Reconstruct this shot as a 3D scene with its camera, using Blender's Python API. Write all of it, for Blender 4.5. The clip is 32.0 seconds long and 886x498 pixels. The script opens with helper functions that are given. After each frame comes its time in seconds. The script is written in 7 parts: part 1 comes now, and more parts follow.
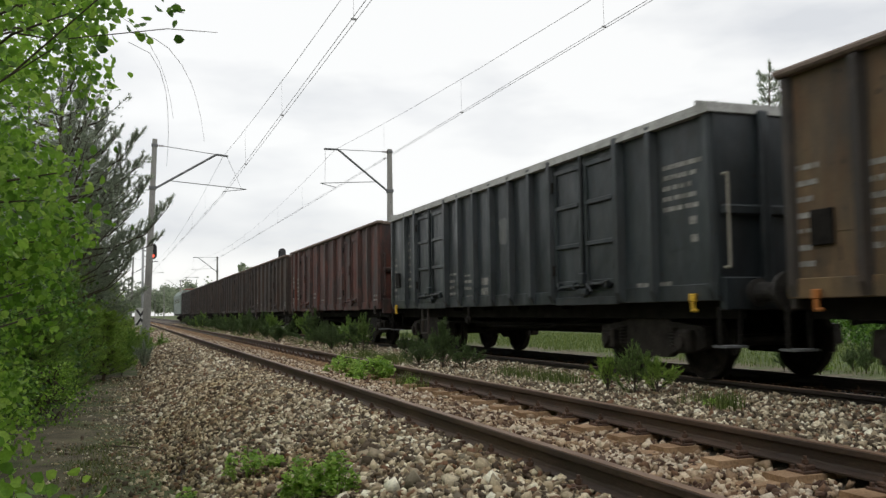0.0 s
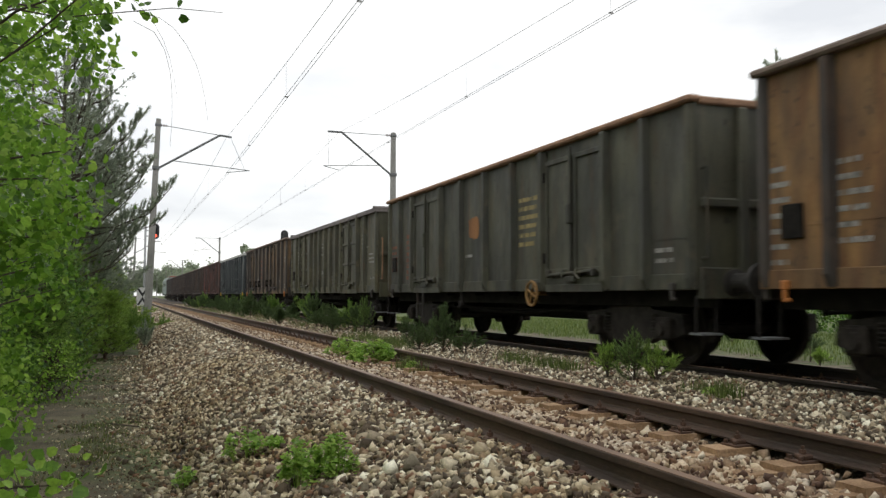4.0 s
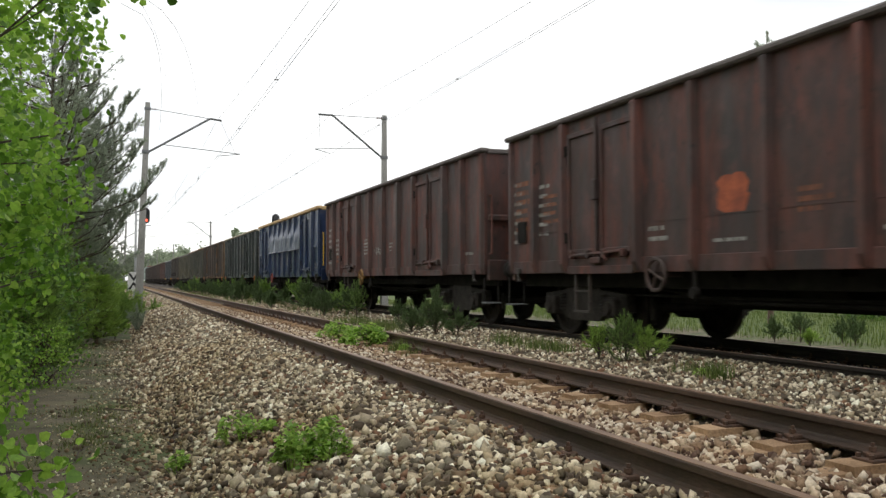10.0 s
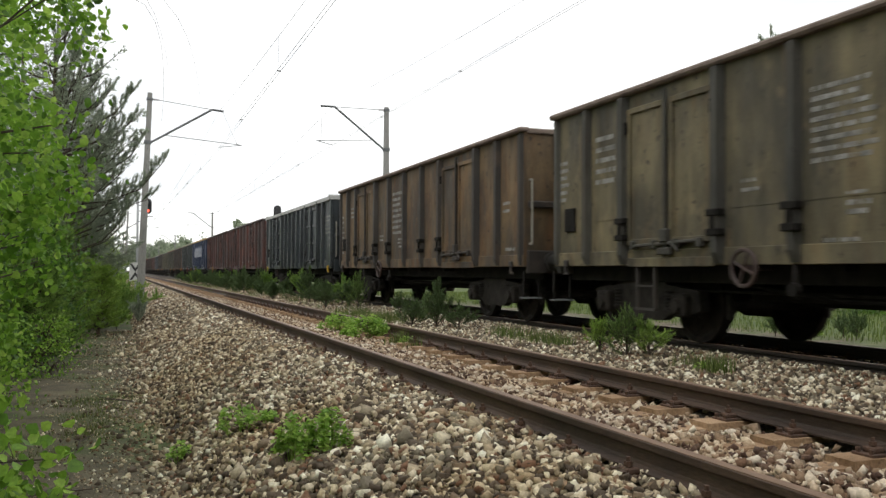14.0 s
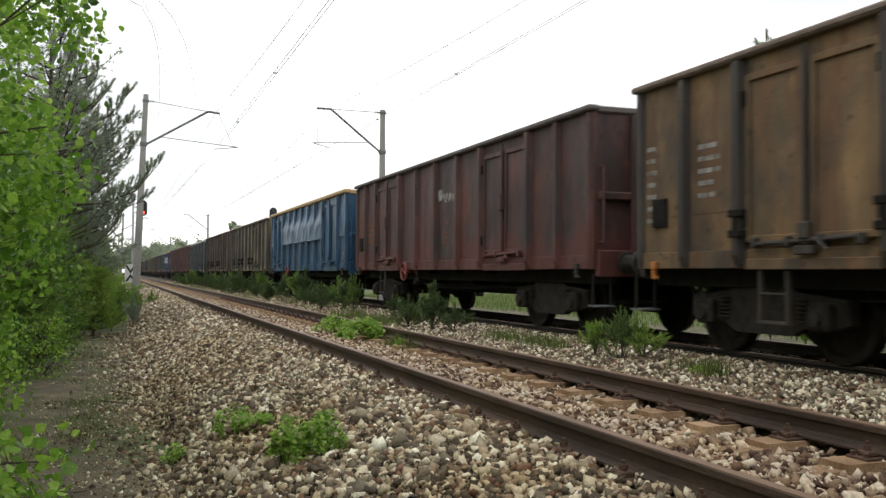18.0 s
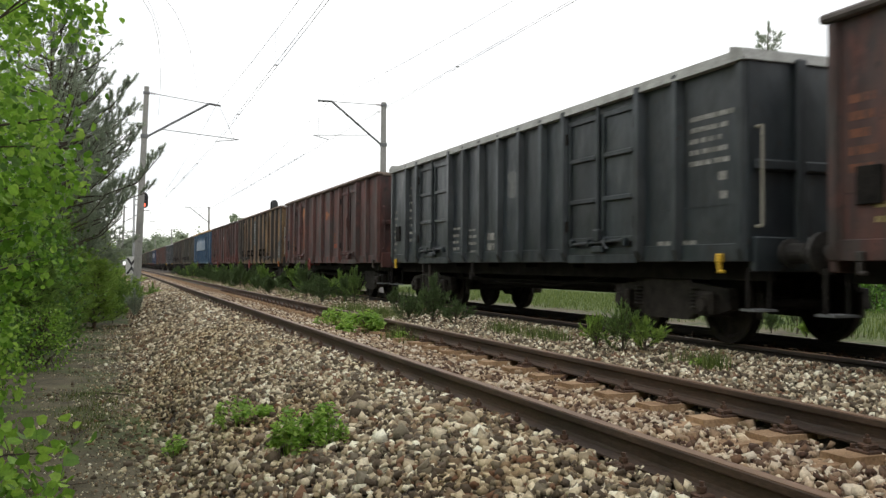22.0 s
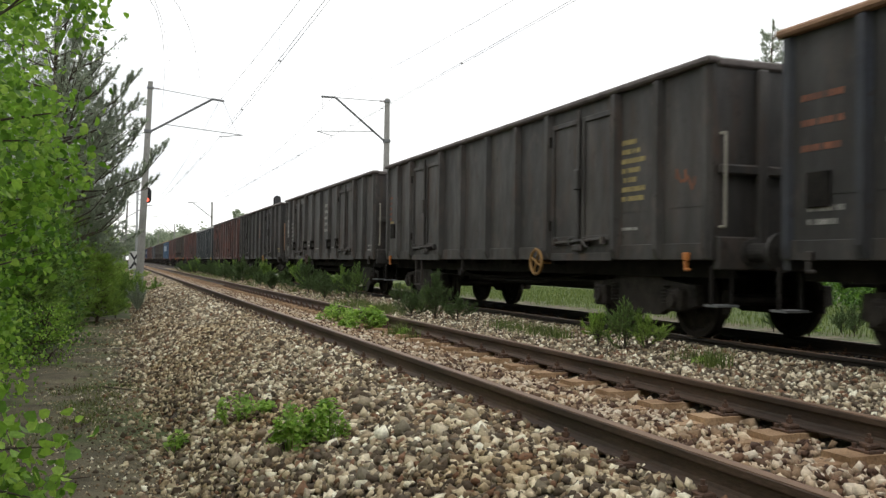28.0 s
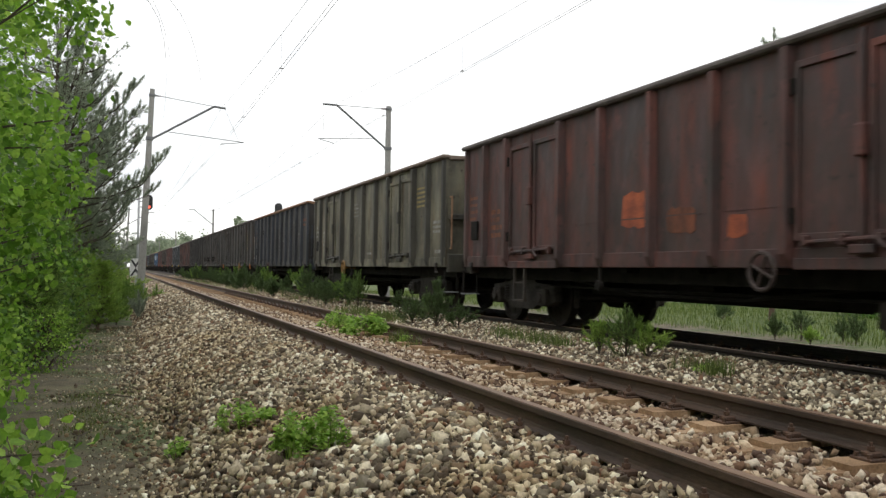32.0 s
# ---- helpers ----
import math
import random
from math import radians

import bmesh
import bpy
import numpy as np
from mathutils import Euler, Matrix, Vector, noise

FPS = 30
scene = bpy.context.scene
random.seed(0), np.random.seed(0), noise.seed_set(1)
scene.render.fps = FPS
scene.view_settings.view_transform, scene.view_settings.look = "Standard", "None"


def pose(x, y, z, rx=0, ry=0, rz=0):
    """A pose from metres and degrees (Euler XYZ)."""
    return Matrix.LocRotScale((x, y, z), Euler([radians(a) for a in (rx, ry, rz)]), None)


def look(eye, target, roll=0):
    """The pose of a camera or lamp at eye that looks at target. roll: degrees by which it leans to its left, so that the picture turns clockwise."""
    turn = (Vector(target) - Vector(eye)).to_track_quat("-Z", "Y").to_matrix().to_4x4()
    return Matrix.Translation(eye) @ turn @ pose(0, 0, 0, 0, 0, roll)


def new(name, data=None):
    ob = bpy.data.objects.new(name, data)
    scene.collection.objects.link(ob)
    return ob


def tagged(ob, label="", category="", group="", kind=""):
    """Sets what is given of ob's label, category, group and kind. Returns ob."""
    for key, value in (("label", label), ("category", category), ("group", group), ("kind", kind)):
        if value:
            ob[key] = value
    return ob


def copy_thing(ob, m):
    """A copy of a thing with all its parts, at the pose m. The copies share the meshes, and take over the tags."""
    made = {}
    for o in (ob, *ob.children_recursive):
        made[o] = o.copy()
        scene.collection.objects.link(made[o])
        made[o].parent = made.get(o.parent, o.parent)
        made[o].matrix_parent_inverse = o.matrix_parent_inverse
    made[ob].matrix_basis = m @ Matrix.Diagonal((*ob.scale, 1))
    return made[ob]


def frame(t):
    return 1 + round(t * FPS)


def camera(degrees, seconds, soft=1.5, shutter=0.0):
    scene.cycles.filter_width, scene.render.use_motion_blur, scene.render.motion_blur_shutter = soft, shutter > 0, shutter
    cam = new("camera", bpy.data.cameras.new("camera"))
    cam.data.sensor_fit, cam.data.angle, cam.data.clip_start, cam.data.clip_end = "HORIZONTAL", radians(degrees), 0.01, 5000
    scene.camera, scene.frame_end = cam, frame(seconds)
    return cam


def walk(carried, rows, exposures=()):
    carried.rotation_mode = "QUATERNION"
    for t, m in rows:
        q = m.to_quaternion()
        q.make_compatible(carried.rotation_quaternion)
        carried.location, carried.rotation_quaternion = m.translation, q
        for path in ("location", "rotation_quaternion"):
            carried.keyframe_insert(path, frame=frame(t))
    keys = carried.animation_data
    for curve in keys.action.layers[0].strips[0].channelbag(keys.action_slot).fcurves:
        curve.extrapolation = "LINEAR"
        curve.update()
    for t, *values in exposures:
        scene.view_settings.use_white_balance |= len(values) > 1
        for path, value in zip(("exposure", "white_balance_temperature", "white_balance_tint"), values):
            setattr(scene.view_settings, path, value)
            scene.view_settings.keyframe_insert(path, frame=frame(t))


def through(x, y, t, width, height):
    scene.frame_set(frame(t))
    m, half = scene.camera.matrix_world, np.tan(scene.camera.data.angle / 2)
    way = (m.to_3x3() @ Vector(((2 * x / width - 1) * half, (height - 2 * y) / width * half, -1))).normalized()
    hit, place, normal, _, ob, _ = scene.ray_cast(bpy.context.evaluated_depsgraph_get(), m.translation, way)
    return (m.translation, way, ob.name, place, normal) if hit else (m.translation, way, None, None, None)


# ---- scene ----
cam = camera(52.95, 32.0, soft=1.4, shutter=0.24)
PATH = [
    (0.0, pose(0, 0, 0.809, 94.002, 0.774, -19.756)),
    (0.5, pose(0, 0, 0.809, 94.071, 0.715, -19.054)),
    (1.0, pose(0, 0, 0.809, 93.883, 0.692, -19.223)),
    (1.5, pose(0, 0, 0.809, 93.868, 0.616, -19.458)),
    (2.0, pose(0, 0, 0.809, 93.952, 0.342, -19.584)),
    (2.5, pose(0, 0, 0.809, 93.527, 0.242, -19.433)),
    (3.0, pose(0, 0, 0.809, 93.177, 0.034, -19.670)),
    (3.5, pose(0, 0, 0.809, 93.078, -0.191, -19.607)),
    (5.5, pose(0, 0, 0.809, 92.842, 0.045, -20.038)),
    (6.0, pose(0, 0, 0.809, 92.733, 0.054, -20.032)),
    (6.5, pose(0, 0, 0.809, 92.475, -0.026, -20.091)),
    (7.0, pose(0, 0, 0.809, 92.320, 0.010, -20.314)),
    (7.5, pose(0, 0, 0.809, 92.322, -0.014, -20.298)),
    (8.0, pose(0, 0, 0.809, 92.423, 0.112, -20.374)),
    (8.5, pose(0, 0, 0.809, 92.224, -0.013, -20.460)),
    (9.0, pose(0, 0, 0.809, 92.157, -0.021, -20.242)),
    (9.5, pose(0, 0, 0.809, 92.123, 0.137, -20.134)),
    (10.0, pose(0, 0, 0.809, 91.911, 0.131, -20.196)),
    (10.5, pose(0, 0, 0.809, 91.852, -0.261, -20.522)),
    (11.0, pose(0, 0, 0.809, 91.776, -0.275, -19.517)),
    (11.5, pose(0, 0, 0.809, 91.690, -0.049, -19.819)),
    (12.0, pose(0, 0, 0.809, 91.527, 0.011, -19.959)),
    (12.5, pose(0, 0, 0.809, 91.372, 0.212, -20.354)),
    (13.0, pose(0, 0, 0.809, 91.398, -0.010, -20.223)),
    (13.5, pose(0, 0, 0.809, 91.524, -0.087, -20.145)),
    (14.0, pose(0, 0, 0.809, 91.417, -0.205, -20.105)),
    (14.5, pose(0, 0, 0.809, 91.223, -0.059, -19.969)),
    (16.5, pose(0, 0, 0.809, 91.620, -0.053, -20.397)),
    (17.0, pose(0, 0, 0.809, 91.575, -0.229, -20.433)),
    (17.5, pose(0, 0, 0.809, 91.400, -0.264, -20.411)),
    (18.0, pose(0, 0, 0.809, 91.591, -0.364, -20.378)),
    (18.5, pose(0, 0, 0.809, 91.500, -0.283, -20.351)),
    (19.0, pose(0, 0, 0.809, 91.507, -0.544, -20.423)),
    (19.5, pose(0, 0, 0.809, 91.485, -0.425, -20.350)),
    (20.0, pose(0, 0, 0.809, 91.334, -0.310, -20.252)),
    (20.5, pose(0, 0, 0.809, 91.278, -0.240, -20.354)),
    (21.0, pose(0, 0, 0.809, 91.211, -0.309, -20.411)),
    (21.5, pose(0, 0, 0.809, 91.197, -0.384, -20.408)),
    (22.0, pose(0, 0, 0.809, 91.123, -0.450, -20.323)),
    (22.5, pose(0, 0, 0.809, 90.933, -0.269, -19.976)),
    (23.0, pose(0, 0, 0.809, 91.143, -0.467, -20.209)),
    (23.5, pose(0, 0, 0.809, 90.947, -0.278, -20.183)),
    (24.0, pose(0, 0, 0.809, 90.731, -0.234, -20.402)),
    (24.5, pose(0, 0, 0.809, 90.768, -0.364, -20.359)),
    (25.0, pose(0, 0, 0.809, 90.865, -0.639, -20.173)),
    (25.5, pose(0, 0, 0.809, 91.056, -0.725, -20.114)),
    (27.5, pose(0, 0, 0.809, 90.975, -0.889, -20.060)),
    (28.0, pose(0, 0, 0.809, 90.912, -0.811, -20.158)),
    (28.5, pose(0, 0, 0.809, 90.759, -0.904, -20.218)),
    (29.0, pose(0, 0, 0.809, 90.912, -0.942, -20.208)),
    (29.5, pose(0, 0, 0.809, 90.995, -0.870, -20.039)),
    (30.0, pose(0, 0, 0.809, 91.033, -0.758, -20.366)),
    (30.5, pose(0, 0, 0.809, 90.968, -0.657, -20.230)),
    (31.0, pose(0, 0, 0.809, 91.133, -0.825, -20.107)),
    (31.5, pose(0, 0, 0.809, 91.352, -0.913, -20.069)),
    (32.0, pose(0, 0, 0.809, 91.391, -0.878, -20.088)),
]
EXPOSURES = [(0.0, -0.22), (2.0, -0.20), (3.5, -0.06), (6.0, 0.06), (10.0, 0.18), (32.0, 0.18)]
walk(cam, PATH, EXPOSURES)

# ---- sky and sun: bright, thin overcast ----
world = bpy.data.worlds.new("sky")
scene.world = world
world.use_nodes = True
wn, wl = world.node_tree.nodes, world.node_tree.links
bg = wn["Background"]
sky = wn.new("ShaderNodeTexSky")
sky.sky_type, sky.sun_disc = "NISHITA", False
sky.sun_elevation, sky.sun_rotation = radians(52), radians(-70)
sky_gain = wn.new("ShaderNodeVectorMath")
sky_gain.operation = "SCALE"
sky_gain.inputs[3].default_value = 0.12
wl.new(sky.outputs[0], sky_gain.inputs[0])
wtc = wn.new("ShaderNodeTexCoord")
wmap = wn.new("ShaderNodeMapping")
wmap.inputs["Scale"].default_value = (1.0, 1.0, 3.2)
wmap.inputs["Location"].default_value = (0.35, 0.1, 0.2)
wl.new(wtc.outputs["Generated"], wmap.inputs[0])
wno = wn.new("ShaderNodeTexNoise")
wno.inputs["Scale"].default_value, wno.inputs["Detail"].default_value = 2.6, 6
wl.new(wmap.outputs[0], wno.inputs[0])
wramp = wn.new("ShaderNodeValToRGB")
wramp.color_ramp.elements[0].position, wramp.color_ramp.elements[0].color = 0.36, (0.97, 0.99, 1.02, 1)
wramp.color_ramp.elements[1].position, wramp.color_ramp.elements[1].color = 0.54, (1.32, 1.32, 1.30, 1)
wl.new(wno.outputs[0], wramp.inputs[0])
wmix = wn.new("ShaderNodeMix")
wmix.data_type = "RGBA"
wmix.inputs[0].default_value = 0.88
wl.new(sky_gain.outputs[0], wmix.inputs[6])
wl.new(wramp.outputs[0], wmix.inputs[7])
wl.new(wmix.outputs[2], bg.inputs[0])
bg.inputs[1].default_value = 0.95

sun_data = bpy.data.lights.new("sun", "SUN")
sun_data.energy, sun_data.angle, sun_data.color = 0.6, radians(25), (1.0, 0.96, 0.9)
sun = new("sun", sun_data)
sun.matrix_world = look((-30, -20, 60), (0, 0, 0))

# ---- plan, in metres; z = 0 at the top of the near track's rails ----
X_NEAR, X_FAR, Z_FAR = 3.157, 7.715, -0.084
GAUGE = 1.507
GROUND = -0.74
PITCH = 14.04


def bed(x):
    """Height of the ballast's cross-section at x."""
    pts = ((-0.3, -1.10), (0.25, -0.86), (0.45, -0.74), (0.75, -0.55), (1.12, -0.365), (1.6, -0.22), (1.95, -0.165), (2.3, -0.165), (2.5, -0.15), (2.9, -0.152), (3.15, -0.188), (3.45, -0.225), (3.75, -0.235), (4.0, -0.16), (4.2, -0.16), (4.9, -0.185), (5.5, -0.195), (6.3, -0.195),
           (6.78, -0.17), (6.9, -0.20), (7.1, -0.26), (8.6, -0.26), (9.3, -0.31), (10.6, -0.80), (11.0, -0.95))
    return float(np.interp(x, [p[0] for p in pts], [p[1] for p in pts]))


# ---- materials ----
def nodes_of(name):
    m = bpy.data.materials.new(name)
    m.use_nodes = True
    return m, m.node_tree.nodes, m.node_tree.links, m.node_tree.nodes["Principled BSDF"]


def ramp(n, stops):
    r = n.new("ShaderNodeValToRGB")
    e = r.color_ramp.elements
    while len(e) < len(stops):
        e.new(0.5)
    for el, (p, c) in zip(e, stops):
        el.position, el.color = p, (*c, 1)
    return r


def mixrgb(n, l, fac, a, b, mode="MIX"):
    x = n.new("ShaderNodeMix")
    x.data_type, x.blend_type = "RGBA", mode
    for sock, v in ((x.inputs[0], fac), (x.inputs[6], a), (x.inputs[7], b)):
        if hasattr(v, "is_linked"):
            l.new(v, sock)
        else:
            sock.default_value = v if isinstance(v, (int, float)) else (*v, 1)
    return x.outputs[2]


def noise_at(n, l, scale, detail=5, stretch=(1, 1, 1), rough=0.55, world_space=False, offset=None):
    tc = n.new("ShaderNodeTexCoord")
    mp = n.new("ShaderNodeMapping")
    mp.inputs["Scale"].default_value = stretch
    if world_space:
        geo = n.new("ShaderNodeNewGeometry")
        l.new(geo.outputs["Position"], mp.inputs[0])
    else:
        l.new(tc.outputs["Object"], mp.inputs[0])
    if offset is not None:
        l.new(offset, mp.inputs["Location"])
    no = n.new("ShaderNodeTexNoise")
    no.inputs["Scale"].default_value, no.inputs["Detail"].default_value, no.inputs["Roughness"].default_value = scale, detail, rough
    l.new(mp.outputs[0], no.inputs[0])
    return no.outputs[0]


def add_bump(n, l, b, height, strength, dist=0.02):
    bp = n.new("ShaderNodeBump")
    bp.inputs["Strength"].default_value, bp.inputs["Distance"].default_value = strength, dist
    l.new(height, bp.inputs["Height"])
    l.new(bp.outputs[0], b.inputs["Normal"])


def surface(name, dark, light, scale=6.0, rough=0.8, metal=0.0, bump=0.3, fine=60.0, stretch=(1, 1, 1), world_space=False, vary=0.0, dist=0.02):
    """Two-scale mottled surface."""
    m, n, l, b = nodes_of(name)
    a = noise_at(n, l, scale, 5, stretch, world_space=world_space)
    f = noise_at(n, l, fine, 3, stretch, world_space=world_space)
    r1 = ramp(n, ((0.3, dark), (0.7, light)))
    l.new(a, r1.inputs[0])
    r2 = ramp(n, ((0.3, (0.72, 0.72, 0.72)), (0.7, (1.15, 1.15, 1.15))))
    l.new(f, r2.inputs[0])
    col = mixrgb(n, l, 1.0, r1.outputs[0], r2.outputs[0], "MULTIPLY")
    if vary:
        oi = n.new("ShaderNodeObjectInfo")
        rv = ramp(n, ((0.0, (1 - vary,) * 3), (1.0, (1 + vary,) * 3)))
        l.new(oi.outputs["Random"], rv.inputs[0])
        col = mixrgb(n, l, 1.0, col, rv.outputs[0], "MULTIPLY")
    l.new(col, b.inputs["Base Color"])
    b.inputs["Roughness"].default_value, b.inputs["Metallic"].default_value = rough, metal
    if bump:
        add_bump(n, l, b, f, bump, dist)
    return m


def paint(name, base, worn, rust, rust_share=0.45, rough=0.55, dirt=0.55, foot=None):
    """Old wagon paint: faded in patches, rust in vertical runs, dirt along the foot of the walls."""
    m, n, l, b = nodes_of(name)
    oi = n.new("ShaderNodeObjectInfo")
    sc = n.new("ShaderNodeVectorMath")
    sc.operation = "SCALE"
    sc.inputs[0].default_value = (17.0, 9.0, 5.0)
    l.new(oi.outputs["Random"], sc.inputs[3])
    big = noise_at(n, l, 0.9, 5, (1, 1, 0.6), offset=sc.outputs[0])
    runs = noise_at(n, l, 3.4, 6, (1, 1, 0.22), 0.65, offset=sc.outputs[0])
    spots = noise_at(n, l, 38, 4)
    r1 = ramp(n, ((0.38, base), (0.62, worn)))
    l.new(big, r1.inputs[0])
    cut = 0.78 - rust_share * 0.5
    r2 = ramp(n, ((cut - 0.08, (0, 0, 0)), (cut + 0.12, (0.85, 0.85, 0.85))))
    l.new(runs, r2.inputs[0])
    col = mixrgb(n, l, r2.outputs[0], r1.outputs[0], rust)
    r3 = ramp(n, ((0.3, (0.84, 0.84, 0.84)), (0.66, (1.10, 1.10, 1.10))))
    l.new(spots, r3.inputs[0])
    col = mixrgb(n, l, 0.8, col, r3.outputs[0], "MULTIPLY")
    streak = noise_at(n, l, 3.6, 6, (1, 1, 0.22), 0.6, offset=sc.outputs[0])
    r5 = ramp(n, ((0.36, (0.66, 0.65, 0.64)), (0.50, (0.98, 0.98, 0.98)), (0.66, (1.32, 1.27, 1.2))))
    l.new(streak, r5.inputs[0])
    col = mixrgb(n, l, 0.85, col, r5.outputs[0], "MULTIPLY")
    blots = noise_at(n, l, 2.8, 7, (1, 1, 0.8), 0.62, offset=sc.outputs[0])
    r6 = ramp(n, ((0.55, (0, 0, 0)), (0.68, (0.6, 0.6, 0.6))))
    l.new(blots, r6.inputs[0])
    col = mixrgb(n, l, r6.outputs[0], col, tuple(v * 0.55 + w * 0.75 for v, w in zip(rust, worn)))
    soot = noise_at(n, l, 1.5, 6, (1, 1, 0.5), 0.6, offset=sc.outputs[0])
    r4 = ramp(n, ((0.40, (0, 0, 0)), (0.66, (dirt, dirt, dirt))))
    l.new(soot, r4.inputs[0])
    col = mixrgb(n, l, r4.outputs[0], col, (0.030, 0.027, 0.024))
    chips = noise_at(n, l, 11.0, 4, (1, 1, 0.8), 0.5, offset=sc.outputs[0])
    r7 = ramp(n, ((0.64, (0, 0, 0)), (0.69, (0.75, 0.75, 0.75))))
    l.new(chips, r7.inputs[0])
    col = mixrgb(n, l, r7.outputs[0], col, (0.022, 0.016, 0.013))
    if foot:
        # a newer coat along the lower wall, with a ragged upper edge
        tc = n.new("ShaderNodeTexCoord")
        sep = n.new("ShaderNodeSeparateXYZ")
        l.new(tc.outputs["Object"], sep.inputs[0])
        ad = n.new("ShaderNodeMath")
        ad.operation = "MULTIPLY_ADD"
        l.new(big, ad.inputs[0])
        ad.inputs[1].default_value = -2.2
        l.new(sep.outputs[2], ad.inputs[2])
        r8 = ramp(n, ((0.15, (0.75, 0.75, 0.75)), (0.5, (0, 0, 0))))
        l.new(ad.outputs[0], r8.inputs[0])
        col = mixrgb(n, l, r8.outputs[0], col, foot)
    l.new(col, b.inputs["Base Color"])
    b.inputs["Specular IOR Level"].default_value = 0.55
    rr = ramp(n, ((0.3, (rough,) * 3), (0.7, (min(1, rough + 0.3),) * 3)))
    l.new(runs, rr.inputs[0])
    l.new(rr.outputs[0], b.inputs["Roughness"])
    dents = noise_at(n, l, 1.7, 3, (1, 1, 0.7), 0.45, offset=sc.outputs[0])
    add_bump(n, l, b, dents, 0.5, 0.10)
    return m


def island_colours(name, stops, rough=0.9, through=0.0, grain=40.0, bump=0.0, patch=None, patch_scale=1.0):
    """A colour for each loose piece of one mesh."""
    m, n, l, b = nodes_of(name)
    geo = n.new("ShaderNodeNewGeometry")
    r = ramp(n, stops)
    if bump:
        r.color_ramp.interpolation = "CONSTANT"
    l.new(geo.outputs["Random Per Island"], r.inputs[0])
    f = noise_at(n, l, grain, 3, world_space=True)
    r2 = ramp(n, ((0.3, (0.75, 0.75, 0.75)), (0.7, (1.15, 1.15, 1.15))))
    l.new(f, r2.inputs[0])
    col = mixrgb(n, l, 1.0, r.outputs[0], r2.outputs[0], "MULTIPLY")
    if patch:
        pn = noise_at(n, l, patch_scale, 4, world_space=True)
        r3 = ramp(n, ((0.42, (1, 1, 1)), (0.66, patch)))
        l.new(pn, r3.inputs[0])
        col = mixrgb(n, l, 1.0, col, r3.outputs[0], "MULTIPLY")
    l.new(col, b.inputs["Base Color"])
    b.inputs["Roughness"].default_value = rough
    if bump:
        add_bump(n, l, b, f, bump)
    if through:
        tr = n.new("ShaderNodeBsdfTranslucent")
        l.new(col, tr.inputs[0])
        mx = n.new("ShaderNodeMixShader")
        mx.inputs[0].default_value = through
        out = n["Material Output"]
        l.new(b.outputs[0], mx.inputs[1])
        l.new(tr.outputs[0], mx.inputs[2])
        l.new(mx.outputs[0], out.inputs[0])
    return m


def plain(name, c, rough=0.6, metal=0.0, glow=0.0):
    m, n, l, b = nodes_of(name)
    f = noise_at(n, l, 30, 3)
    r = ramp(n, ((0.3, tuple(v * 0.75 for v in c)), (0.7, tuple(min(1, v * 1.15) for v in c))))
    l.new(f, r.inputs[0])
    l.new(r.outputs[0], b.inputs["Base Color"])
    b.inputs["Roughness"].default_value, b.inputs["Metallic"].default_value = rough, metal
    if glow:
        b.inputs["Emission Color"].default_value = (*c, 1)
        b.inputs["Emission Strength"].default_value = glow
    return m


STONE_STOPS = ((0.0, (0.076, 0.055, 0.035)), (0.10, (0.179, 0.153, 0.106)), (0.19, (0.202, 0.109, 0.062)), (0.26, (0.121, 0.090, 0.060)), (0.35, (0.437, 0.360, 0.239)), (0.45, (0.202, 0.146, 0.092)), (0.53, (0.627, 0.545, 0.390)),
               (0.61, (0.314, 0.262, 0.177)), (0.69, (0.096, 0.072, 0.048)), (0.77, (0.750, 0.665, 0.494)), (0.84, (0.286, 0.207, 0.125)), (0.89, (0.860, 0.823, 0.655)), (0.95, (0.414, 0.349, 0.241)))
RUSTY_STOPS = ((0.0, (0.075, 0.040, 0.025)), (0.12, (0.32, 0.235, 0.155)), (0.24, (0.17, 0.098, 0.058)), (0.36, (0.50, 0.405, 0.295)), (0.48, (0.26, 0.18, 0.115)), (0.60, (0.64, 0.555, 0.435)), (0.72, (0.11, 0.068, 0.043)), (0.82, (0.66, 0.575, 0.44)), (0.93, (0.36, 0.262, 0.17)))
# ballast under the train: the shade there is put into these near-black colours
SHADED_STOPS = ((0.0, (0.012, 0.010, 0.009)), (0.5, (0.035, 0.028, 0.022)), (0.95, (0.085, 0.07, 0.055)))
M_STONE_SHADED = island_colours("shaded_stone", SHADED_STOPS, 0.8, grain=55, bump=0.3)
M_BED_SHADED = surface("shaded_grit", (0.012, 0.010, 0.008), (0.04, 0.032, 0.025), 22, 0.9, bump=0.6, fine=70, world_space=True)
M_STONE = island_colours("ballast_stone", STONE_STOPS, 0.92, grain=55, bump=0.3, patch=(0.80, 0.72, 0.60), patch_scale=0.8)
M_STONE_RUSTY = island_colours("rust_dusted_stone", RUSTY_STOPS, 0.92, grain=55, bump=0.3, patch=(0.97, 0.88, 0.76), patch_scale=1.3)
M_STONE_CLEAN = island_colours("pale_ballast_stone", STONE_STOPS, 0.92, grain=55, bump=0.3)
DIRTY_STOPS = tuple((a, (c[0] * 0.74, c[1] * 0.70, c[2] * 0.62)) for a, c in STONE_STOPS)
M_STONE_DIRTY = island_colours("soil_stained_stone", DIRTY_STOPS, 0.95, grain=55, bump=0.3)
M_STONE_LOOSE, _n, _l, _b = nodes_of("single_stone")
_oi, _r = _n.new("ShaderNodeObjectInfo"), ramp(_n, STONE_STOPS)
_r.color_ramp.interpolation = "CONSTANT"
_l.new(_oi.outputs["Random"], _r.inputs[0])
_f = noise_at(_n, _l, 55, 3)
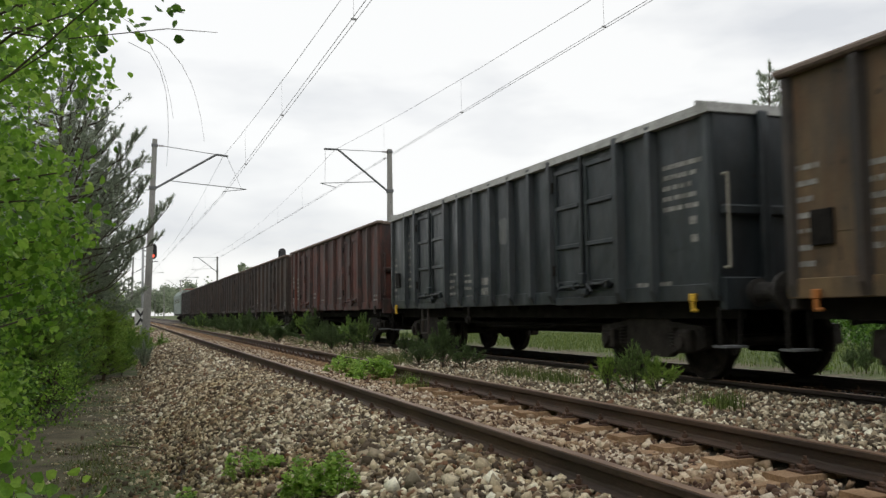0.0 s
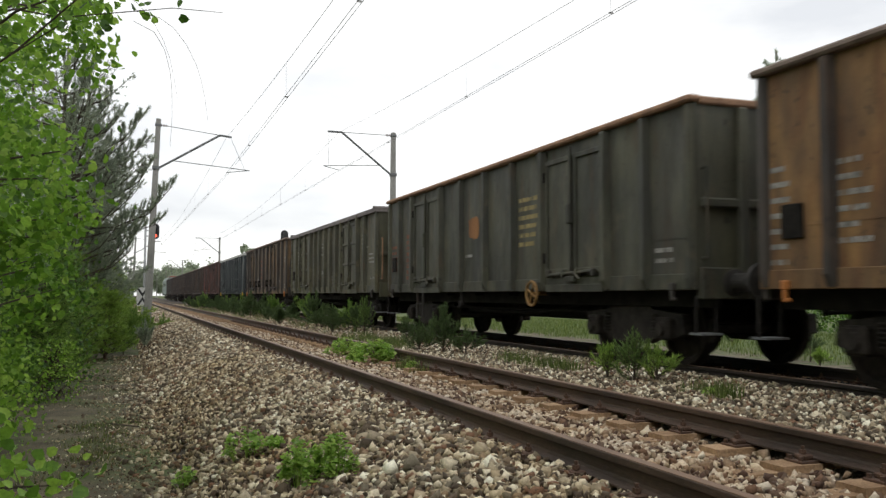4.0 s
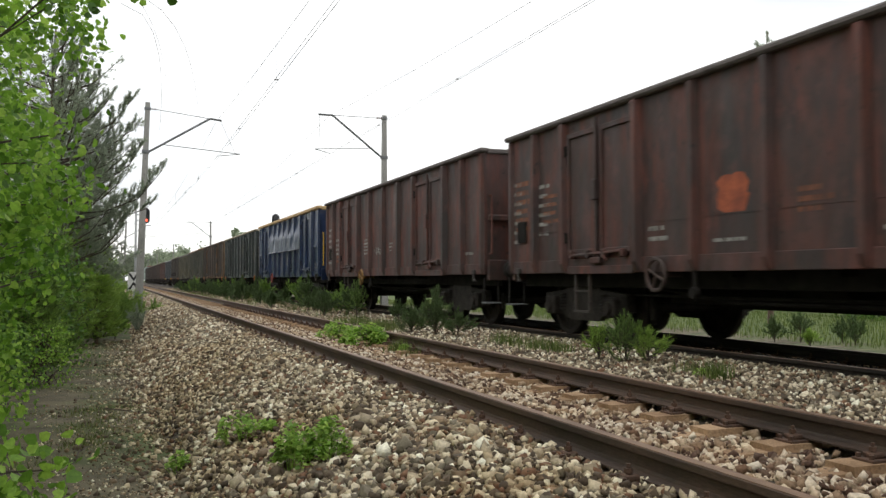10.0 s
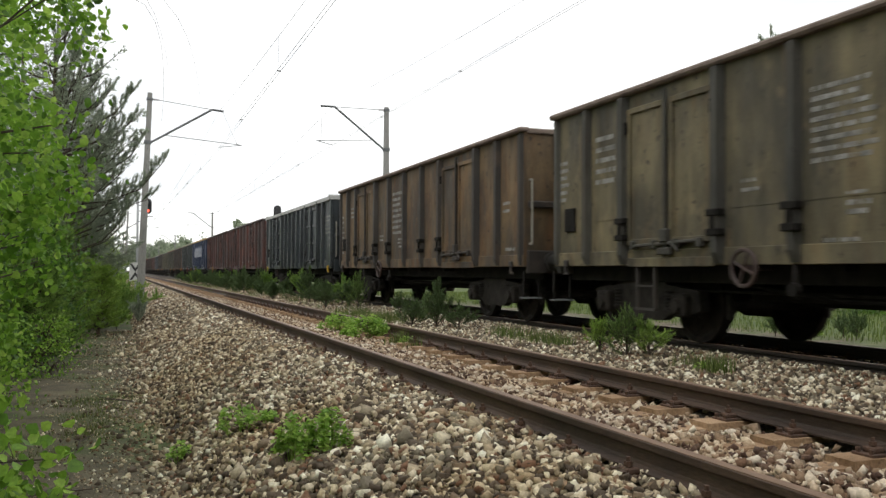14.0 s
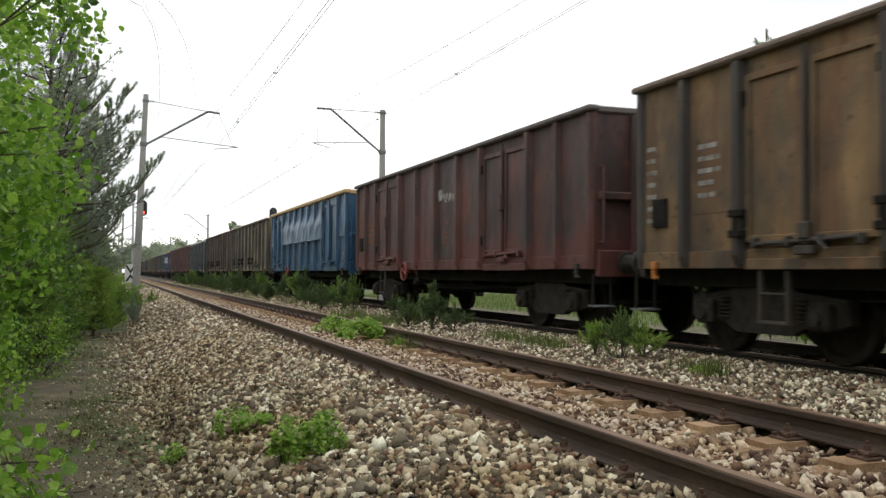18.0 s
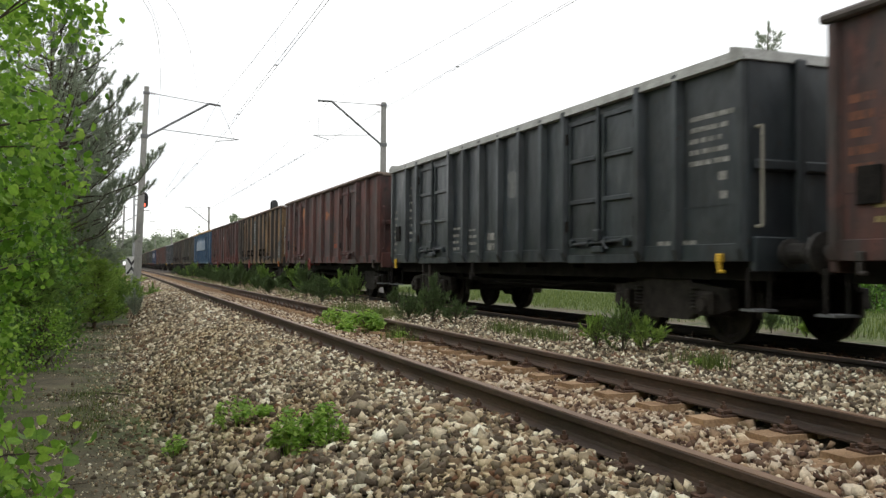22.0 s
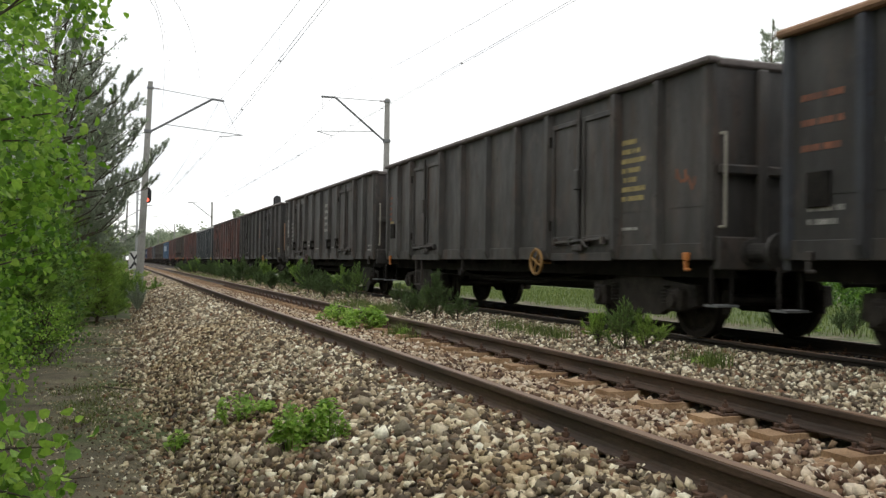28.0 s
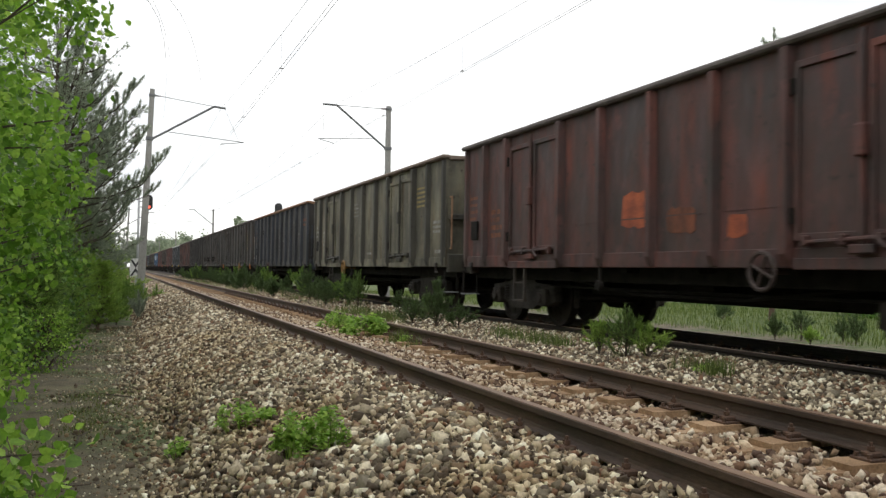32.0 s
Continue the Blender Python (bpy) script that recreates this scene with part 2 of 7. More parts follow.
_g = ramp(_n, ((0.3, (0.75, 0.75, 0.75)), (0.7, (1.15, 1.15, 1.15))))
_l.new(_f, _g.inputs[0])
_l.new(mixrgb(_n, _l, 1.0, _r.outputs[0], _g.outputs[0], "MULTIPLY"), _b.inputs["Base Color"])
_b.inputs["Roughness"].default_value = 0.92
add_bump(_n, _l, _b, _f, 0.3)
M_BED = surface("ballast_grit", (0.035, 0.027, 0.019), (0.14, 0.11, 0.08), 22, 0.95, bump=0.9, fine=70, world_space=True, dist=0.05)
# dark rust; the shade on the rail's side is put into this colour
M_RAIL = surface("rusty_rail_with_shade", (0.040, 0.025, 0.017), (0.098, 0.058, 0.036), 5, 0.62, 0.15, 0.2, 80, (1, 0.25, 1))
M_RAIL_DARK = surface("dark_rail", (0.018, 0.013, 0.011), (0.05, 0.034, 0.025), 5, 0.6, 0.2, 0.2, 80, (1, 0.25, 1))
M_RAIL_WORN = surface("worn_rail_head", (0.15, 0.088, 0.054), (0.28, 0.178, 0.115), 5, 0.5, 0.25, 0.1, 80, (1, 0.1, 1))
M_SLEEPER = surface("rust_stained_concrete", (0.22, 0.130, 0.066), (0.43, 0.285, 0.165), 4, 0.92, 0, 0.4, 60, world_space=True)
M_FASTENING = surface("rusty_iron", (0.055, 0.035, 0.026), (0.14, 0.075, 0.045), 20, 0.75, 0.2, 0.3, 90)
M_CONCRETE = surface("weathered_concrete", (0.22, 0.215, 0.20), (0.36, 0.35, 0.33), 2.2, 0.92, 0, 0.3, 50, (1, 1, 0.3))
M_STEEL = surface("galvanised_steel", (0.13, 0.135, 0.14), (0.22, 0.225, 0.23), 8, 0.6, 0.4, 0.1, 60)
M_WIRE = plain("copper_wire", (0.26, 0.255, 0.25), 0.5, 0.6)
M_CERAMIC = plain("brown_ceramic", (0.10, 0.05, 0.035), 0.3)
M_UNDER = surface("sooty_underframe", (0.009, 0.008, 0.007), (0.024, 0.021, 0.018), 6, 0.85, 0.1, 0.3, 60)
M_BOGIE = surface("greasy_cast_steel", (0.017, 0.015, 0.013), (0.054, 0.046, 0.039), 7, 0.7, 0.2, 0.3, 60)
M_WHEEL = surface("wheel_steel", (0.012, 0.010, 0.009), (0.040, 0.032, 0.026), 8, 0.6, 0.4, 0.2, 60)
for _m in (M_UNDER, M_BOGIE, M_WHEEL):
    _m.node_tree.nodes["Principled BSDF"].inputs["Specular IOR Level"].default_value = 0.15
M_BUFFER = surface("buffer_steel", (0.018, 0.017, 0.016), (0.060, 0.055, 0.050), 9, 0.6, 0.3, 0.1, 60)
M_LETTER = surface("faded_white_lettering", (0.12, 0.116, 0.105), (0.38, 0.37, 0.34), 9, 0.8, 0, 0.0, 60)
M_PRIMER = surface("orange_primer_patch", (0.20, 0.052, 0.028), (0.42, 0.105, 0.042), 5, 0.8, 0, 0.0, 60)
M_LETTER_RED = surface("faded_red_lettering", (0.095, 0.042, 0.028), (0.25, 0.095, 0.048), 7, 0.8, 0, 0.0, 60)
M_LETTER_YELLOW = surface("faded_yellow_lettering", (0.20, 0.155, 0.065), (0.36, 0.29, 0.12), 9, 0.8, 0, 0.0, 60)
M_HOOK = plain("orange_tow_hook", (0.42, 0.15, 0.03), 0.6)
M_HOOK_Y = plain("yellow_tow_hook", (0.65, 0.40, 0.03), 0.6)
M_HANDRAIL = plain("pale_handrail", (0.30, 0.28, 0.235), 0.6)
M_WHEEL_RED = plain("red_handwheel", (0.20, 0.045, 0.035), 0.7)
M_WHEEL_OCHRE = plain("ochre_handwheel", (0.24, 0.13, 0.035), 0.7)
M_BARK = surface("pine_bark", (0.06, 0.04, 0.028), (0.17, 0.11, 0.075), 8, 0.95, 0, 0.8, 40, (1, 1, 0.3))
M_TWIG = surface("dark_twig", (0.045, 0.033, 0.025), (0.10, 0.075, 0.055), 12, 0.9, 0, 0.3, 60)
M_BIRCH = surface("birch_bark", (0.10, 0.08, 0.06), (0.40, 0.37, 0.33), 7, 0.85, 0, 0.4, 40, (1, 1, 2.5))
M_LEAF = island_colours("birch_leaf", ((0.0, (0.082, 0.185, 0.020)), (0.35, (0.190, 0.365, 0.040)), (0.75, (0.285, 0.485, 0.062)), (1.0, (0.44, 0.63, 0.118))), 0.45, 0.62)
M_LEAF_BUSH = island_colours("bush_leaf", ((0.0, (0.100, 0.215, 0.022)), (0.5, (0.230, 0.420, 0.046)), (1.0, (0.43, 0.63, 0.105))), 0.45, 0.5)
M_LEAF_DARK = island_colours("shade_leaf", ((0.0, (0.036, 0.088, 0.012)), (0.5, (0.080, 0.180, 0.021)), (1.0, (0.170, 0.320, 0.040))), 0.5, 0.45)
M_NEEDLE = island_colours("pine_needle", ((0.0, (0.200, 0.250, 0.180)), (0.5, (0.330, 0.385, 0.280)), (1.0, (0.500, 0.545, 0.400))), 0.6, 0.55)
M_NEEDLE_YOUNG = island_colours("young_needle", ((0.0, (0.088, 0.172, 0.038)), (0.5, (0.195, 0.325, 0.068)), (1.0, (0.360, 0.510, 0.115))), 0.6, 0.55)
M_NEEDLE_LIGHT = island_colours("fresh_needle", ((0.0, (0.135, 0.250, 0.040)), (0.5, (0.270, 0.420, 0.072)), (1.0, (0.45, 0.60, 0.13))), 0.6, 0.55)
M_NEEDLE_MID = island_colours("seedling_needle", ((0.0, (0.062, 0.118, 0.030)), (0.5, (0.130, 0.215, 0.050)), (1.0, (0.26, 0.38, 0.095))), 0.6, 0.4)
M_NEEDLE_DEEP = island_colours("dark_seedling_needle", ((0.0, (0.042, 0.075, 0.026)), (0.5, (0.085, 0.138, 0.045)), (1.0, (0.160, 0.235, 0.080))), 0.6, 0.35)
# far foliage, paled and greyed in its colour for the distance haze
M_LEAF_HAZED = island_colours("hazed_far_leaf", ((0.0, (0.22, 0.27, 0.18)), (0.5, (0.30, 0.355, 0.24)), (1.0, (0.39, 0.44, 0.31))), 0.8, 0.4)
M_GRASS = island_colours("grass_blade", ((0.0, (0.045, 0.072, 0.011)), (0.5, (0.105, 0.138, 0.024)), (1.0, (0.20, 0.21, 0.060))), 0.7, 0.3)
M_MEADOW = island_colours("meadow_blade", ((0.0, (0.055, 0.095, 0.016)), (0.5, (0.110, 0.160, 0.027)), (1.0, (0.20, 0.24, 0.065))), 0.7, 0.3)
M_HERB = island_colours("herb_leaf", ((0.0, (0.16, 0.30, 0.045)), (0.5, (0.31, 0.50, 0.085)), (1.0, (0.50, 0.66, 0.165))), 0.5, 0.55)


def ground_material():
    m, n, l, b = nodes_of("earth_and_meadow")
    geo = n.new("ShaderNodeNewGeometry")
    sep = n.new("ShaderNodeSeparateXYZ")
    l.new(geo.outputs["Position"], sep.inputs[0])
    big = noise_at(n, l, 0.8, 5, world_space=True)
    mid = noise_at(n, l, 2.6, 6, world_space=True)
    fine = noise_at(n, l, 45, 4, world_space=True)
    soil = ramp(n, ((0.35, (0.072, 0.060, 0.036)), (0.65, (0.170, 0.143, 0.088))))
    l.new(mid, soil.inputs[0])
    weeds = ramp(n, ((0.35, (0.048, 0.072, 0.019)), (0.7, (0.112, 0.145, 0.042))))
    l.new(mid, weeds.inputs[0])
    meadow = ramp(n, ((0.35, (0.062, 0.092, 0.020)), (0.7, (0.120, 0.150, 0.042))))
    l.new(big, meadow.inputs[0])
    patches = ramp(n, ((0.46, (0, 0, 0)), (0.60, (0.85, 0.85, 0.85))))
    l.new(big, patches.inputs[0])
    col = mixrgb(n, l, patches.outputs[0], soil.outputs[0], weeds.outputs[0])
    # the meadow begins past the far track's ballast and a strip of bare sand
    mr = n.new("ShaderNodeMapRange")
    mr.inputs[1].default_value, mr.inputs[2].default_value = 17.0, 18.6
    ad = n.new("ShaderNodeMath")
    ad.operation = "MULTIPLY_ADD"
    l.new(big, ad.inputs[0])
    ad.inputs[1].default_value = 3.0
    l.new(sep.outputs[0], ad.inputs[2])
    l.new(ad.outputs[0], mr.inputs[0])
    col = mixrgb(n, l, mr.outputs[0], col, meadow.outputs[0])
    r2 = ramp(n, ((0.3, (0.7, 0.7, 0.7)), (0.7, (1.2, 1.2, 1.2))))
    l.new(fine, r2.inputs[0])
    col = mixrgb(n, l, 1.0, col, r2.outputs[0], "MULTIPLY")
    l.new(col, b.inputs["Base Color"])
    b.inputs["Roughness"].default_value = 0.97
    add_bump(n, l, b, fine, 0.6, 0.03)
    return m


M_GROUND = ground_material()


# ---- mesh tools ----
class Shape:
    """Collects simple solids into one mesh."""

    def __init__(self):
        self.v, self.f = [], []

    def add(self, verts, faces):
        o = len(self.v)
        self.v += [tuple(p) for p in verts]
        self.f += [tuple(i + o for i in q) for q in faces]
        return self

    def box(self, x0, x1, y0, y1, z0, z1, c=0.0):
        """A box; c cuts its edges."""
        if c <= 0:
            p = [(x, y, z) for x in (x0, x1) for y in (y0, y1) for z in (z0, z1)]
            return self.add(p, [(0, 1, 3, 2), (4, 6, 7, 5), (0, 4, 5, 1), (2, 3, 7, 6), (0, 2, 6, 4), (1, 5, 7, 3)])
        lo, hi = Vector((x0, y0, z0)), Vector((x1, y1, z1))
        c = min(c, min(hi - lo) * 0.45)
        p, idx = [], {}
        for sx in (0, 1):
            for sy in (0, 1):
                for sz in (0, 1):
                    s = (sx, sy, sz)
                    for a in range(3):
                        q = [(lo[k] + c, hi[k] - c)[s[k]] for k in range(3)]
                        q[a] = (lo[a], hi[a])[s[a]]
                        idx[(s, a)] = len(p)
                        p.append(q)
        f = []
        for a in range(3):
            b, d = (a + 1) % 3, (a + 2) % 3
            for e in (0, 1):
                def key(i, j):
                    s = [0, 0, 0]
                    s[a], s[b], s[d] = e, i, j
                    return idx[(tuple(s), a)]
                q = [key(0, 0), key(1, 0), key(1, 1), key(0, 1)]
                f.append(q if e else q[::-1])
        for a in range(3):
            b, d = (a + 1) % 3, (a + 2) % 3
            for i in (0, 1):
                for j in (0, 1):
                    s0, s1 = [0, 0, 0], [0, 0, 0]
                    s0[b], s0[d] = i, j
                    s1[b], s1[d] = i, j
                    s1[a] = 1
                    s0, s1 = tuple(s0), tuple(s1)
                    q = [idx[(s0, b)], idx[(s1, b)], idx[(s1, d)], idx[(s0, d)]]
                    f.append(q if (i != j) else q[::-1])
        for sx in (0, 1):
            for sy in (0, 1):
                for sz in (0, 1):
                    s = (sx, sy, sz)
                    q = [idx[(s, 0)], idx[(s, 1)], idx[(s, 2)]]
                    f.append(q if (sx + sy + sz) % 2 else q[::-1])
        return self.add(p, f)

    def tube(self, a, b, r0, r1=None, n=8, caps=True):
        r1 = r0 if r1 is None else r1
        a, b = Vector(a), Vector(b)
        d = (b - a).normalized()
        u = d.orthogonal().normalized()
        w = d.cross(u)
        p = []
        for c, r in ((a, r0), (b, r1)):
            for i in range(n):
                t = 2 * math.pi * i / n
                p.append(c + u * (r * math.cos(t)) + w * (r * math.sin(t)))
        f = [(i, (i + 1) % n, n + (i + 1) % n, n + i) for i in range(n)]
        if caps:
            f += [tuple(range(n))[::-1], tuple(range(n, 2 * n))]
        return self.add(p, f)

    def prism(self, profile, axis, lo, hi):
        """A closed 2-D profile drawn out along one axis (0 x, 1 y, 2 z)."""
        n = len(profile)
        p = []
        for h in (lo, hi):
            for (a, b) in profile:
                q = [0, 0, 0]
                q[axis], q[(axis + 1) % 3], q[(axis + 2) % 3] = h, a, b
                p.append(q)
        f = [(i, (i + 1) % n, n + (i + 1) % n, n + i) for i in range(n)]
        f += [tuple(range(n))[::-1], tuple(range(n, 2 * n))]
        return self.add(p, f)

    def ring(self, c, axis, r, thick, n=20):
        """A round bar bent into a circle."""
        p, f, k = [], [], 6
        for i in range(n):
            t = 2 * math.pi * i / n
            for j in range(k):
                s = 2 * math.pi * j / k
                rr, hh = r + thick * math.cos(s), thick * math.sin(s)
                q = [0, 0, 0]
                q[axis], q[(axis + 1) % 3], q[(axis + 2) % 3] = hh, rr * math.cos(t), rr * math.sin(t)
                p.append([q[m] + c[m] for m in range(3)])
        for i in range(n):
            for j in range(k):
                f.append((i * k + j, ((i + 1) % n) * k + j, ((i + 1) % n) * k + (j + 1) % k, i * k + (j + 1) % k))
        return self.add(p, f)

    def lathe(self, c, axis, profile, n=24):
        """profile: (along, radius) pairs turned about an axis through c."""
        p, f, k = [], [], len(profile)
        for i in range(n):
            t = 2 * math.pi * i / n
            for h, r in profile:
                q = [0, 0, 0]
                q[axis], q[(axis + 1) % 3], q[(axis + 2) % 3] = h, r * math.cos(t), r * math.sin(t)
                p.append([q[m] + c[m] for m in range(3)])
        for i in range(n):
            for j in range(k - 1):
                f.append((i * k + j, ((i + 1) % n) * k + j, ((i + 1) % n) * k + j + 1, i * k + j + 1))
        return self.add(p, f)

    def mesh(self, name, material, smooth=False):
        me = bpy.data.meshes.new(name)
        me.from_pydata(self.v, [], self.f)
        bm = bmesh.new()
        bm.from_mesh(me)
        bmesh.ops.recalc_face_normals(bm, faces=bm.faces)
        bm.to_mesh(me)
        bm.free()
        me.materials.append(material)
        if smooth:
            me.polygons.foreach_set("use_smooth", [True] * len(me.polygons))
        return me


def array_mesh(name, verts, faces, material):
    """A mesh from an n x 3 array and an m x k array of corners."""
    me = bpy.data.meshes.new(name)
    k = faces.shape[1]
    me.vertices.add(len(verts))
    me.vertices.foreach_set("co", np.ascontiguousarray(verts, np.float32).ravel())
    me.loops.add(faces.size)
    me.loops.foreach_set("vertex_index", np.ascontiguousarray(faces, np.int32).ravel())
    me.polygons.add(len(faces))
    me.polygons.foreach_set("loop_start", np.arange(0, faces.size, k, dtype=np.int32))
    me.update(calc_edges=True)
    me.materials.append(material)
    return me


def part(name, shape, material, parent, label="", smooth=False):
    me = shape.mesh(name, material, smooth) if isinstance(shape, Shape) else shape
    ob = new(name, me)
    ob.parent = parent
    if label:
        ob["label"] = label
    return ob


def thing(name, label, category, at=(0, 0, 0), group="", kind="", turn=0):
    ob = new(name)
    ob.matrix_basis = pose(*at, 0, 0, turn)
    ob.empty_display_size = 0.2
    return tagged(ob, label, category, group, kind)


rng = np.random.default_rng(7)


def rotations(n, tilt=None):
    """n random turns as n x 3 x 3; tilt limits how far they lean from upright."""
    if tilt is None:
        q = rng.normal(size=(n, 4))
        q /= np.linalg.norm(q, axis=1, keepdims=True)
    else:
        yaw, lean, way = rng.uniform(0, 2 * np.pi, n), rng.uniform(0, tilt, n), rng.uniform(0, 2 * np.pi, n)
        qy = np.stack([np.cos(yaw / 2), 0 * yaw, 0 * yaw, np.sin(yaw / 2)], 1)
        ql = np.stack([np.cos(lean / 2), np.sin(lean / 2) * np.cos(way), np.sin(lean / 2) * np.sin(way), 0 * yaw], 1)
        w0, x0, y0, z0 = ql.T
        w1, x1, y1, z1 = qy.T
        q = np.stack([w0 * w1 - x0 * x1 - y0 * y1 - z0 * z1, w0 * x1 + x0 * w1 + y0 * z1 - z0 * y1,
                      w0 * y1 - x0 * z1 + y0 * w1 + z0 * x1, w0 * z1 + x0 * y1 - y0 * x1 + z0 * w1], 1)
    w, x, y, z = q.T
    return np.stack([np.stack([1 - 2 * (y * y + z * z), 2 * (x * y - z * w), 2 * (x * z + y * w)], -1),
                     np.stack([2 * (x * y + z * w), 1 - 2 * (x * x + z * z), 2 * (y * z - x * w)], -1),
                     np.stack([2 * (x * z - y * w), 2 * (y * z + x * w), 1 - 2 * (x * x + y * y)], -1)], 1)


def ico():
    bm = bmesh.new()
    bmesh.ops.create_icosphere(bm, subdivisions=1, radius=1)
    v = np.array([q.co[:] for q in bm.verts])
    f = np.array([[c.index for c in q.verts] for q in bm.faces])
    bm.free()
    return v, f


ICO_V, ICO_F = ico()


CUBE_V = np.array([(x, y, z) for x in (-1, 1) for y in (-1, 1) for z in (-1, 1)]) * 0.72
CUBE_F = np.array([(0, 1, 3, 2), (4, 6, 7, 5), (0, 4, 5, 1), (2, 3, 7, 6), (0, 2, 6, 4), (1, 5, 7, 3)])
CUBE_F = np.concatenate([CUBE_F[:, (0, 1, 2)], CUBE_F[:, (0, 2, 3)]])


def stones_mesh(name, centres, sizes, material):
    """Broken stones: rough, flattened lumps."""
    vs, fs, at = [], [], 0
    blocky = rng.uniform(0, 1, len(centres)) < 0.6
    for pick, bv, bf, rough in ((blocky, CUBE_V, CUBE_F, 0.42), (~blocky, ICO_V, ICO_F, 0.34)):
        n, k = int(pick.sum()), len(bv)
        v = bv[None] * (1 + rng.uniform(-0.30, 0.25, (n, k, 1))) + rng.uniform(-rough, rough, (n, k, 3)) * 0.7
        v = v * rng.uniform(0.5, 1.3, (n, 1, 3)) * sizes[pick][:, None, None]
        v = np.einsum("nij,nkj->nki", rotations(n), v) + centres[pick][:, None, :]
        vs.append(v.reshape(-1, 3))
        fs.append((bf[None] + (np.arange(n) * k)[:, None, None]).reshape(-1, 3) + at)
        at += n * k
    return array_mesh(name, np.concatenate(vs), np.concatenate(fs), material)


LEAF = np.array([(0, 0, 0), (-0.45, 0.26, 0.09), (-0.38, 0.68, 0.08), (0, 1.0, -0.05), (0.38, 0.68, 0.08), (0.45, 0.26, 0.09)])
LEAF_F = np.array([(0, 3, 2, 1), (0, 5, 4, 3)])


def leaves_mesh(name, centres, sizes, material, tilt=None):
    n = len(centres)
    v = LEAF[None] * sizes[:, None, None] * rng.uniform(0.8, 1.2, (n, 1, 3))
    v = np.einsum("nij,nkj->nki", rotations(n, tilt), v) + centres[:, None, :]
    f = LEAF_F[None] + (np.arange(n) * 6)[:, None, None]
    return array_mesh(name, v.reshape(-1, 3), f.reshape(-1, 4), material)


def needles_mesh(name, roots, ways, length, width, count, material, spread=0.7):
    """Tufts of thin needles that fan out about a way from each root."""
    n = len(roots)
    d = ways[:, None, :] + rng.normal(0, spread, (n, count, 3))
    d /= np.linalg.norm(d, axis=2, keepdims=True)
    base = roots[:, None, :] + ways[:, None, :] * rng.uniform(-0.35, 0.35, (n, count, 1)) * length
    side = np.cross(d, rng.normal(size=(n, count, 3)))
    side /= np.linalg.norm(side, axis=2, keepdims=True) + 1e-9
    ln = length * rng.uniform(0.7, 1.2, (n, count, 1))
    v = np.stack([base - side * width / 2, base + side * width / 2, base + d * ln], 2)
    f = np.arange(n * count * 3).reshape(-1, 3)
    return array_mesh(name, v.reshape(-1, 3), f, material)


def blades_mesh(name, roots, height, width, material, lean=0.5):
    """Grass: one bent, tapering blade a root."""
    n = len(roots)
    yaw = rng.uniform(0, 2 * np.pi, n)
    side = np.stack([np.cos(yaw), np.sin(yaw), 0 * yaw], 1)
    way = np.stack([-np.sin(yaw), np.cos(yaw), 0 * yaw], 1) * rng.uniform(0, lean, (n, 1))
    h = height * rng.uniform(0.5, 1.2, (n, 1))
    up = np.array([[0, 0, 1.0]])
    mid = roots + up * h * 0.6 + way * h * 0.35
    tip = roots + up * h + way * h
    w = side * width / 2
    v = np.stack([roots - w, roots + w, mid + w * 0.7, mid - w * 0.7, tip, tip], 1)
    f = np.array([(0, 1, 2, 3), (3, 2, 4, 5)])[None] + (np.arange(n) * 6)[:, None, None]
    return array_mesh(name, v.reshape(-1, 3), f.reshape(-1, 4), material)

# ---- ground and ballast ----
def ground_sheet():
    xs = np.unique(np.concatenate([np.linspace(-400, -12, 14), np.linspace(-12, 14, 66), np.linspace(14, 40, 20), np.linspace(40, 600, 16)]))
    ys = np.unique(np.concatenate([np.linspace(-120, -4, 10), np.linspace(-4, 40, 90), np.linspace(40, 120, 25), np.linspace(120, 1600, 22)]))
    X, Y = np.meshgrid(xs, ys, indexing="ij")
    Z = np.full_like(X, GROUND)
    for i in range(X.shape[0]):
        for j in range(X.shape[1]):
            x, y = X[i, j], Y[i, j]
            flat = min(1.0, max(0.1, (0.1 - x) / 0.8)) if -2 < x < 4 else 1.0
            Z[i, j] += flat * (0.05 * noise.noise((x * 0.9, y * 0.7, 3.1)) + 0.02 * noise.noise((x * 3, y * 3, 1.7)))
            if x > 14:
                Z[i, j] += 0.10 * noise.noise((x * 0.12, y * 0.12, 0.5)) * min(1, (x - 14) / 10) * (1 if x < 200 else 0)
            if 1.0 < x < 10.4:
                Z[i, j] = GROUND - 0.12
    n, m = X.shape
    idx = np.arange(n * m).reshape(n, m)
    f = np.stack([idx[:-1, :-1], idx[1:, :-1], idx[1:, 1:], idx[:-1, 1:]], -1).reshape(-1, 4)
    me = array_mesh("ground", np.stack([X, Y, Z], -1).reshape(-1, 3), f, M_GROUND)
    me.polygons.foreach_set("use_smooth", [True] * len(me.polygons))
    return tagged(new("ground", me), "trodden sandy path with weeds, and green meadow past the tracks", "ground", kind="structure")


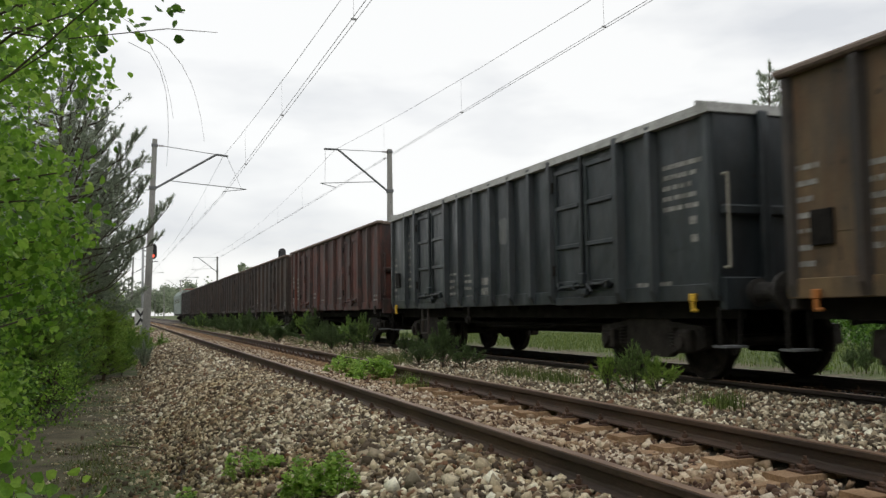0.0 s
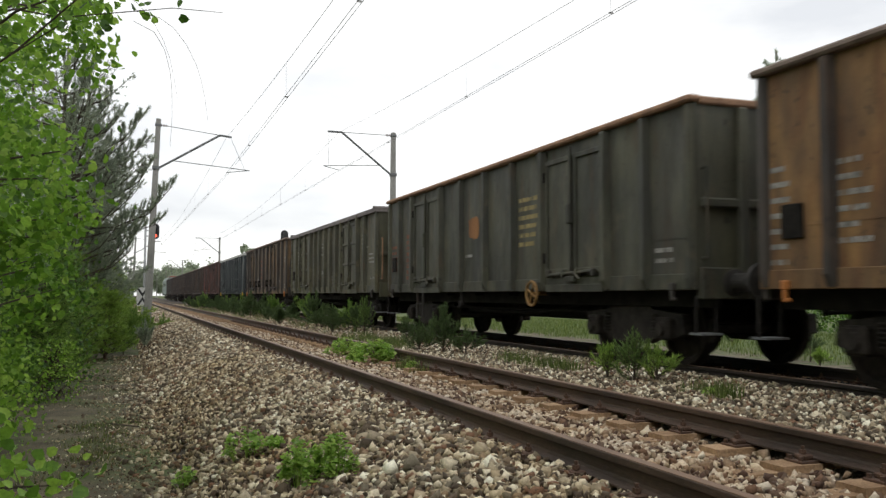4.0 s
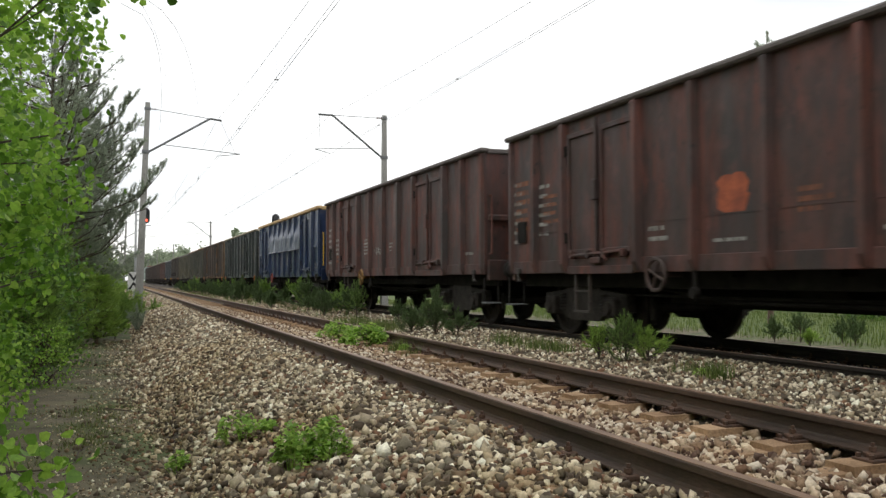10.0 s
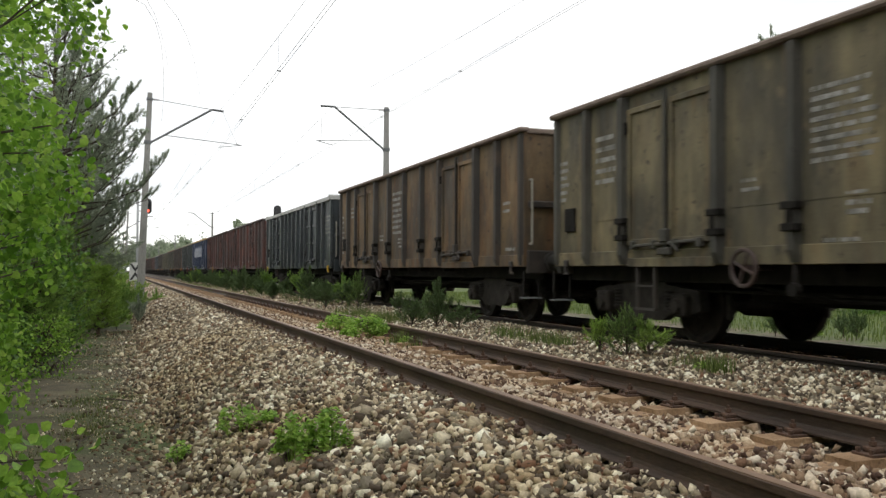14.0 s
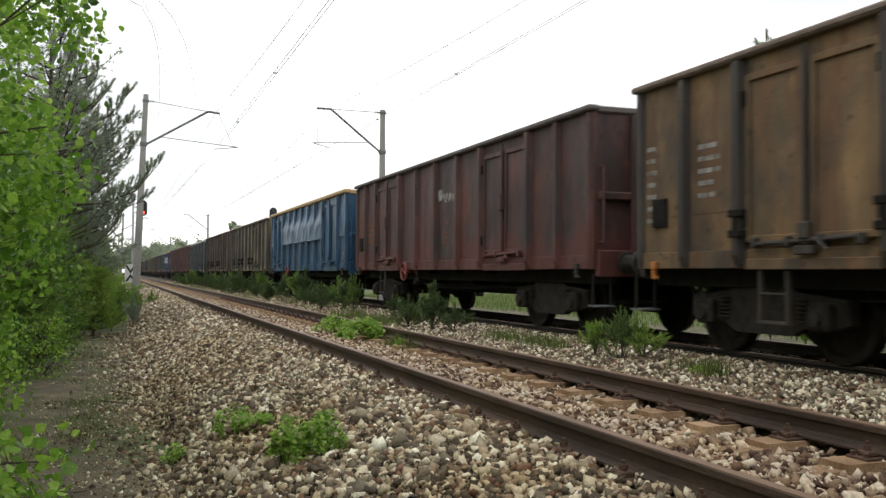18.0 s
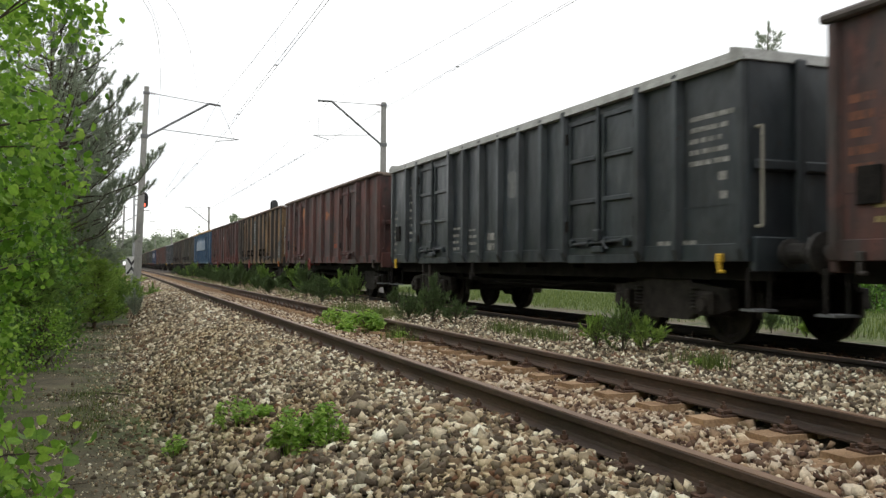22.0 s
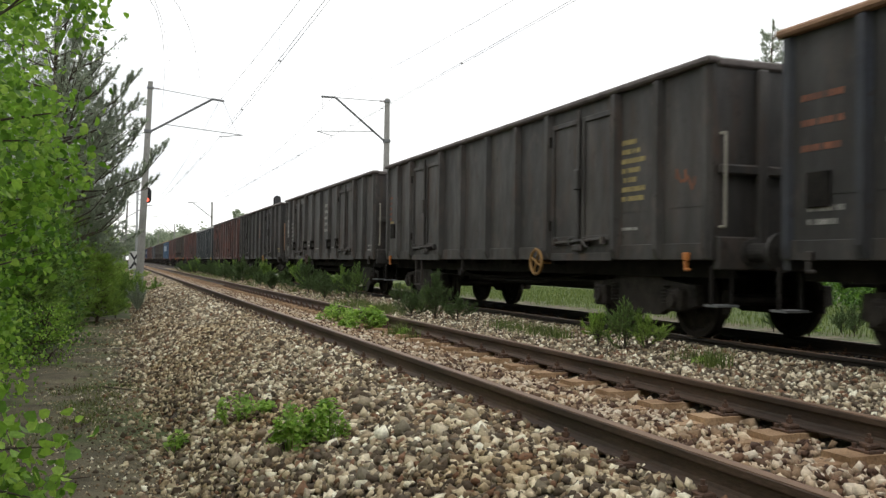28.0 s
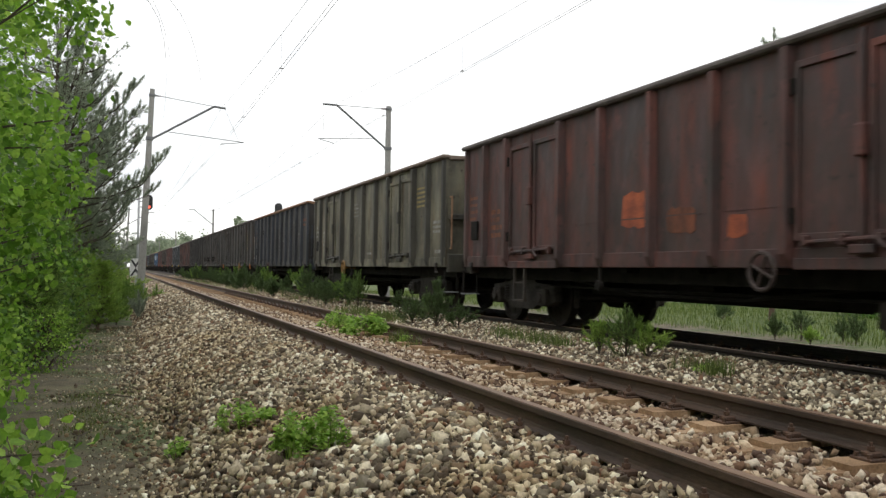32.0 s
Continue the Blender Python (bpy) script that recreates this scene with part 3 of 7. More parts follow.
def ballast_bed():
    xs = np.linspace(-0.3, 11.0, 114)
    ys = np.concatenate([np.linspace(-60, 2, 12), np.linspace(2.2, 30, 200), np.linspace(30.5, 90, 60), np.linspace(95, 900, 40)])
    X, Y = np.meshgrid(xs, ys, indexing="ij")
    Z = np.vectorize(bed)(X)
    for i in range(X.shape[0]):
        for j in range(X.shape[1]):
            Z[i, j] += 0.022 * noise.noise((X[i, j] * 2.5, Y[i, j] * 2.0, 8.0)) - 0.012
    n, m = X.shape
    idx = np.arange(n * m).reshape(n, m)
    f = np.stack([idx[:-1, :-1], idx[1:, :-1], idx[1:, 1:], idx[:-1, 1:]], -1).reshape(-1, 4)
    me = array_mesh("ballast_bed", np.stack([X, Y, Z], -1).reshape(-1, 3), f, M_BED)
    return tagged(new("ballast_bed", me), "long bank of crushed grey and brown track ballast", "ballast", kind="structure")


ground = ground_sheet()
ballast = ballast_bed()
BED_X = np.linspace(-0.3, 11, 200)
BED_Z = np.array([bed(x) for x in BED_X])


def scatter(x0, x1, y0, y1, per_m2, thin=0.0):
    """Places over a stretch of the bank; thin: how much rarer they get towards y1."""
    n = int((x1 - x0) * (y1 - y0) * per_m2)
    x, y = rng.uniform(x0, x1, n), rng.uniform(y0, y1, n)
    keep = rng.uniform(0, 1, n) > thin * (y - y0) / (y1 - y0)
    x, y = x[keep], y[keep]
    return np.stack([x, y, np.interp(x, BED_X, BED_Z) + rng.uniform(-0.012, 0.02, len(x))], 1)


def sizes_for(n, lo=0.013, hi=0.040):
    return lo + (hi - lo) * rng.beta(1.5, 3.0, n)


def stuff(name, me, label, category, parent=None):
    ob = new(name, me)
    if parent:
        ob.parent = parent
    return tagged(ob, label, "" if parent else category, kind="stuff")


# loose stones of the bank, near, then far
near_places = np.concatenate([scatter(0.0, 2.36, 3.0, 16, 1200, 0.35), scatter(0.3, 2.36, -6, 3.0, 480), scatter(3.93, 6.9, -6, 4.0, 260), scatter(3.93, 6.9, 4.0, 24, 640, 0.5)])
edge = rng.uniform(0, 1, len(near_places)) < np.clip((near_places[:, 0] - 0.22) / 0.5 + 0.25 * np.sin(near_places[:, 1] * 1.7) * np.sin(near_places[:, 1] * 0.6), 0.03, 1)
near_places[:, 2] = np.maximum(near_places[:, 2], GROUND + 0.005)
near_places = near_places[edge]
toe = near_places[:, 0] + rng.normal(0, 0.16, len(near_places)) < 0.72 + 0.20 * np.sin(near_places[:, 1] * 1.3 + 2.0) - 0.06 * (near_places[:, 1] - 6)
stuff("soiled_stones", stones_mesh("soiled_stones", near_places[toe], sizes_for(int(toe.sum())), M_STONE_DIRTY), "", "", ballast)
near_places = near_places[~toe]
between = near_places[near_places[:, 0] > 3.9]
stuff("pale_stones", stones_mesh("pale_stones", between, sizes_for(len(between)), M_STONE_CLEAN), "", "", ballast)
near_places = near_places[near_places[:, 0] < 3.9]
stuff("loose_stones", stones_mesh("loose_stones", near_places, sizes_for(len(near_places)), M_STONE), "", "", ballast)
far_places = np.concatenate([scatter(0.4, 2.36, 16, 48, 460, 0.6), scatter(0.5, 2.36, 48, 120, 130, 0.6), scatter(3.95, 6.9, 24, 48, 240, 0.5), scatter(4.0, 6.8, 48, 100, 70, 0.6), scatter(8.5, 10.5, 6, 24, 150, 0.6)])
stuff("far_stones", stones_mesh("far_stones", far_places, sizes_for(len(far_places), 0.02, 0.052), M_STONE), "", "", ballast)
track_places = np.concatenate([scatter(2.48, 3.84, 2.6, 16, 720, 0.3), scatter(2.48, 3.84, -6, 2.6, 420), scatter(2.48, 3.84, 16, 50, 420, 0.5), scatter(2.48, 3.84, 50, 130, 130, 0.6)])
stuff("rusty_stones", stones_mesh("rusty_stones", track_places, sizes_for(len(track_places)), M_STONE_RUSTY), "", "", ballast)
r300 = random.Random(5)
loose = []
for k in range(12):
    loose.append(stones_mesh("stone", np.zeros((1, 3)), np.array([0.024 + 0.0019 * k]), M_STONE_LOOSE))
for k in range(300):
    x, y = r300.uniform(0.75, 2.1), r300.uniform(4.3, 6.4)
    ob = part("stone", loose[k % 12], M_STONE_LOOSE, ballast)
    ob.matrix_basis = pose(x, y, bed(x) + 0.016, r300.uniform(0, 360), r300.uniform(0, 360), r300.uniform(0, 360))
# stones and a flat sheet coloured black for the shade under the wagons
shaded_places = scatter(7.02, 8.42, 2.5, 30, 260, 0.5)
stuff("oily_stones", stones_mesh("oily_stones", shaded_places, sizes_for(len(shaded_places)), M_STONE_SHADED), "", "", ballast)
shade_sheet = Shape().box(7.0, 8.44, -60, 900, -0.36, -0.262)
part("oily_bed", shade_sheet, M_BED_SHADED, ballast, "ballast under the train, its shade put into the colour")
n_path = 9000
path_places = np.stack([0.55 - 1.7 * rng.beta(1.1, 2.2, n_path), rng.uniform(4.2, 24, n_path), np.full(n_path, GROUND + 0.004)], 1)
path_sizes = np.where(rng.uniform(0, 1, n_path) < np.clip(0.03 + 0.35 * (path_places[:, 0] + 0.1), 0.03, 0.26), rng.uniform(0.014, 0.036, n_path), rng.uniform(0.004, 0.012, n_path))
stuff("strewn_stones", stones_mesh("strewn_stones", path_places, path_sizes, M_STONE), "", "", ground)


# ---- the two tracks ----
RAIL_FOOT = [(-0.0625, -0.149), (0.0625, -0.149), (0.0625, -0.138), (0.016, -0.122), (0.009, -0.105), (0.009, -0.055), (0.014, -0.045), (0.033, -0.036),
             (0.033, -0.006), (0.027, -0.0005), (-0.027, -0.0005), (-0.033, -0.006), (-0.033, -0.036), (-0.014, -0.045), (-0.009, -0.055), (-0.009, -0.105), (-0.016, -0.122), (-0.0625, -0.138)]


def rail(parent, x, z, steel, y0=-60, y1=900):
    s = Shape()
    # the profile runs in (z, x) for a prism along y
    s.prism([(pz, px) for px, pz in RAIL_FOOT], 1, y0, y1)
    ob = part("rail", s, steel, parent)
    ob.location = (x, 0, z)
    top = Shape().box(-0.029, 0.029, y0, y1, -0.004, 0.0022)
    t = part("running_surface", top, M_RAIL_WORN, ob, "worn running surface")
    return ob


def sleeper_mesh():
    s = Shape()
    prof = [(-0.135, -0.20), (0.135, -0.20), (0.10, 0.0), (-0.10, 0.0)]
    s.prism([(b, a) for a, b in prof][::-1], 0, -1.27, -0.42)
    s.prism([(b, a) for a, b in [(-0.12, -0.20), (0.12, -0.20), (0.085, -0.035), (-0.085, -0.035)]][::-1], 0, -0.42, 0.42)
    s.prism([(b, a) for a, b in prof][::-1], 0, 0.42, 1.27)
    # prism along x takes (y, z)
    s.v = [(p[0], p[2], p[1]) for p in s.v]
    return s.mesh("sleeper", M_SLEEPER)


def fastening_mesh():
    s = Shape()
    s.box(-0.18, 0.18, -0.075, 0.075, 0.0, 0.016, 0.003)
    for sx in (-1, 1):
        s.box(sx * 0.10 - 0.035, sx * 0.10 + 0.035, -0.045, 0.045, 0.016, 0.045, 0.006)
        s.tube((sx * 0.105, 0, 0.04), (sx * 0.105, 0, 0.095), 0.012, n=6)
        s.tube((sx * 0.105, 0, 0.05), (sx * 0.105, 0, 0.074), 0.022, n=6)
        s.tube((sx * 0.16, 0.045, 0.012), (sx * 0.16, 0.045, 0.04), 0.016, n=6)
        s.tube((sx * 0.16, -0.045, 0.012), (sx * 0.16, -0.045, 0.04), 0.016, n=6)
    return s.mesh("fastening", M_FASTENING)


SLEEPER, FASTENING = sleeper_mesh(), fastening_mesh()


def track(x, z, label, near_to, far_to, steel):
    t = thing("railway_track", label, "railway track", (0, 0, 0), "double-track line", "structure")
    for sx in (-1, 1):
        rail(t, x + sx * GAUGE / 2, z, steel)
    y, far = -19.7, Shape()
    while y < far_to:
        if 1.0 < y < near_to:
            sl = part("sleeper", SLEEPER, M_SLEEPER, t)
            sl.location = (x, y, z - 0.166)
            for sx in (-1, 1):
                fa = part("fastening", FASTENING, M_FASTENING, sl)
                fa.location = (sx * GAUGE / 2, 0, -0.001)
        else:
            far.box(x - 1.27, x + 1.27, y - 0.11, y + 0.11, z - 0.3, z - 0.166)
        y += 0.60
    ob = part("far_sleepers", far, M_SLEEPER, t)
    ob["kind"] = "stuff"
    return t


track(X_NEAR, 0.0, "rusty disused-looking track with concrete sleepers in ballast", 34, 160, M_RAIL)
track(X_FAR, Z_FAR, "track with dark rails that carries the train", 26, 120, M_RAIL_DARK)


# ---- overhead line ----
def bar(s, a, b, r, n=8):
    return s.tube(a, b, r, r, n)


def mast(x, y, side, height, label):
    """A tapered concrete mast. side: +1, its arm reaches towards +x; -1 towards -x."""
    m = thing("catenary_mast", label, "mast", (x, y, 0), "overhead line masts")
    m.matrix_basis = pose(x, y, 0, 0, 2.0 if side > 0 else 0, 0)
    s = Shape()
    z0, z1 = GROUND - 0.1, height
    w0, w1 = 0.15, 0.088
    p = []
    for z, w in ((z0, w0), (z1, w1)):
        p += [(-w, -w * 0.8, z), (w, -w * 0.8, z), (w, w * 0.8, z), (-w, w * 0.8, z)]
    s.add(p, [(0, 1, 2, 3)[::-1], (4, 5, 6, 7), (0, 1, 5, 4), (1, 2, 6, 5), (2, 3, 7, 6), (3, 0, 4, 7)])
    part("post", s, M_CONCRETE, m)
    if y < 120:
        for zz in np.arange(0.4, height - 1, 0.62):
            w = w0 + (w1 - w0) * (zz - z0) / (z1 - z0)
            part("step_bolt", Shape().tube((0, -w * 0.8 - 0.012, zz), (0, -w * 0.8 + 0.01, zz), 0.022, n=6), M_STEEL, m)
    part("footing", Shape().box(-0.36, 0.36, -0.36, 0.36, GROUND - 0.3, GROUND + 0.12, 0.03), M_CONCRETE, m)
    return m


def arm(m, side, base_z, knee, tip, reg_from, reg_to, steady, stay_z):
    """The cantilever: points are (across, height) from the mast."""
    def P(q):
        return (side * q[0], 0, q[1])
    s = Shape()
    bar(s, P((0.10, base_z)), P(knee), 0.042, 8)
    bar(s, P(knee), P(tip), 0.042, 8)
    part("cantilever_strut", s, M_STEEL, m)
    part("stay_wire", bar(Shape(), P((0.3, stay_z)), P(knee), 0.013, 6), M_STEEL, m)
    ins = Shape()
    for k in range(4):
        xx = 0.12 + 0.06 * k
        ins.lathe((side * xx, 0, stay_z), 0, [(-0.022, 0.02), (0, 0.055), (0.022, 0.02)], 10)
    part("insulator", ins, M_CERAMIC, m)
    part("registration_tube", bar(Shape(), P(reg_from), P(reg_to), 0.015, 6), M_STEEL, m)
    part("steady_arm", bar(Shape(), P(reg_to), P(steady), 0.014, 6), M_STEEL, m)
    part("dropper", bar(Shape(), P((tip[0] - 0.05, tip[1])), P((reg_to[0] - 0.2, reg_to[1] + 0.02)), 0.007, 5), M_WIRE, m)
    part("clamp", Shape().box(-0.135, 0.135, -0.11, 0.11, base_z - 0.07, base_z + 0.07, 0.01), M_STEEL, m)
    part("clamp", Shape().box(-0.115, 0.115, -0.095, 0.095, stay_z - 0.05, stay_z + 0.05, 0.01), M_STEEL, m)


MAST_Y = (-37.0, 35.2, 107.5, 179.5, 251.5, 323.5)
for k, y in enumerate(MAST_Y):
    m = mast(0.82, y, 1, 7.5, "tall grey concrete catenary mast beside the near track")
    arm(m, 1, 5.62, (2.30, 7.09), (2.74, 7.06), (0.62, 5.94), (3.50, 5.81), (2.60 if k % 2 else 1.90, 5.66), 7.26)
    m = mast(10.46, y + 0.3, -1, 7.62, "tall grey concrete catenary mast behind the train")
    arm(m, -1, 5.85, (2.2, 7.50), (2.78, 7.50), (0.62, 6.22), (2.95, 6.08), (2.30, 5.93), 7.5)


def wire_run(s, x, z_end, z_mid, r, a, b, xb=None):
    """One sagging span of wire."""
    steps = 14 if abs(z_end - z_mid) > 0.05 else 2
    pts = []
    for k in range(steps + 1):
        u = k / steps
        pts.append((x + ((x if xb is None else xb) - x) * u, a + (b - a) * u, z_end + (z_mid - z_end) * (1 - (2 * u - 1) ** 2)))
    for p, q in zip(pts, pts[1:]):
        s.tube(p, q, r, n=5, caps=False)


def overhead_line(x, zig, zc, zm, zm_mid, y_off, label):
    """zig: how far the wires swing from side to side at every other mast."""
    t = thing("overhead_line", label, "overhead wires", group="overhead line wires")
    for i, (a, b) in enumerate(zip(MAST_Y, MAST_Y[1:])):
        a, b = a + y_off, b + y_off
        xa, xb = (x - zig, x + zig) if i % 2 == 0 else (x + zig, x - zig)
        for d in (-0.03, 0.05):
            s = Shape()
            wire_run(s, xa + d, zc, zc - 0.03, 0.0055, a, b, xb + d)
            part("contact_wire", s, M_WIRE, t)
        s = Shape()
        wire_run(s, xa, zm, zm_mid, 0.0055, a, b, xb)
        part("messenger_wire", s, M_WIRE, t)
        for k in range(1, 10):
            u = k / 10
            zz = zm + (zm_mid - zm) * (1 - (2 * u - 1) ** 2)
            yy, xx = a + (b - a) * u, xa + (xb - xa) * u
            d = bar(Shape(), (xx, yy, zz), (xx + 0.01, yy, zc - 0.02), 0.003, 4)
            d.box(xx - 0.035, xx + 0.055, yy - 0.008, yy + 0.008, zc - 0.02, zc + 0.010)
            part("dropper", d, M_WIRE, t)


overhead_line(3.265, 0.355, 5.48, 6.95, 5.90, 0.0, "two contact wires and a messenger wire over the near track")
overhead_line(8.12, 0.03, 5.91, 7.50, 6.35, 0.3, "two contact wires and a messenger wire over the far track")


# ---- signals and the sign ----
M_SIGNAL = plain("black_signal_enamel", (0.022, 0.022, 0.024), 0.45)
M_SIGNAL_POST = surface("grey_signal_post", (0.30, 0.31, 0.31), (0.46, 0.47, 0.47), 3, 0.7, 0.1, 0.1, 50)
M_RED = plain("red_signal_lamp", (1.0, 0.10, 0.05), 0.3, 0, 3.0)
M_LENS = plain("dark_signal_lens", (0.03, 0.03, 0.035), 0.15)


def signal(x, y, post_h, head_dx, faces_camera, label):
    g = thing("railway_signal", label, "signal", (x, y, 0), "light signals")
    part("post", Shape().tube((0, 0, GROUND - 0.1), (0, 0, post_h), 0.075, 0.06, 12), M_SIGNAL_POST, g, smooth=True)
    part("foot", Shape().box(-0.2, 0.2, -0.2, 0.2, GROUND - 0.1, GROUND + 0.15, 0.02), M_CONCRETE, g)
    prof = []
    w, hb = (0.21, 0.82) if faces_camera else (0.27, 0.98)
    for k in range(13):
        t = math.pi * k / 12
        prof.append((w * math.cos(t), hb - w + w * math.sin(t)))
    prof += [(-w, 0.12), (-w + 0.12, 0), (w - 0.12, 0), (w, 0.12)]
    s = Shape()
    s.prism([(z + post_h - 0.75, px + head_dx) for px, z in prof], 1, -0.03, 0.03)
    head = part("signal_head", s, M_SIGNAL, g)
    face = -1 if faces_camera else 1
    box = Shape().box(head_dx - 0.16, head_dx + 0.16, min(0.03 * -face, 0.28 * -face), max(0.03 * -face, 0.28 * -face), post_h - 0.7, post_h + 0.05, 0.02)
    part("lamp_case", box, M_SIGNAL, head)
    for k, zz in enumerate((post_h - 0.58, post_h - 0.28, post_h + 0.0)):
        lit = faces_camera and k == 0
        part("lamp", Shape().lathe((head_dx, 0.035 * face, zz), 1, [(0, 0.0), (0, 0.085), (0.02 * face, 0.075), (0.03 * face, 0.0)], 14), M_RED if lit else M_LENS, head, "lit red lamp" if lit else "")
        part("hood", Shape().lathe((head_dx, 0.03 * face, zz), 1, [(0, 0.105), (0.17 * face, 0.095)], 14), M_SIGNAL, head)
    part("bracket", bar(Shape(), (0, 0, post_h - 0.3), (head_dx, 0, post_h - 0.3), 0.03), M_SIGNAL_POST, g)
    part("bracket", bar(Shape(), (0, 0, post_h - 0.6), (head_dx, 0, post_h - 0.6), 0.03), M_SIGNAL_POST, g)
    return g


signal(0.98, 50.0, 4.55, 0.50, True, "light signal showing red on a slim grey post")
signal(10.75, 64.0, 5.25, 0.0, False, "dark light signal seen from behind over the train")


def trackside_sign(x, y):
    g = thing("trackside_sign", "white board with black chevrons beside the near track", "sign", (x, y, 0))
    zc = 0.72
    part("post", Shape().tube((0, 0.03, GROUND - 0.1), (0, 0.03, zc + 0.4), 0.03, n=8), M_SIGNAL_POST, g)
    part("board", Shape().box(-0.25, 0.25, -0.012, 0.012, zc - 0.42, zc + 0.42, 0.005), plain("white_board", (0.6, 0.6, 0.58), 0.5), g)
    c = Shape()
    for zz, d in ((zc + 0.36, -1), (zc - 0.36, 1)):
        pts = [(-0.24, zz), (-0.13, zz), (0.0, zz + d * 0.2), (0.13, zz), (0.24, zz), (0.0, zz + d * 0.36)]
        c.prism([(b, a) for a, b in pts], 1, -0.018, -0.012)
    part("chevrons", c, M_SIGNAL, g)


trackside_sign(0.76, 42.4)

# ---- the train ----
HALF = 6.45          # half the body's length
SIDE = 1.37          # outer face of the wall plates
TOP, FOOT = 3.23, 0.97
WHEEL_R = 0.47
BODY_PARTS = {"side_wall", "rib", "door_post", "door_leaf", "end_wall", "end_post", "end_beam", "side_sill", "wall_panel", "buffer_beam", "door_sill"}


def rib_shape(side, y, w=0.15, d=0.095, z0=FOOT + 0.02, z1=TOP - 0.03):
    s = Shape()
    x0, x1 = side * SIDE, side * (SIDE + d)
    p = []
    for z, k in ((z0, 0.55), (z0 + 0.12, 1.0), (z1, 1.0)):
        xe = x0 + (x1 - x0) * k
        p += [(x0, y - w / 2, z), (xe, y - w * 0.30, z), (xe, y + w * 0.30, z), (x0, y + w / 2, z)]
    f = [(0, 1, 2, 3), (8, 9, 10, 11)]
    for r in (0, 4):
        f += [(r + i, r + (i + 1) % 4, r + 4 + (i + 1) % 4, r + 4 + i) for i in range(4)]
    return s.add(p, f)


def leaf_shape(side, y0, y1, z0, z1, bars):
    """A door leaf: sheet with a raised frame; bars: number of cross ribs."""
    s = Shape()
    def bx(a, b, ya, yb, za, zb, c=0.008):
        xa, xb = sorted((side * a, side * b))
        s.box(xa, xb, ya, yb, za, zb, c)
    bx(SIDE, SIDE + 0.018, y0, y1, z0, z1, 0)
    e = 0.075
    bx(SIDE + 0.018, SIDE + 0.05, y0, y0 + e, z0, z1)
    bx(SIDE + 0.018, SIDE + 0.05, y1 - e, y1, z0, z1)
    bx(SIDE + 0.018, SIDE + 0.05, y0 + e, y1 - e, z1 - e, z1)
    bx(SIDE + 0.018, SIDE + 0.05, y0 + e, y1 - e, z0, z0 + e)
    for k in range(bars):
        zz = z0 + (z1 - z0) * (k + 1) / (bars + 1)
        bx(SIDE + 0.018, SIDE + 0.06, y0 + e, y1 - e, zz - 0.035, zz + 0.035, 0.012)
    return s


def bogie(parent, y):
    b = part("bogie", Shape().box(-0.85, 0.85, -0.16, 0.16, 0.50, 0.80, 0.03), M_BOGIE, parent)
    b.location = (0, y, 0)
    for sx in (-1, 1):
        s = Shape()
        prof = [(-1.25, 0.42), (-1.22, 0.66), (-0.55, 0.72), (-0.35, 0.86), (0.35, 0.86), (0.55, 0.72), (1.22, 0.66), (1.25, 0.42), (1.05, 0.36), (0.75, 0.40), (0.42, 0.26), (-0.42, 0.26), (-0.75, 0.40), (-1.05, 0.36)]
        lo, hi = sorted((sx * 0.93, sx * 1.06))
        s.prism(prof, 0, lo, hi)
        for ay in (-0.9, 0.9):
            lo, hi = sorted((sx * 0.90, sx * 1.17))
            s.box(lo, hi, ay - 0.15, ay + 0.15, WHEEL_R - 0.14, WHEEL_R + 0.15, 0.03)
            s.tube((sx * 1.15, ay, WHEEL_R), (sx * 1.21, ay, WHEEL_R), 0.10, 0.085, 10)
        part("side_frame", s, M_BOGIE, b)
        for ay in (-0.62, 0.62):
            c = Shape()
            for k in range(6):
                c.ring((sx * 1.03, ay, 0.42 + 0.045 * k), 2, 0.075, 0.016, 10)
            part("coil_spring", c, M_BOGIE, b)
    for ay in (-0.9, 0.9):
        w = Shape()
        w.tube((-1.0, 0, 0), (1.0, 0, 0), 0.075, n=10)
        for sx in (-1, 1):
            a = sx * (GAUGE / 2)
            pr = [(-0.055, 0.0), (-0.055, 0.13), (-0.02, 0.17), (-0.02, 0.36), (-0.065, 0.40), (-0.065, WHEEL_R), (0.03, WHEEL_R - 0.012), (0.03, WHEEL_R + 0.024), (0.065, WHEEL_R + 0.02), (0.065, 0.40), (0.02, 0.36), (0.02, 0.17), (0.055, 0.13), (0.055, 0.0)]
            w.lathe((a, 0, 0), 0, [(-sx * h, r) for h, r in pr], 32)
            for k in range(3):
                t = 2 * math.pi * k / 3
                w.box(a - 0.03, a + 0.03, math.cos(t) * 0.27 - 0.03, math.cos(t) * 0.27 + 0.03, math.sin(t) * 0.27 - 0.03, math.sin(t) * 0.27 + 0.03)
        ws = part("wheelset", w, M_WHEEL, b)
        ws.location = (0, ay, WHEEL_R)
        for sx in (-1, 1):
            for d in (-1, 1):
                part("brake_block", Shape().box(sx * 0.75 - 0.04, sx * 0.75 + 0.04, ay + d * 0.50 - 0.03, ay + d * 0.50 + 0.03, WHEEL_R - 0.16, WHEEL_R + 0.16, 0.015), M_BOGIE, b)
    return b


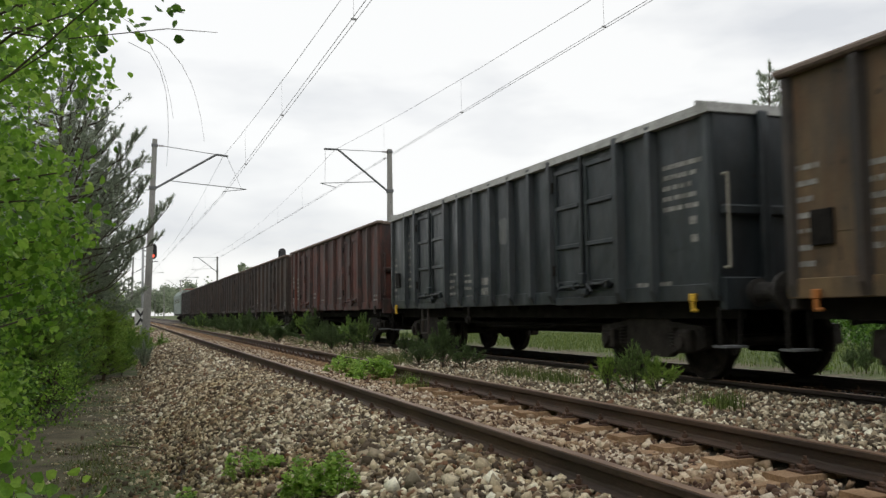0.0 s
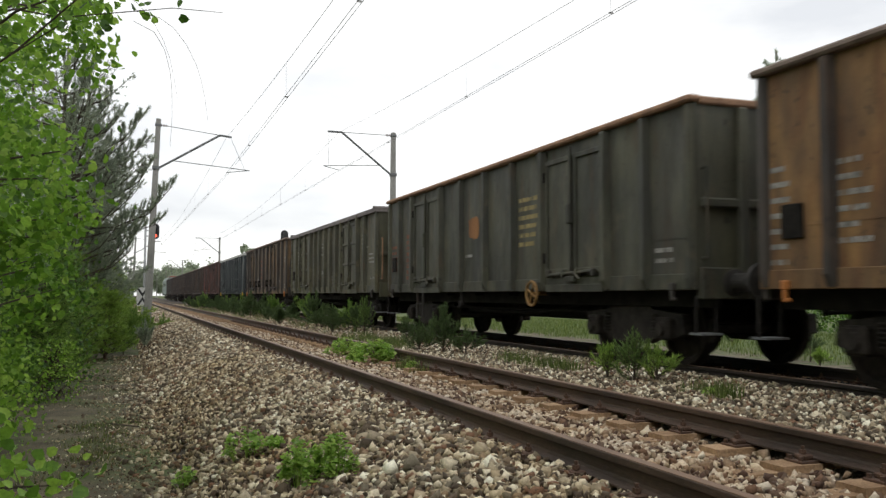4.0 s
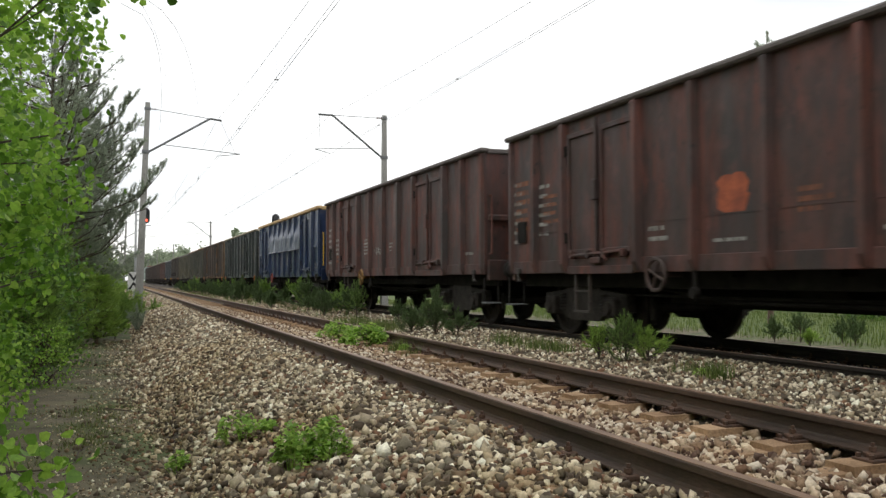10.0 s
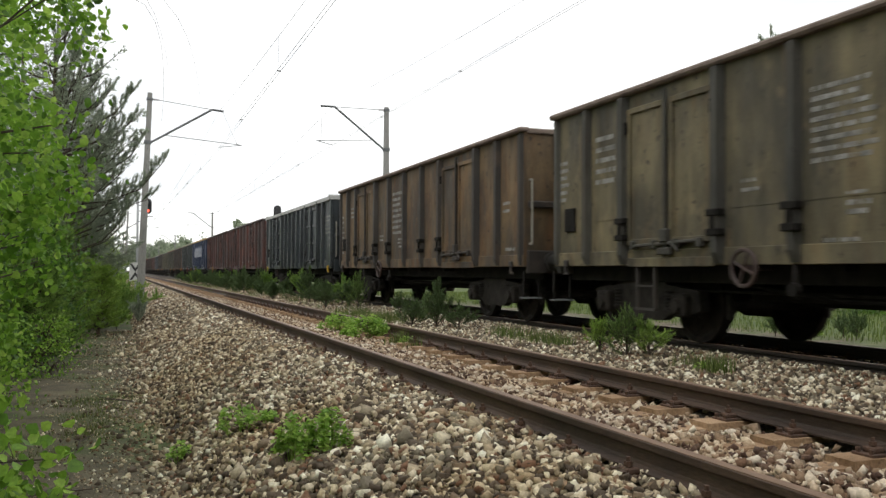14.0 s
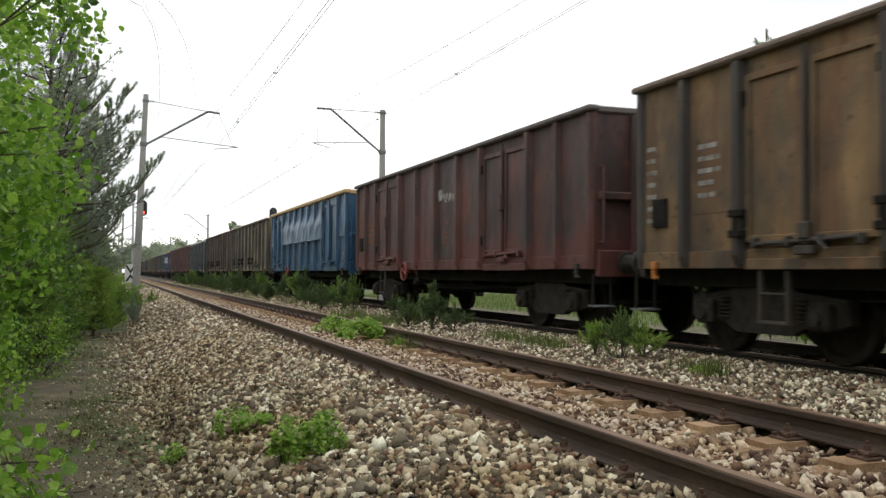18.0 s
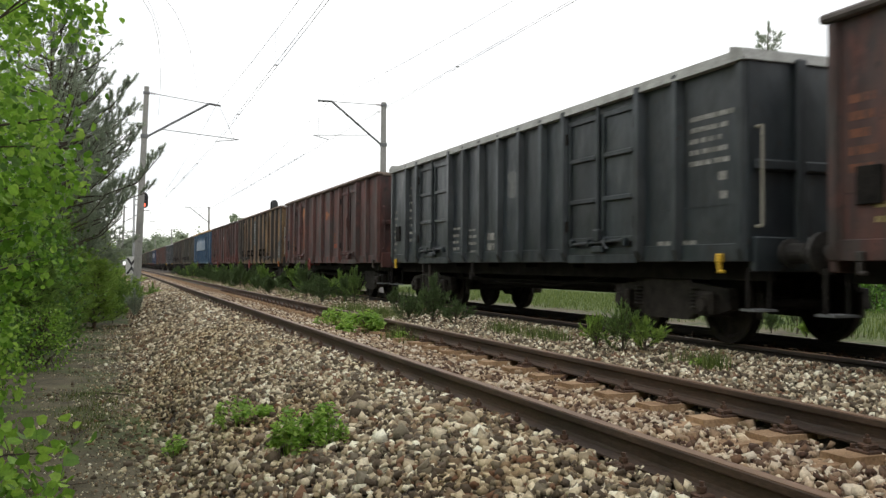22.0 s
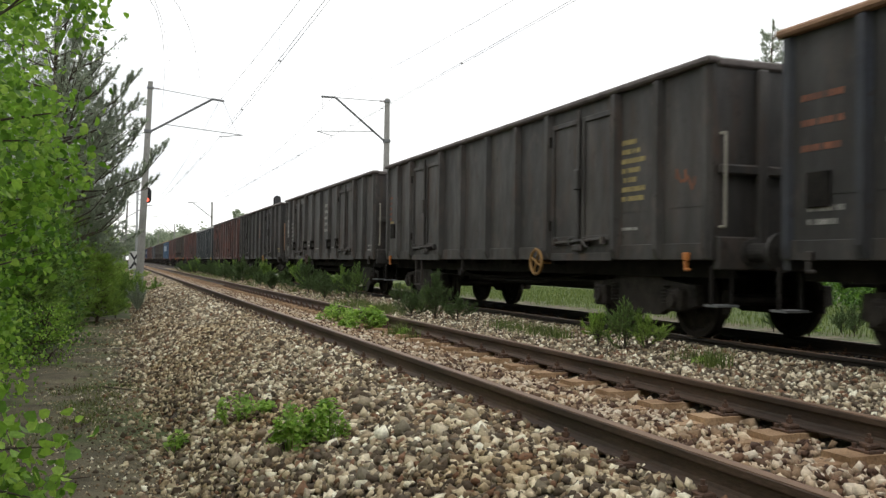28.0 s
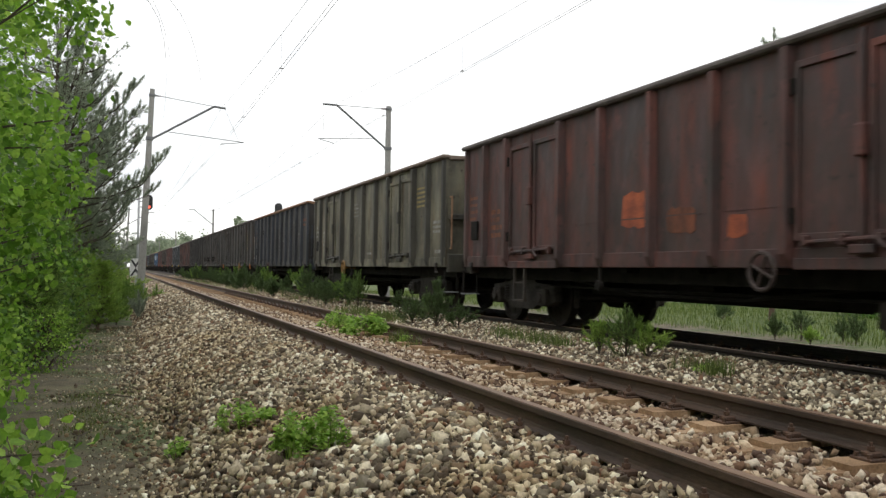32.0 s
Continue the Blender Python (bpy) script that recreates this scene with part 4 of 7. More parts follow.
def lettering(parent, y, z, w, rows, gap=0.13, h=0.07, material=None, side=-1, name="lettering", proud=0.004, ragged=0.3):
    """Unreadable stencilling: broken bars in rows."""
    s = Shape()
    r = random.Random(int((y * 31 + z * 17 + w * 7) * 100))
    for k in range(rows):
        zz = z - k * gap
        yy, end = y, y - w * (1 - ragged * r.random())
        while yy > end + 0.02:
            ln = min(r.choice((0.03, 0.05, 0.09, 0.14)) * r.uniform(0.8, 1.2), yy - end)
            lo, hi = sorted((side * (SIDE + 0.0), side * (SIDE + proud)))
            s.box(lo, hi, yy - ln, yy, zz - h, zz)
            yy -= ln + r.choice((0.012, 0.014, 0.05))
    return tagged(part(name, s, material or M_LETTER, parent), kind="stuff")


def patch(parent, y, z, w, h, material, name="paint_patch", label="", ragged=0.07, proud=0.005):
    """A brushed patch of paint with an uneven outline."""
    r = random.Random(int((y * 13 + z * 29 + w * 5) * 100))
    q = min(w, h) * ragged
    pts = []
    for k in range(20):
        a = 2 * math.pi * k / 20
        c, d = math.cos(a), math.sin(a)
        f = 1 / max(abs(c), abs(d))
        pts.append((y - w / 2 + c * f * w / 2 + r.uniform(-q, q), z - h / 2 + d * f * h / 2 + r.uniform(-q, q)))
    return part(name, Shape().prism(pts, 0, -(SIDE + proud), -(SIDE + proud - 0.006)), material, parent, label)


def scrawl(parent, y, z, w, h, material, loops=4, line=0.035):
    """A looping brush line that nobody can read."""
    r = random.Random(int((y * 7 + z * 3) * 100))
    s = Shape()
    n = loops * 12
    p0, p1 = r.uniform(0, 6), r.uniform(0, 6)
    pts = []
    for k in range(n + 1):
        u = k / n
        a = u * loops * 6.283
        amp = h * (0.28 + 0.2 * math.sin(3 * u * 6.283 + p0))
        pts.append((y - w * u - 0.10 * w * math.cos(a + p1), z - h / 2 + amp * math.sin(a)))
    for k, (a, b) in enumerate(zip(pts, pts[1:])):
        if k % 11 == 10:
            continue
        dy, dz = b[0] - a[0], b[1] - a[1]
        ln = math.hypot(dy, dz) + 1e-6
        ny, nz = -dz / ln * line / 2, dy / ln * line / 2
        ey, ez = dy * 0.12, dz * 0.12
        s.prism([(a[0] - ny - ey, a[1] - nz - ez), (b[0] - ny + ey, b[1] - nz + ez), (b[0] + ny + ey, b[1] + nz + ez), (a[0] + ny - ey, a[1] + nz - ez)], 0, -(SIDE + 0.004), -SIDE + 0.001)
    return tagged(part("scrawl", s, material, parent), kind="stuff")


def underframe(w, hook, has_wheel=True, has_ladder=True):
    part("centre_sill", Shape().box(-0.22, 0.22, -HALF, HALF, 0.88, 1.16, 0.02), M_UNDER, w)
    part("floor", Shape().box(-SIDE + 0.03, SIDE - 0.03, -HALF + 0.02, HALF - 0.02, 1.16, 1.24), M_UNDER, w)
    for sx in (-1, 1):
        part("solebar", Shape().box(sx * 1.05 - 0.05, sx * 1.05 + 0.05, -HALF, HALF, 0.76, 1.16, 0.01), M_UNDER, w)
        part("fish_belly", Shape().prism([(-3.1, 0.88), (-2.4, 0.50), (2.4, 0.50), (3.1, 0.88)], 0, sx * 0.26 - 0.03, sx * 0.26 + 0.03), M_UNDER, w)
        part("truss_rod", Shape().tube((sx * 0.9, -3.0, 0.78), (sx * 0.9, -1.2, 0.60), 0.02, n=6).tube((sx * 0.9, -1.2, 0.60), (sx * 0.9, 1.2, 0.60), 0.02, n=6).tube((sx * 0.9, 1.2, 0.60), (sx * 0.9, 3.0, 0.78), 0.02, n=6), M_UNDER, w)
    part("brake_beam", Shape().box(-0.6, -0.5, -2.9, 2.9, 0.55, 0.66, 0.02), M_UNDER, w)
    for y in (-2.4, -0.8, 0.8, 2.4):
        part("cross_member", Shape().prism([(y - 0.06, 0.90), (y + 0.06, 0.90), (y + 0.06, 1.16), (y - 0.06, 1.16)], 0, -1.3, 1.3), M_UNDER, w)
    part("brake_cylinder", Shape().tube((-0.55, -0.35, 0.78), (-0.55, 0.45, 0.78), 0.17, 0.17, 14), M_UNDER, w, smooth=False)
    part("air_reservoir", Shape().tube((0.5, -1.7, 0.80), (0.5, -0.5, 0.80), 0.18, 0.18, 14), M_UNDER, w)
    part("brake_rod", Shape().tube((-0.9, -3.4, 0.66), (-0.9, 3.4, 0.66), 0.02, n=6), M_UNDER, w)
    part("brake_lever", Shape().box(-1.40, -1.36, 1.25, 1.31, 0.62, 0.98, 0.01).tube((-1.43, 1.28, 0.72), (-1.36, 1.28, 0.72), 0.07, n=10), M_UNDER, w)
    for sy in (-1, 1):
        bogie(w, sy * 4.5)
        part("buffer_beam", Shape().box(-1.32, 1.32, sy * HALF - 0.06, sy * HALF + 0.06, 0.86, 1.24, 0.015), M_UNDER, w)
        for sx in (-1, 1):
            b = Shape()
            y0 = sy * (HALF + 0.06)
            b.lathe((sx * 0.875, y0, 1.06), 1, [(0, 0.0), (0, 0.16), (sy * 0.04, 0.16), (sy * 0.05, 0.115), (sy * 0.30, 0.105), (sy * 0.30, 0.085), (sy * 0.46, 0.085), (sy * 0.48, 0.225), (sy * 0.51, 0.215), (sy * 0.53, 0.0)], 18)
            part("buffer", b, M_BUFFER, w, smooth=False)
            if has_ladder:
                r = Shape()
                xx, yy = sx * (SIDE - 0.10), sy * (HALF + 0.10)
                r.tube((xx, yy, 1.35), (xx, yy, 2.42), 0.018, n=6)
                r.tube((xx, yy, 2.42), (xx, sy * HALF, 2.42), 0.018, n=6)
                r.tube((xx, yy, 1.35), (xx, sy * HALF, 1.35), 0.018, n=6)
                part("handrail", r, M_HANDRAIL, w)
            st = Shape()
            xx, yy = sx * (SIDE - 0.12), sy * (HALF + 0.02)
            st.box(xx - 0.15, xx + 0.15, yy - 0.12, yy + 0.12, 0.44, 0.465)
            part("footstep", st, M_STEEL, w)
            st = Shape()
            st.box(xx - 0.15, xx - 0.13, yy - 0.02, yy + 0.02, 0.465, 0.90)
            part("step_hanger", st, M_UNDER, w)
            part("step_hanger", Shape().box(xx + 0.13, xx + 0.15, yy - 0.02, yy + 0.02, 0.465, 0.90), M_UNDER, w)
            hk = Shape()
            xx, yy = sx * (SIDE + 0.05), sy * (HALF - 0.42)
            hk.box(xx - 0.025, xx + 0.025, yy - 0.05, yy + 0.05, 0.96, 1.06, 0.012)
            hk.box(xx - 0.025, xx + 0.025, yy - 0.025, yy + 0.025, 0.87, 0.96, 0.01)
            hk.box(xx - 0.025, xx + 0.025, yy - 0.075, yy + 0.025, 0.84, 0.88, 0.012)
            part("tow_hook", hk, hook, w)
        c = Shape()
        y0 = sy * (HALF + 0.06)
        c.box(-0.05, 0.05, min(y0, y0 + sy * 0.34), max(y0, y0 + sy * 0.34), 0.98, 1.10, 0.02)
        c.ring((0, y0 + sy * 0.40, 0.92), 0, 0.09, 0.022, 12)
        c.tube((0, y0 + sy * 0.40, 0.84), (0, y0 + sy * 0.52, 0.68), 0.03, n=8)
        part("coupling", c, M_UNDER, w)
        h = Shape().tube((0.3, y0, 0.95), (0.3, y0 + sy * 0.25, 0.70), 0.028, n=7).tube((0.3, y0 + sy * 0.25, 0.70), (0.28, y0 + sy * 0.55, 0.72), 0.028, n=7)
        part("brake_hose", h, M_UNDER, w)
    if has_wheel:
        for sx in (-1, 1):
            hw = Shape().ring((sx * (SIDE + 0.10), sx * -1.95, 0.935), 0, 0.195, 0.025, 22)
            for k in range(4):
                t = math.pi * k / 2 + 0.4
                hw.tube((sx * (SIDE + 0.10), sx * -1.95, 0.935), (sx * (SIDE + 0.10), sx * -1.95 + 0.19 * math.cos(t), 0.935 + 0.19 * math.sin(t)), 0.016, n=5)
            hw.tube((sx * (SIDE - 0.3), sx * -1.95, 0.935), (sx * (SIDE + 0.11), sx * -1.95, 0.935), 0.03, n=8)
            part("handwheel", hw, M_WHEEL_RED, w)
    for sx in (-1, 1):
        yy = sx * -3.95
        l = Shape()
        xx = sx * (SIDE + 0.0)
        for e in (-0.2, 0.2):
            l.box(xx - 0.02, xx + 0.02, yy + e - 0.02, yy + e + 0.02, 0.42, 1.0)
        l.box(xx - 0.04, xx + 0.04, yy - 0.22, yy + 0.22, 0.40, 0.43)
        l.box(xx - 0.03, xx + 0.03, yy - 0.2, yy + 0.2, 0.70, 0.72)
        part("ladder_step", l, R_DARK, w)


def wagon(kind, hook):
    """An open bogie wagon. kind: "plain" (sheet doors), "barred" (doors with cross ribs, close ribs), "smooth" (pressed panels)."""
    w = thing("open_wagon", "", "wagon", (X_FAR, 0, Z_FAR))
    body = M_UNDER
    pressed_box = kind == "plain"
    brackets = kind == "bracketed"
    if brackets:
        kind = "plain"
    doors = {"ribbed": None, "plain": 3.44, "barred": 3.42, "smooth": 4.47}[kind]
    dw = {"ribbed": 0.9, "plain": 0.97, "barred": 0.98, "smooth": 0.98}[kind]
    ribs = {"ribbed": (0.0, 1.075, 2.15, 3.22, 4.30, 5.37), "plain": (0.0, 1.26, 5.42), "barred": (0.0, 0.84, 1.66, 5.22), "smooth": (0.0, 1.13, 2.26)}[kind]
    rim_h = {"ribbed": 0.13, "plain": 0.13, "barred": 0.075, "smooth": 0.16}[kind]
    for side in (-1, 1):
        lo, hi = sorted((side * (SIDE - 0.05), side * SIDE))
        sw = Shape().box(lo, hi, -HALF, HALF, FOOT + 0.02, TOP)
        slo, shi = sorted((side * SIDE, side * (SIDE + 0.006)))
        sw.box(slo, shi, -HALF + 0.1, HALF - 0.1, 1.60, 1.618)
        part("side_wall", sw, body, w)
        lo, hi = sorted((side * SIDE, side * (SIDE + 0.022)))
        part("side_sill", Shape().box(lo, hi, -HALF, HALF, FOOT, FOOT + 0.20, 0.008), body, w)
        lo, hi = sorted((side * (SIDE - 0.09), side * (SIDE + 0.105)))
        if kind == "barred":
            xo, xi = side * (SIDE + 0.10), side * (SIDE - 0.16)
            rim = Shape().prism([(z, x) for x, z in ((xo, TOP - 0.10), (xo - side * 0.02, TOP + 0.02), (xi, TOP + rim_h), (xi, TOP - 0.10))], 1, -HALF + 0.12, HALF - 0.12)
        else:
            rim = Shape().box(lo, hi, -HALF - 0.04, HALF + 0.04, TOP - 0.012, TOP + rim_h - 0.06, 0.025)
        part("top_rim", rim, body, w)
        ys = sorted({s * r for r in ribs for s in (-1, 1)})
        for y in ys:
            part("rib", rib_shape(side, y), body, w)
        part("rib", rib_shape(side, -HALF + 0.09, 0.14, 0.06), body, w)
        part("rib", rib_shape(side, HALF - 0.09, 0.14, 0.06), body, w)
        holder = Shape()
        lo, hi = sorted((side * SIDE, side * (SIDE + 0.035)))
        holder.box(lo, hi, -side * 5.95 - 0.15, -side * 5.95 + 0.15, 1.48, 1.83, 0.008)
        part("label_holder", holder, M_UNDER, w)
        if kind == "ribbed":
            hatch = Shape()
            lo, hi = sorted((side * SIDE, side * (SIDE + 0.05)))
            for zz in (1.22, 2.44, 2.56):
                hatch.box(lo, hi, -side * 3.76 - 0.44, -side * 3.76 + 0.44, zz, zz + 0.06, 0.01)
            part("hatch_bar", hatch, M_UNDER, w)
        if brackets:
            for y in (2.46, 1.26, -2.46, -1.26, 4.42):
                lo, hi = sorted((side * (SIDE + 0.02), side * (SIDE + 0.13)))
                br = Shape().box(lo, hi, y - 0.11, y + 0.11, 1.30, 1.38, 0.01).box(lo, hi, y - 0.11, y + 0.11, 1.52, 1.60, 0.01)
                br.box(lo, hi, y - 0.03, y + 0.03, 1.38, 1.52)
                part("tie_bracket", br, M_UNDER, w)
        for s in (-1, 1) if doors else ():
            yc = s * doors
            for e in (-1, 1):
                part("door_post", rib_shape(side, yc + e * (dw + 0.02), 0.17, 0.11), body, w)
            z0, z1 = FOOT + 0.27, TOP - 0.20
            for e in (-1, 1):
                y0, y1 = sorted((yc + e * 0.045, yc + e * (dw - 0.07)))
                lf = part("door_leaf", leaf_shape(side, y0, y1, z0, z1, 2 if kind == "barred" else 0), body, w)
                for zz in (z0 + 0.25, z1 - 0.25):
                    yh = yc + e * (dw - 0.07)
                    part("hinge", Shape().tube((side * (SIDE + 0.06), yh, zz - 0.08), (side * (SIDE + 0.06), yh, zz + 0.08), 0.028, n=7), M_UNDER, lf)
            bar_s = Shape().tube((side * (SIDE + 0.07), yc, z0 - 0.1), (side * (SIDE + 0.07), yc, z1 + 0.12), 0.026, n=8)
            lo, hi = sorted((side * (SIDE + 0.04), side * (SIDE + 0.13)))
            if pressed_box:
                bar_s.box(lo, hi, yc - 0.055, yc + 0.055, 1.98, 2.28, 0.015)
            else:
                bar_s.box(lo, hi, yc - 0.09, yc + 0.05, 1.25, 1.42, 0.015)
            lo, hi = sorted((side * (SIDE + 0.04), side * (SIDE + 0.10)))
            bar_s.box(lo, hi, yc - 0.14, yc + 0.14, z0 - 0.14, z0 - 0.05, 0.012)
            part("door_bolt", bar_s, M_UNDER, w)
            lo, hi = sorted((side * (SIDE + 0.024), side * (SIDE + 0.05)))
            part("door_sill", Shape().box(lo, hi, yc - dw + 0.07, yc + dw - 0.07, FOOT - 0.015, FOOT + 0.10, 0.008), M_UNDER, w)
            latch = Shape().tube((side * (SIDE + 0.085), yc - 0.72, z0 + 0.02), (side * (SIDE + 0.085), yc + 0.72, z0 - 0.02), 0.022, n=7)
            for e in (-0.7, -0.22, 0.22, 0.7):
                lo, hi = sorted((side * (SIDE + 0.02), side * (SIDE + 0.115)))
                latch.box(lo, hi, yc + e - 0.035, yc + e + 0.035, z0 - 0.06, z0 + 0.05, 0.01)
            latch.tube((side * (SIDE + 0.10), yc - 0.16, z0 + 0.02), (side * (SIDE + 0.12), yc - 0.34, z0 - 0.10), 0.016, n=6)
            part("door_latch", latch, M_UNDER, w)
        if kind == "smooth":
            # outer sheets over two bays each, flush with the ribs below and leaning in to the wall above
            for y0, y1 in ((-3.37, -1.15), (-1.11, 1.11), (1.15, 3.37), (-6.27, -5.56), (5.56, 6.27)):
                part("wall_panel", panel_shape(side, y0, y1, 0.103 if abs(y0) < 4 else 0.035), body, w, smooth=True)
    for sy in (-1, 1):
        lo, hi = sorted((sy * (HALF - 0.05), sy * HALF))
        part("end_wall", Shape().box(-SIDE + 0.02, SIDE - 0.02, lo, hi, FOOT, TOP), body, w)
        lo, hi = sorted((sy * (HALF - 0.10), sy * (HALF + 0.05)))
        if kind == "barred":
            yo, yi = sy * (HALF + 0.045), sy * (HALF - 0.2)
            part("top_rim", Shape().prism([(yo, TOP - 0.095), (yo - sy * 0.02, TOP + 0.022), (yi, TOP + rim_h + 0.004), (yi, TOP - 0.095)], 0, -SIDE - 0.095, SIDE + 0.095), body, w)
        else:
            part("top_rim", Shape().box(-SIDE + 0.05, SIDE - 0.05, lo, hi, TOP - 0.04, TOP + rim_h - 0.075, 0.02), body, w)
        lo, hi = sorted((sy * HALF, sy * (HALF + 0.09)))
        for x in (-0.72, 0.72):
            part("end_post", Shape().box(x - 0.07, x + 0.07, lo, hi, FOOT + 0.1, TOP - 0.05, 0.02), body, w)
        for z in (1.95,):
            part("end_beam", Shape().box(-SIDE + 0.06, SIDE - 0.06, sorted((sy * HALF, sy * (HALF + 0.07)))[0], sorted((sy * HALF, sy * (HALF + 0.07)))[1], z, z + 0.12, 0.02), body, w)
    underframe(w, hook, kind != "barred")
    return w


def panel_shape(side, y0, y1, depth=0.103):
    """A dented outer sheet with a welded seam along its lower edge."""
    n, m = 44, 20
    z0, z1 = 2.00, TOP - 0.22
    p = []
    for i in range(n):
        for j in range(m):
            u, v = i / (n - 1), j / (m - 1)
            y, z = y0 + (y1 - y0) * u, z0 + (z1 - z0) * v
            q = min(1.0, (1 - v) / 0.55)
            out = depth * q * q * (3 - 2 * q)
            k = math.sin(math.pi * u) ** 0.5 * math.sin(math.pi * v) ** 0.5 if 0 < u < 1 and 0 < v < 1 else 0
            crease = noise.noise((y * 1.9 + z * 1.6, z * 0.9, 6.0 + side))
            d = k * (0.030 * noise.noise((y * 2.2, z * 2.0, side * 2.0)) - 0.020 * max(0, 1 - abs(crease) * 4))
            p.append((side * (SIDE + 0.004 + out + max(d, -0.05)), y, z))
    f = [(i * m + j, (i + 1) * m + j, (i + 1) * m + j + 1, i * m + j + 1) for i in range(n - 1) for j in range(m - 1)]
    s = Shape().add(p, f)
    lo, hi = sorted((side * SIDE, side * (SIDE + depth + 0.011)))
    s.box(lo, hi, y0, y1, z0 - 0.03, z0, 0.006)
    for ya, yb in ((y0, y0 + 0.012), (y1 - 0.012, y1)):
        s.prism([(za, xa) for xa, za in ((side * SIDE, z0), (side * (SIDE + depth), z0), (side * (SIDE + depth), z0 + 0.42), (side * SIDE, z1))], 1, ya, yb)
    return s


P_BROWN = paint("red_brown_paint", (0.038, 0.020, 0.018), (0.094, 0.040, 0.033), (0.158, 0.046, 0.029), 0.47, 0.5, 0.72)
P_BROWN_DARK = paint("dark_brown_paint", (0.03, 0.022, 0.019), (0.06, 0.043, 0.034), (0.085, 0.044, 0.027), 0.35, 0.6, 0.55)
P_RED = paint("oxide_red_paint", (0.044, 0.021, 0.020), (0.102, 0.039, 0.034), (0.150, 0.044, 0.030), 0.44, 0.5, 0.70)
P_RED_FOOT = paint("red_paint_newer_below", (0.044, 0.022, 0.020), (0.096, 0.042, 0.036), (0.135, 0.045, 0.032), 0.42, 0.5, 0.68, (0.108, 0.030, 0.023))
P_ORANGE = paint("rusted_ochre_paint", (0.13, 0.07, 0.026), (0.25, 0.14, 0.05), (0.13, 0.055, 0.024), 0.45, 0.65, 0.45)
P_OCHRE = paint("ochre_brown_paint", (0.060, 0.045, 0.028), (0.175, 0.114, 0.052), (0.135, 0.07, 0.032), 0.46, 0.6, 0.5)
P_TAN = paint("tan_ochre_paint", (0.072, 0.050, 0.029), (0.222, 0.138, 0.058), (0.17, 0.08, 0.034), 0.46, 0.6, 0.45)
P_OLIVE_DEEP = paint("deep_olive_paint", (0.032, 0.034, 0.023), (0.074, 0.074, 0.047), (0.078, 0.050, 0.028), 0.3, 0.5, 0.5)
P_OLIVE = paint("olive_grey_paint", (0.068, 0.058, 0.034), (0.195, 0.160, 0.085), (0.135, 0.085, 0.042), 0.32, 0.6, 0.42)
P_OLIVE_DARK = paint("dark_olive_paint", (0.046, 0.046, 0.027), (0.106, 0.101, 0.056), (0.105, 0.066, 0.033), 0.30, 0.5, 0.45)
P_PALE = paint("pale_olive_paint", (0.0775, 0.0725, 0.0513), (0.2000, 0.1875, 0.1313), (0.1500, 0.1000, 0.0525), 0.3, 0.6, 0.5)
P_BLACK = paint("sooty_black_paint", (0.0150, 0.0142, 0.0135), (0.0340, 0.0312, 0.0285), (0.062, 0.040, 0.029), 0.25, 0.55, 0.4)
P_GREEN = paint("black_green_paint", (0.0120, 0.0175, 0.0225), (0.0285, 0.0380, 0.0435), (0.034, 0.034, 0.032), 0.22, 0.28, 0.3)
P_SLATE = paint("slate_black_paint", (0.0085, 0.0135, 0.0130), (0.022, 0.031, 0.029), (0.036, 0.031, 0.025), 0.28, 0.34, 0.35)
P_GREY = paint("dark_grey_paint", (0.0245, 0.0228, 0.0212), (0.0590, 0.0540, 0.0495), (0.080, 0.048, 0.033), 0.34, 0.5, 0.5)
P_NAVY = paint("navy_blue_paint", (0.0050, 0.0140, 0.0480), (0.009, 0.026, 0.078), (0.012, 0.022, 0.045), 0.2, 0.22, 0.2)
P_BLUE = paint("sky_blue_paint", (0.0110, 0.0520, 0.1150), (0.026, 0.088, 0.170), (0.04, 0.055, 0.075), 0.25, 0.28, 0.25)
R_DARK = paint("grimy_dark_rib_paint", (0.030, 0.024, 0.020), (0.052, 0.042, 0.034), (0.075, 0.044, 0.028), 0.3)
R_RED = paint("grimy_red_rib_paint", (0.040, 0.021, 0.018), (0.066, 0.036, 0.029), (0.085, 0.038, 0.026), 0.35)
R_BLUE = paint("grimy_blue_black_rib_paint", (0.018, 0.022, 0.031), (0.034, 0.040, 0.054), (0.05, 0.042, 0.038), 0.25)
R_OLIVE = paint("grimy_olive_rib_paint", (0.040, 0.038, 0.030), (0.062, 0.058, 0.045), (0.06, 0.045, 0.032), 0.3)
N_PANEL = paint("scuffed_navy_panel", (0.0065, 0.0165, 0.0520), (0.016, 0.032, 0.080), (0.012, 0.026, 0.060), 0.3, 0.26, 0.1)
B_PANEL = paint("scuffed_blue_panel", (0.0150, 0.0580, 0.1220), (0.036, 0.098, 0.178), (0.03, 0.080, 0.140), 0.3, 0.26, 0.1)
RIM_PALE = surface("pale_grey_rim", (0.30, 0.30, 0.28), (0.44, 0.44, 0.42), 4, 0.8, 0, 0.2, 40)
RIM_BROWN = surface("dull_brown_rim", (0.13, 0.095, 0.075), (0.24, 0.185, 0.15), 4, 0.85, 0, 0.2, 40)
RIM_DARK = surface("dark_grey_rim", (0.085, 0.072, 0.068), (0.165, 0.142, 0.134), 4, 0.85, 0, 0.2, 40)
RIM_ORANGE = surface("rust_orange_rim", (0.20, 0.115, 0.07), (0.36, 0.21, 0.125), 4, 0.85, 0, 0.2, 40)
RIM_YELLOW = surface("yellow_rim", (0.38, 0.25, 0.11), (0.56, 0.39, 0.20), 4, 0.8, 0, 0.2, 40)
